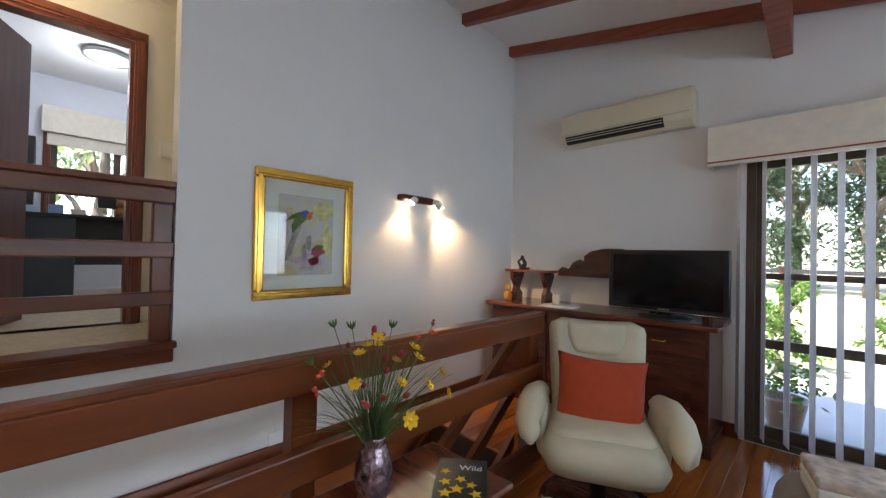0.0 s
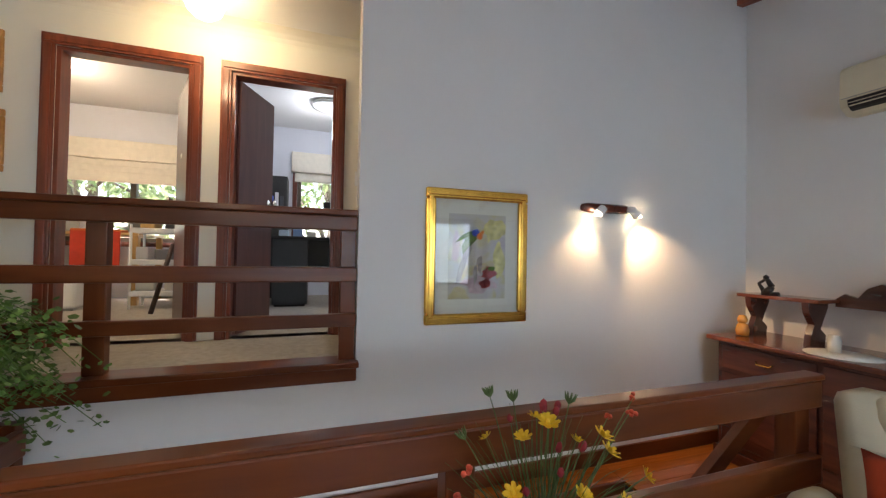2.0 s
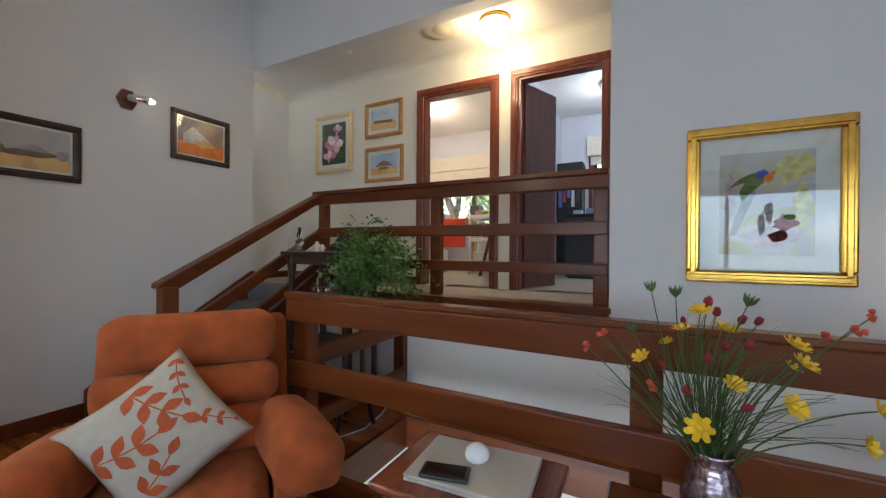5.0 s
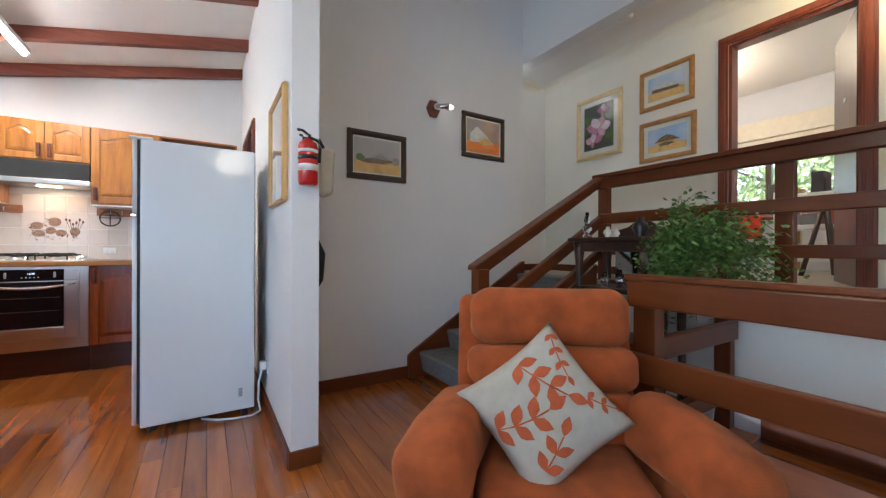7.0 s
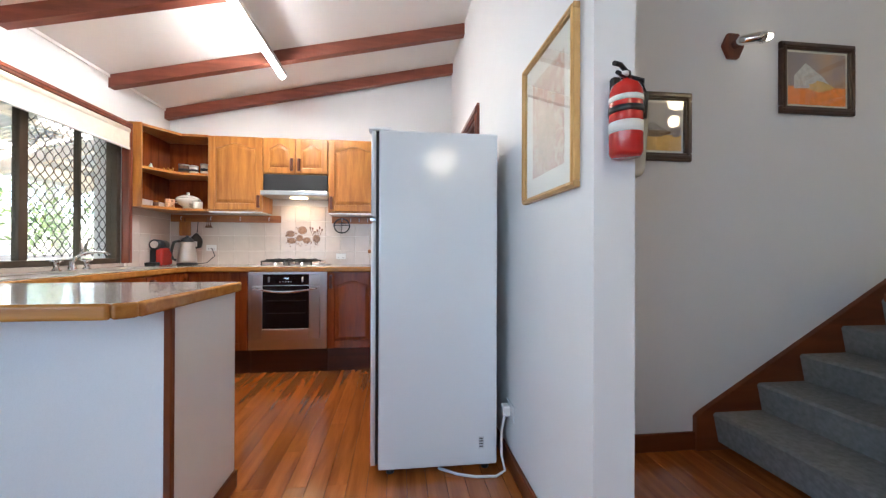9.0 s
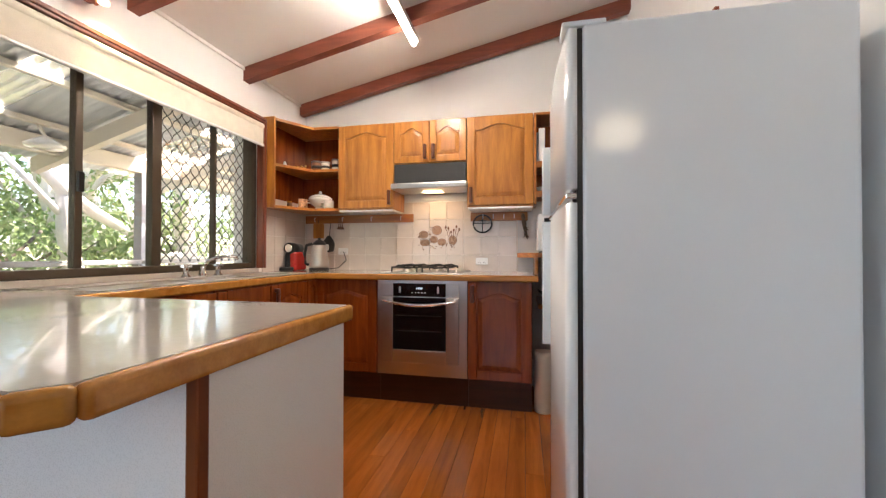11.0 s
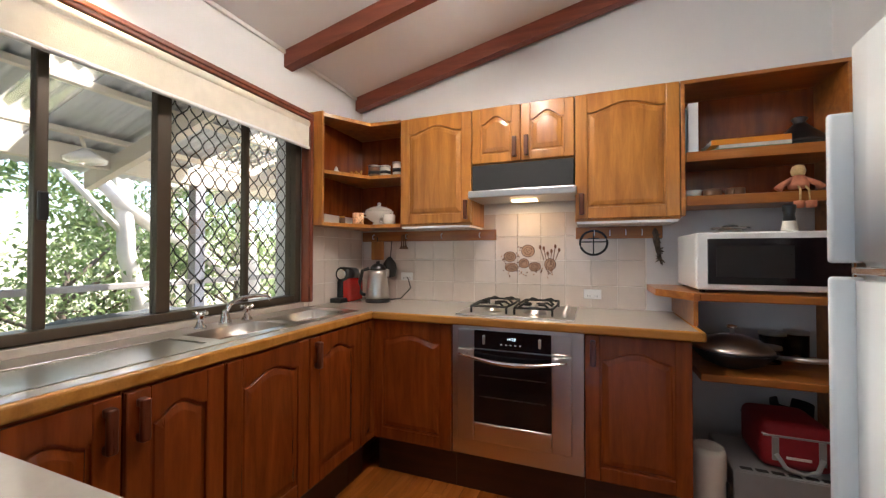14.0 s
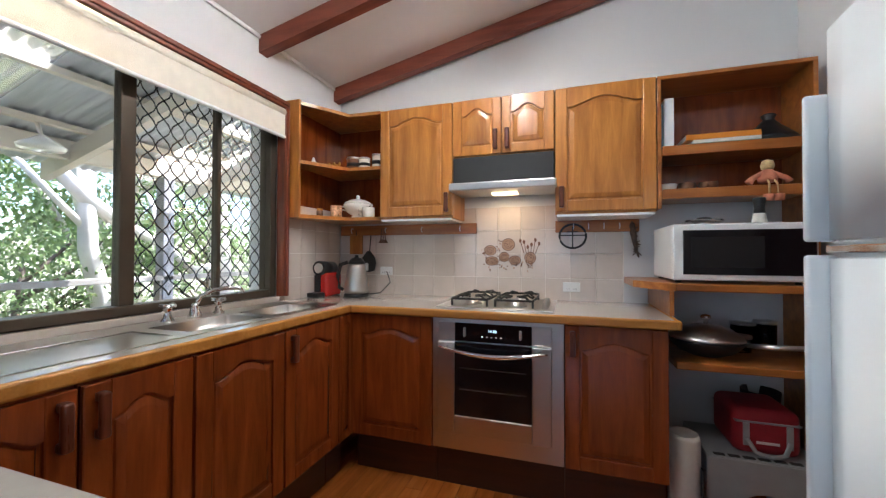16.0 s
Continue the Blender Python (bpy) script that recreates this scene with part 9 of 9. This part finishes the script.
def piece(name, key, make, mat, at, parent):
    """One piece that shares its mesh with all alike ones."""
    if key not in cache:
        me = bpy.data.meshes.new(name)
        bm = make()
        bm.to_mesh(me)
        bm.free()
        me.materials.append(mat)
        cache[key] = me
    o = new(name, cache[key])
    o.parent = parent
    o.matrix_parent_inverse = parent.matrix_world.inverted()
    o.matrix_basis = Matrix.Translation(at)
    return o


TWD, THT = 0.139, 0.143
back_, side_ = bpy.data.objects["splashback"], bpy.data.objects["splashback_side"]
for i in range(17):
    for j in range(4):
        x, z = 0.741 + i * TWD, TOP - 0.017 + j * THT
        if x + TWD > XE - 0.006:
            continue
        piece("tile", ("b", TWD), lambda: bx(0.0016, TWD - 0.0016, 0, 0.006, 0.0016, THT - 0.0016, bevel=0.0012, seg=1), TILE, (x, YK + 0.0055, z), back_)
for i in range(4):
    for j in range(4):
        y, z = YK + 0.013 + i * TWD, TOP - 0.017 + j * THT
        piece("tile", ("s", TWD), lambda: bx(-0.006, 0, 0.0016, TWD - 0.0016, 0.0016, THT - 0.0016, bevel=0.0012, seg=1), TILE, (XE - 0.0055, y, z), side_)

rnd = random.Random(9)


def boards(parent, x0, x1, y0, y1):
    """Tongue and groove boards along y, staggered."""
    bw = 0.0855
    n_ = max(1, round((x1 - x0) / bw))
    bw = (x1 - x0) / n_
    for i in range(n_):
        y = y0
        first = True
        while y < y1 - 0.001:
            ln = rnd.choice((1.5, 1.8, 2.1, 2.4)) if not first else rnd.choice((0.6, 0.9, 1.2, 1.5, 1.8, 2.1))
            first = False
            ln = min(ln, y1 - y)
            if y1 - y - ln < 0.3:
                ln = y1 - y
            ln = round(ln, 3)
            piece("floor_board", (round(bw, 4), ln), lambda: bx(0.0005, bw - 0.0005, 0.0005, ln - 0.0005, -0.018, 0, bevel=0.0011, seg=1), FLOORM, (x0 + i * bw, y, 0), parent)
            y += ln


boards(FLOOR, RAIL - 0.06, XE, YK, YN)
boards(LANDING, XW, RAIL - 0.06, 1.95, YN)
boards(NOOK, XW, RAIL - 0.06, YP, -0.78)
boards(LEDGE, XW, -2.04, -0.78, 1.95)
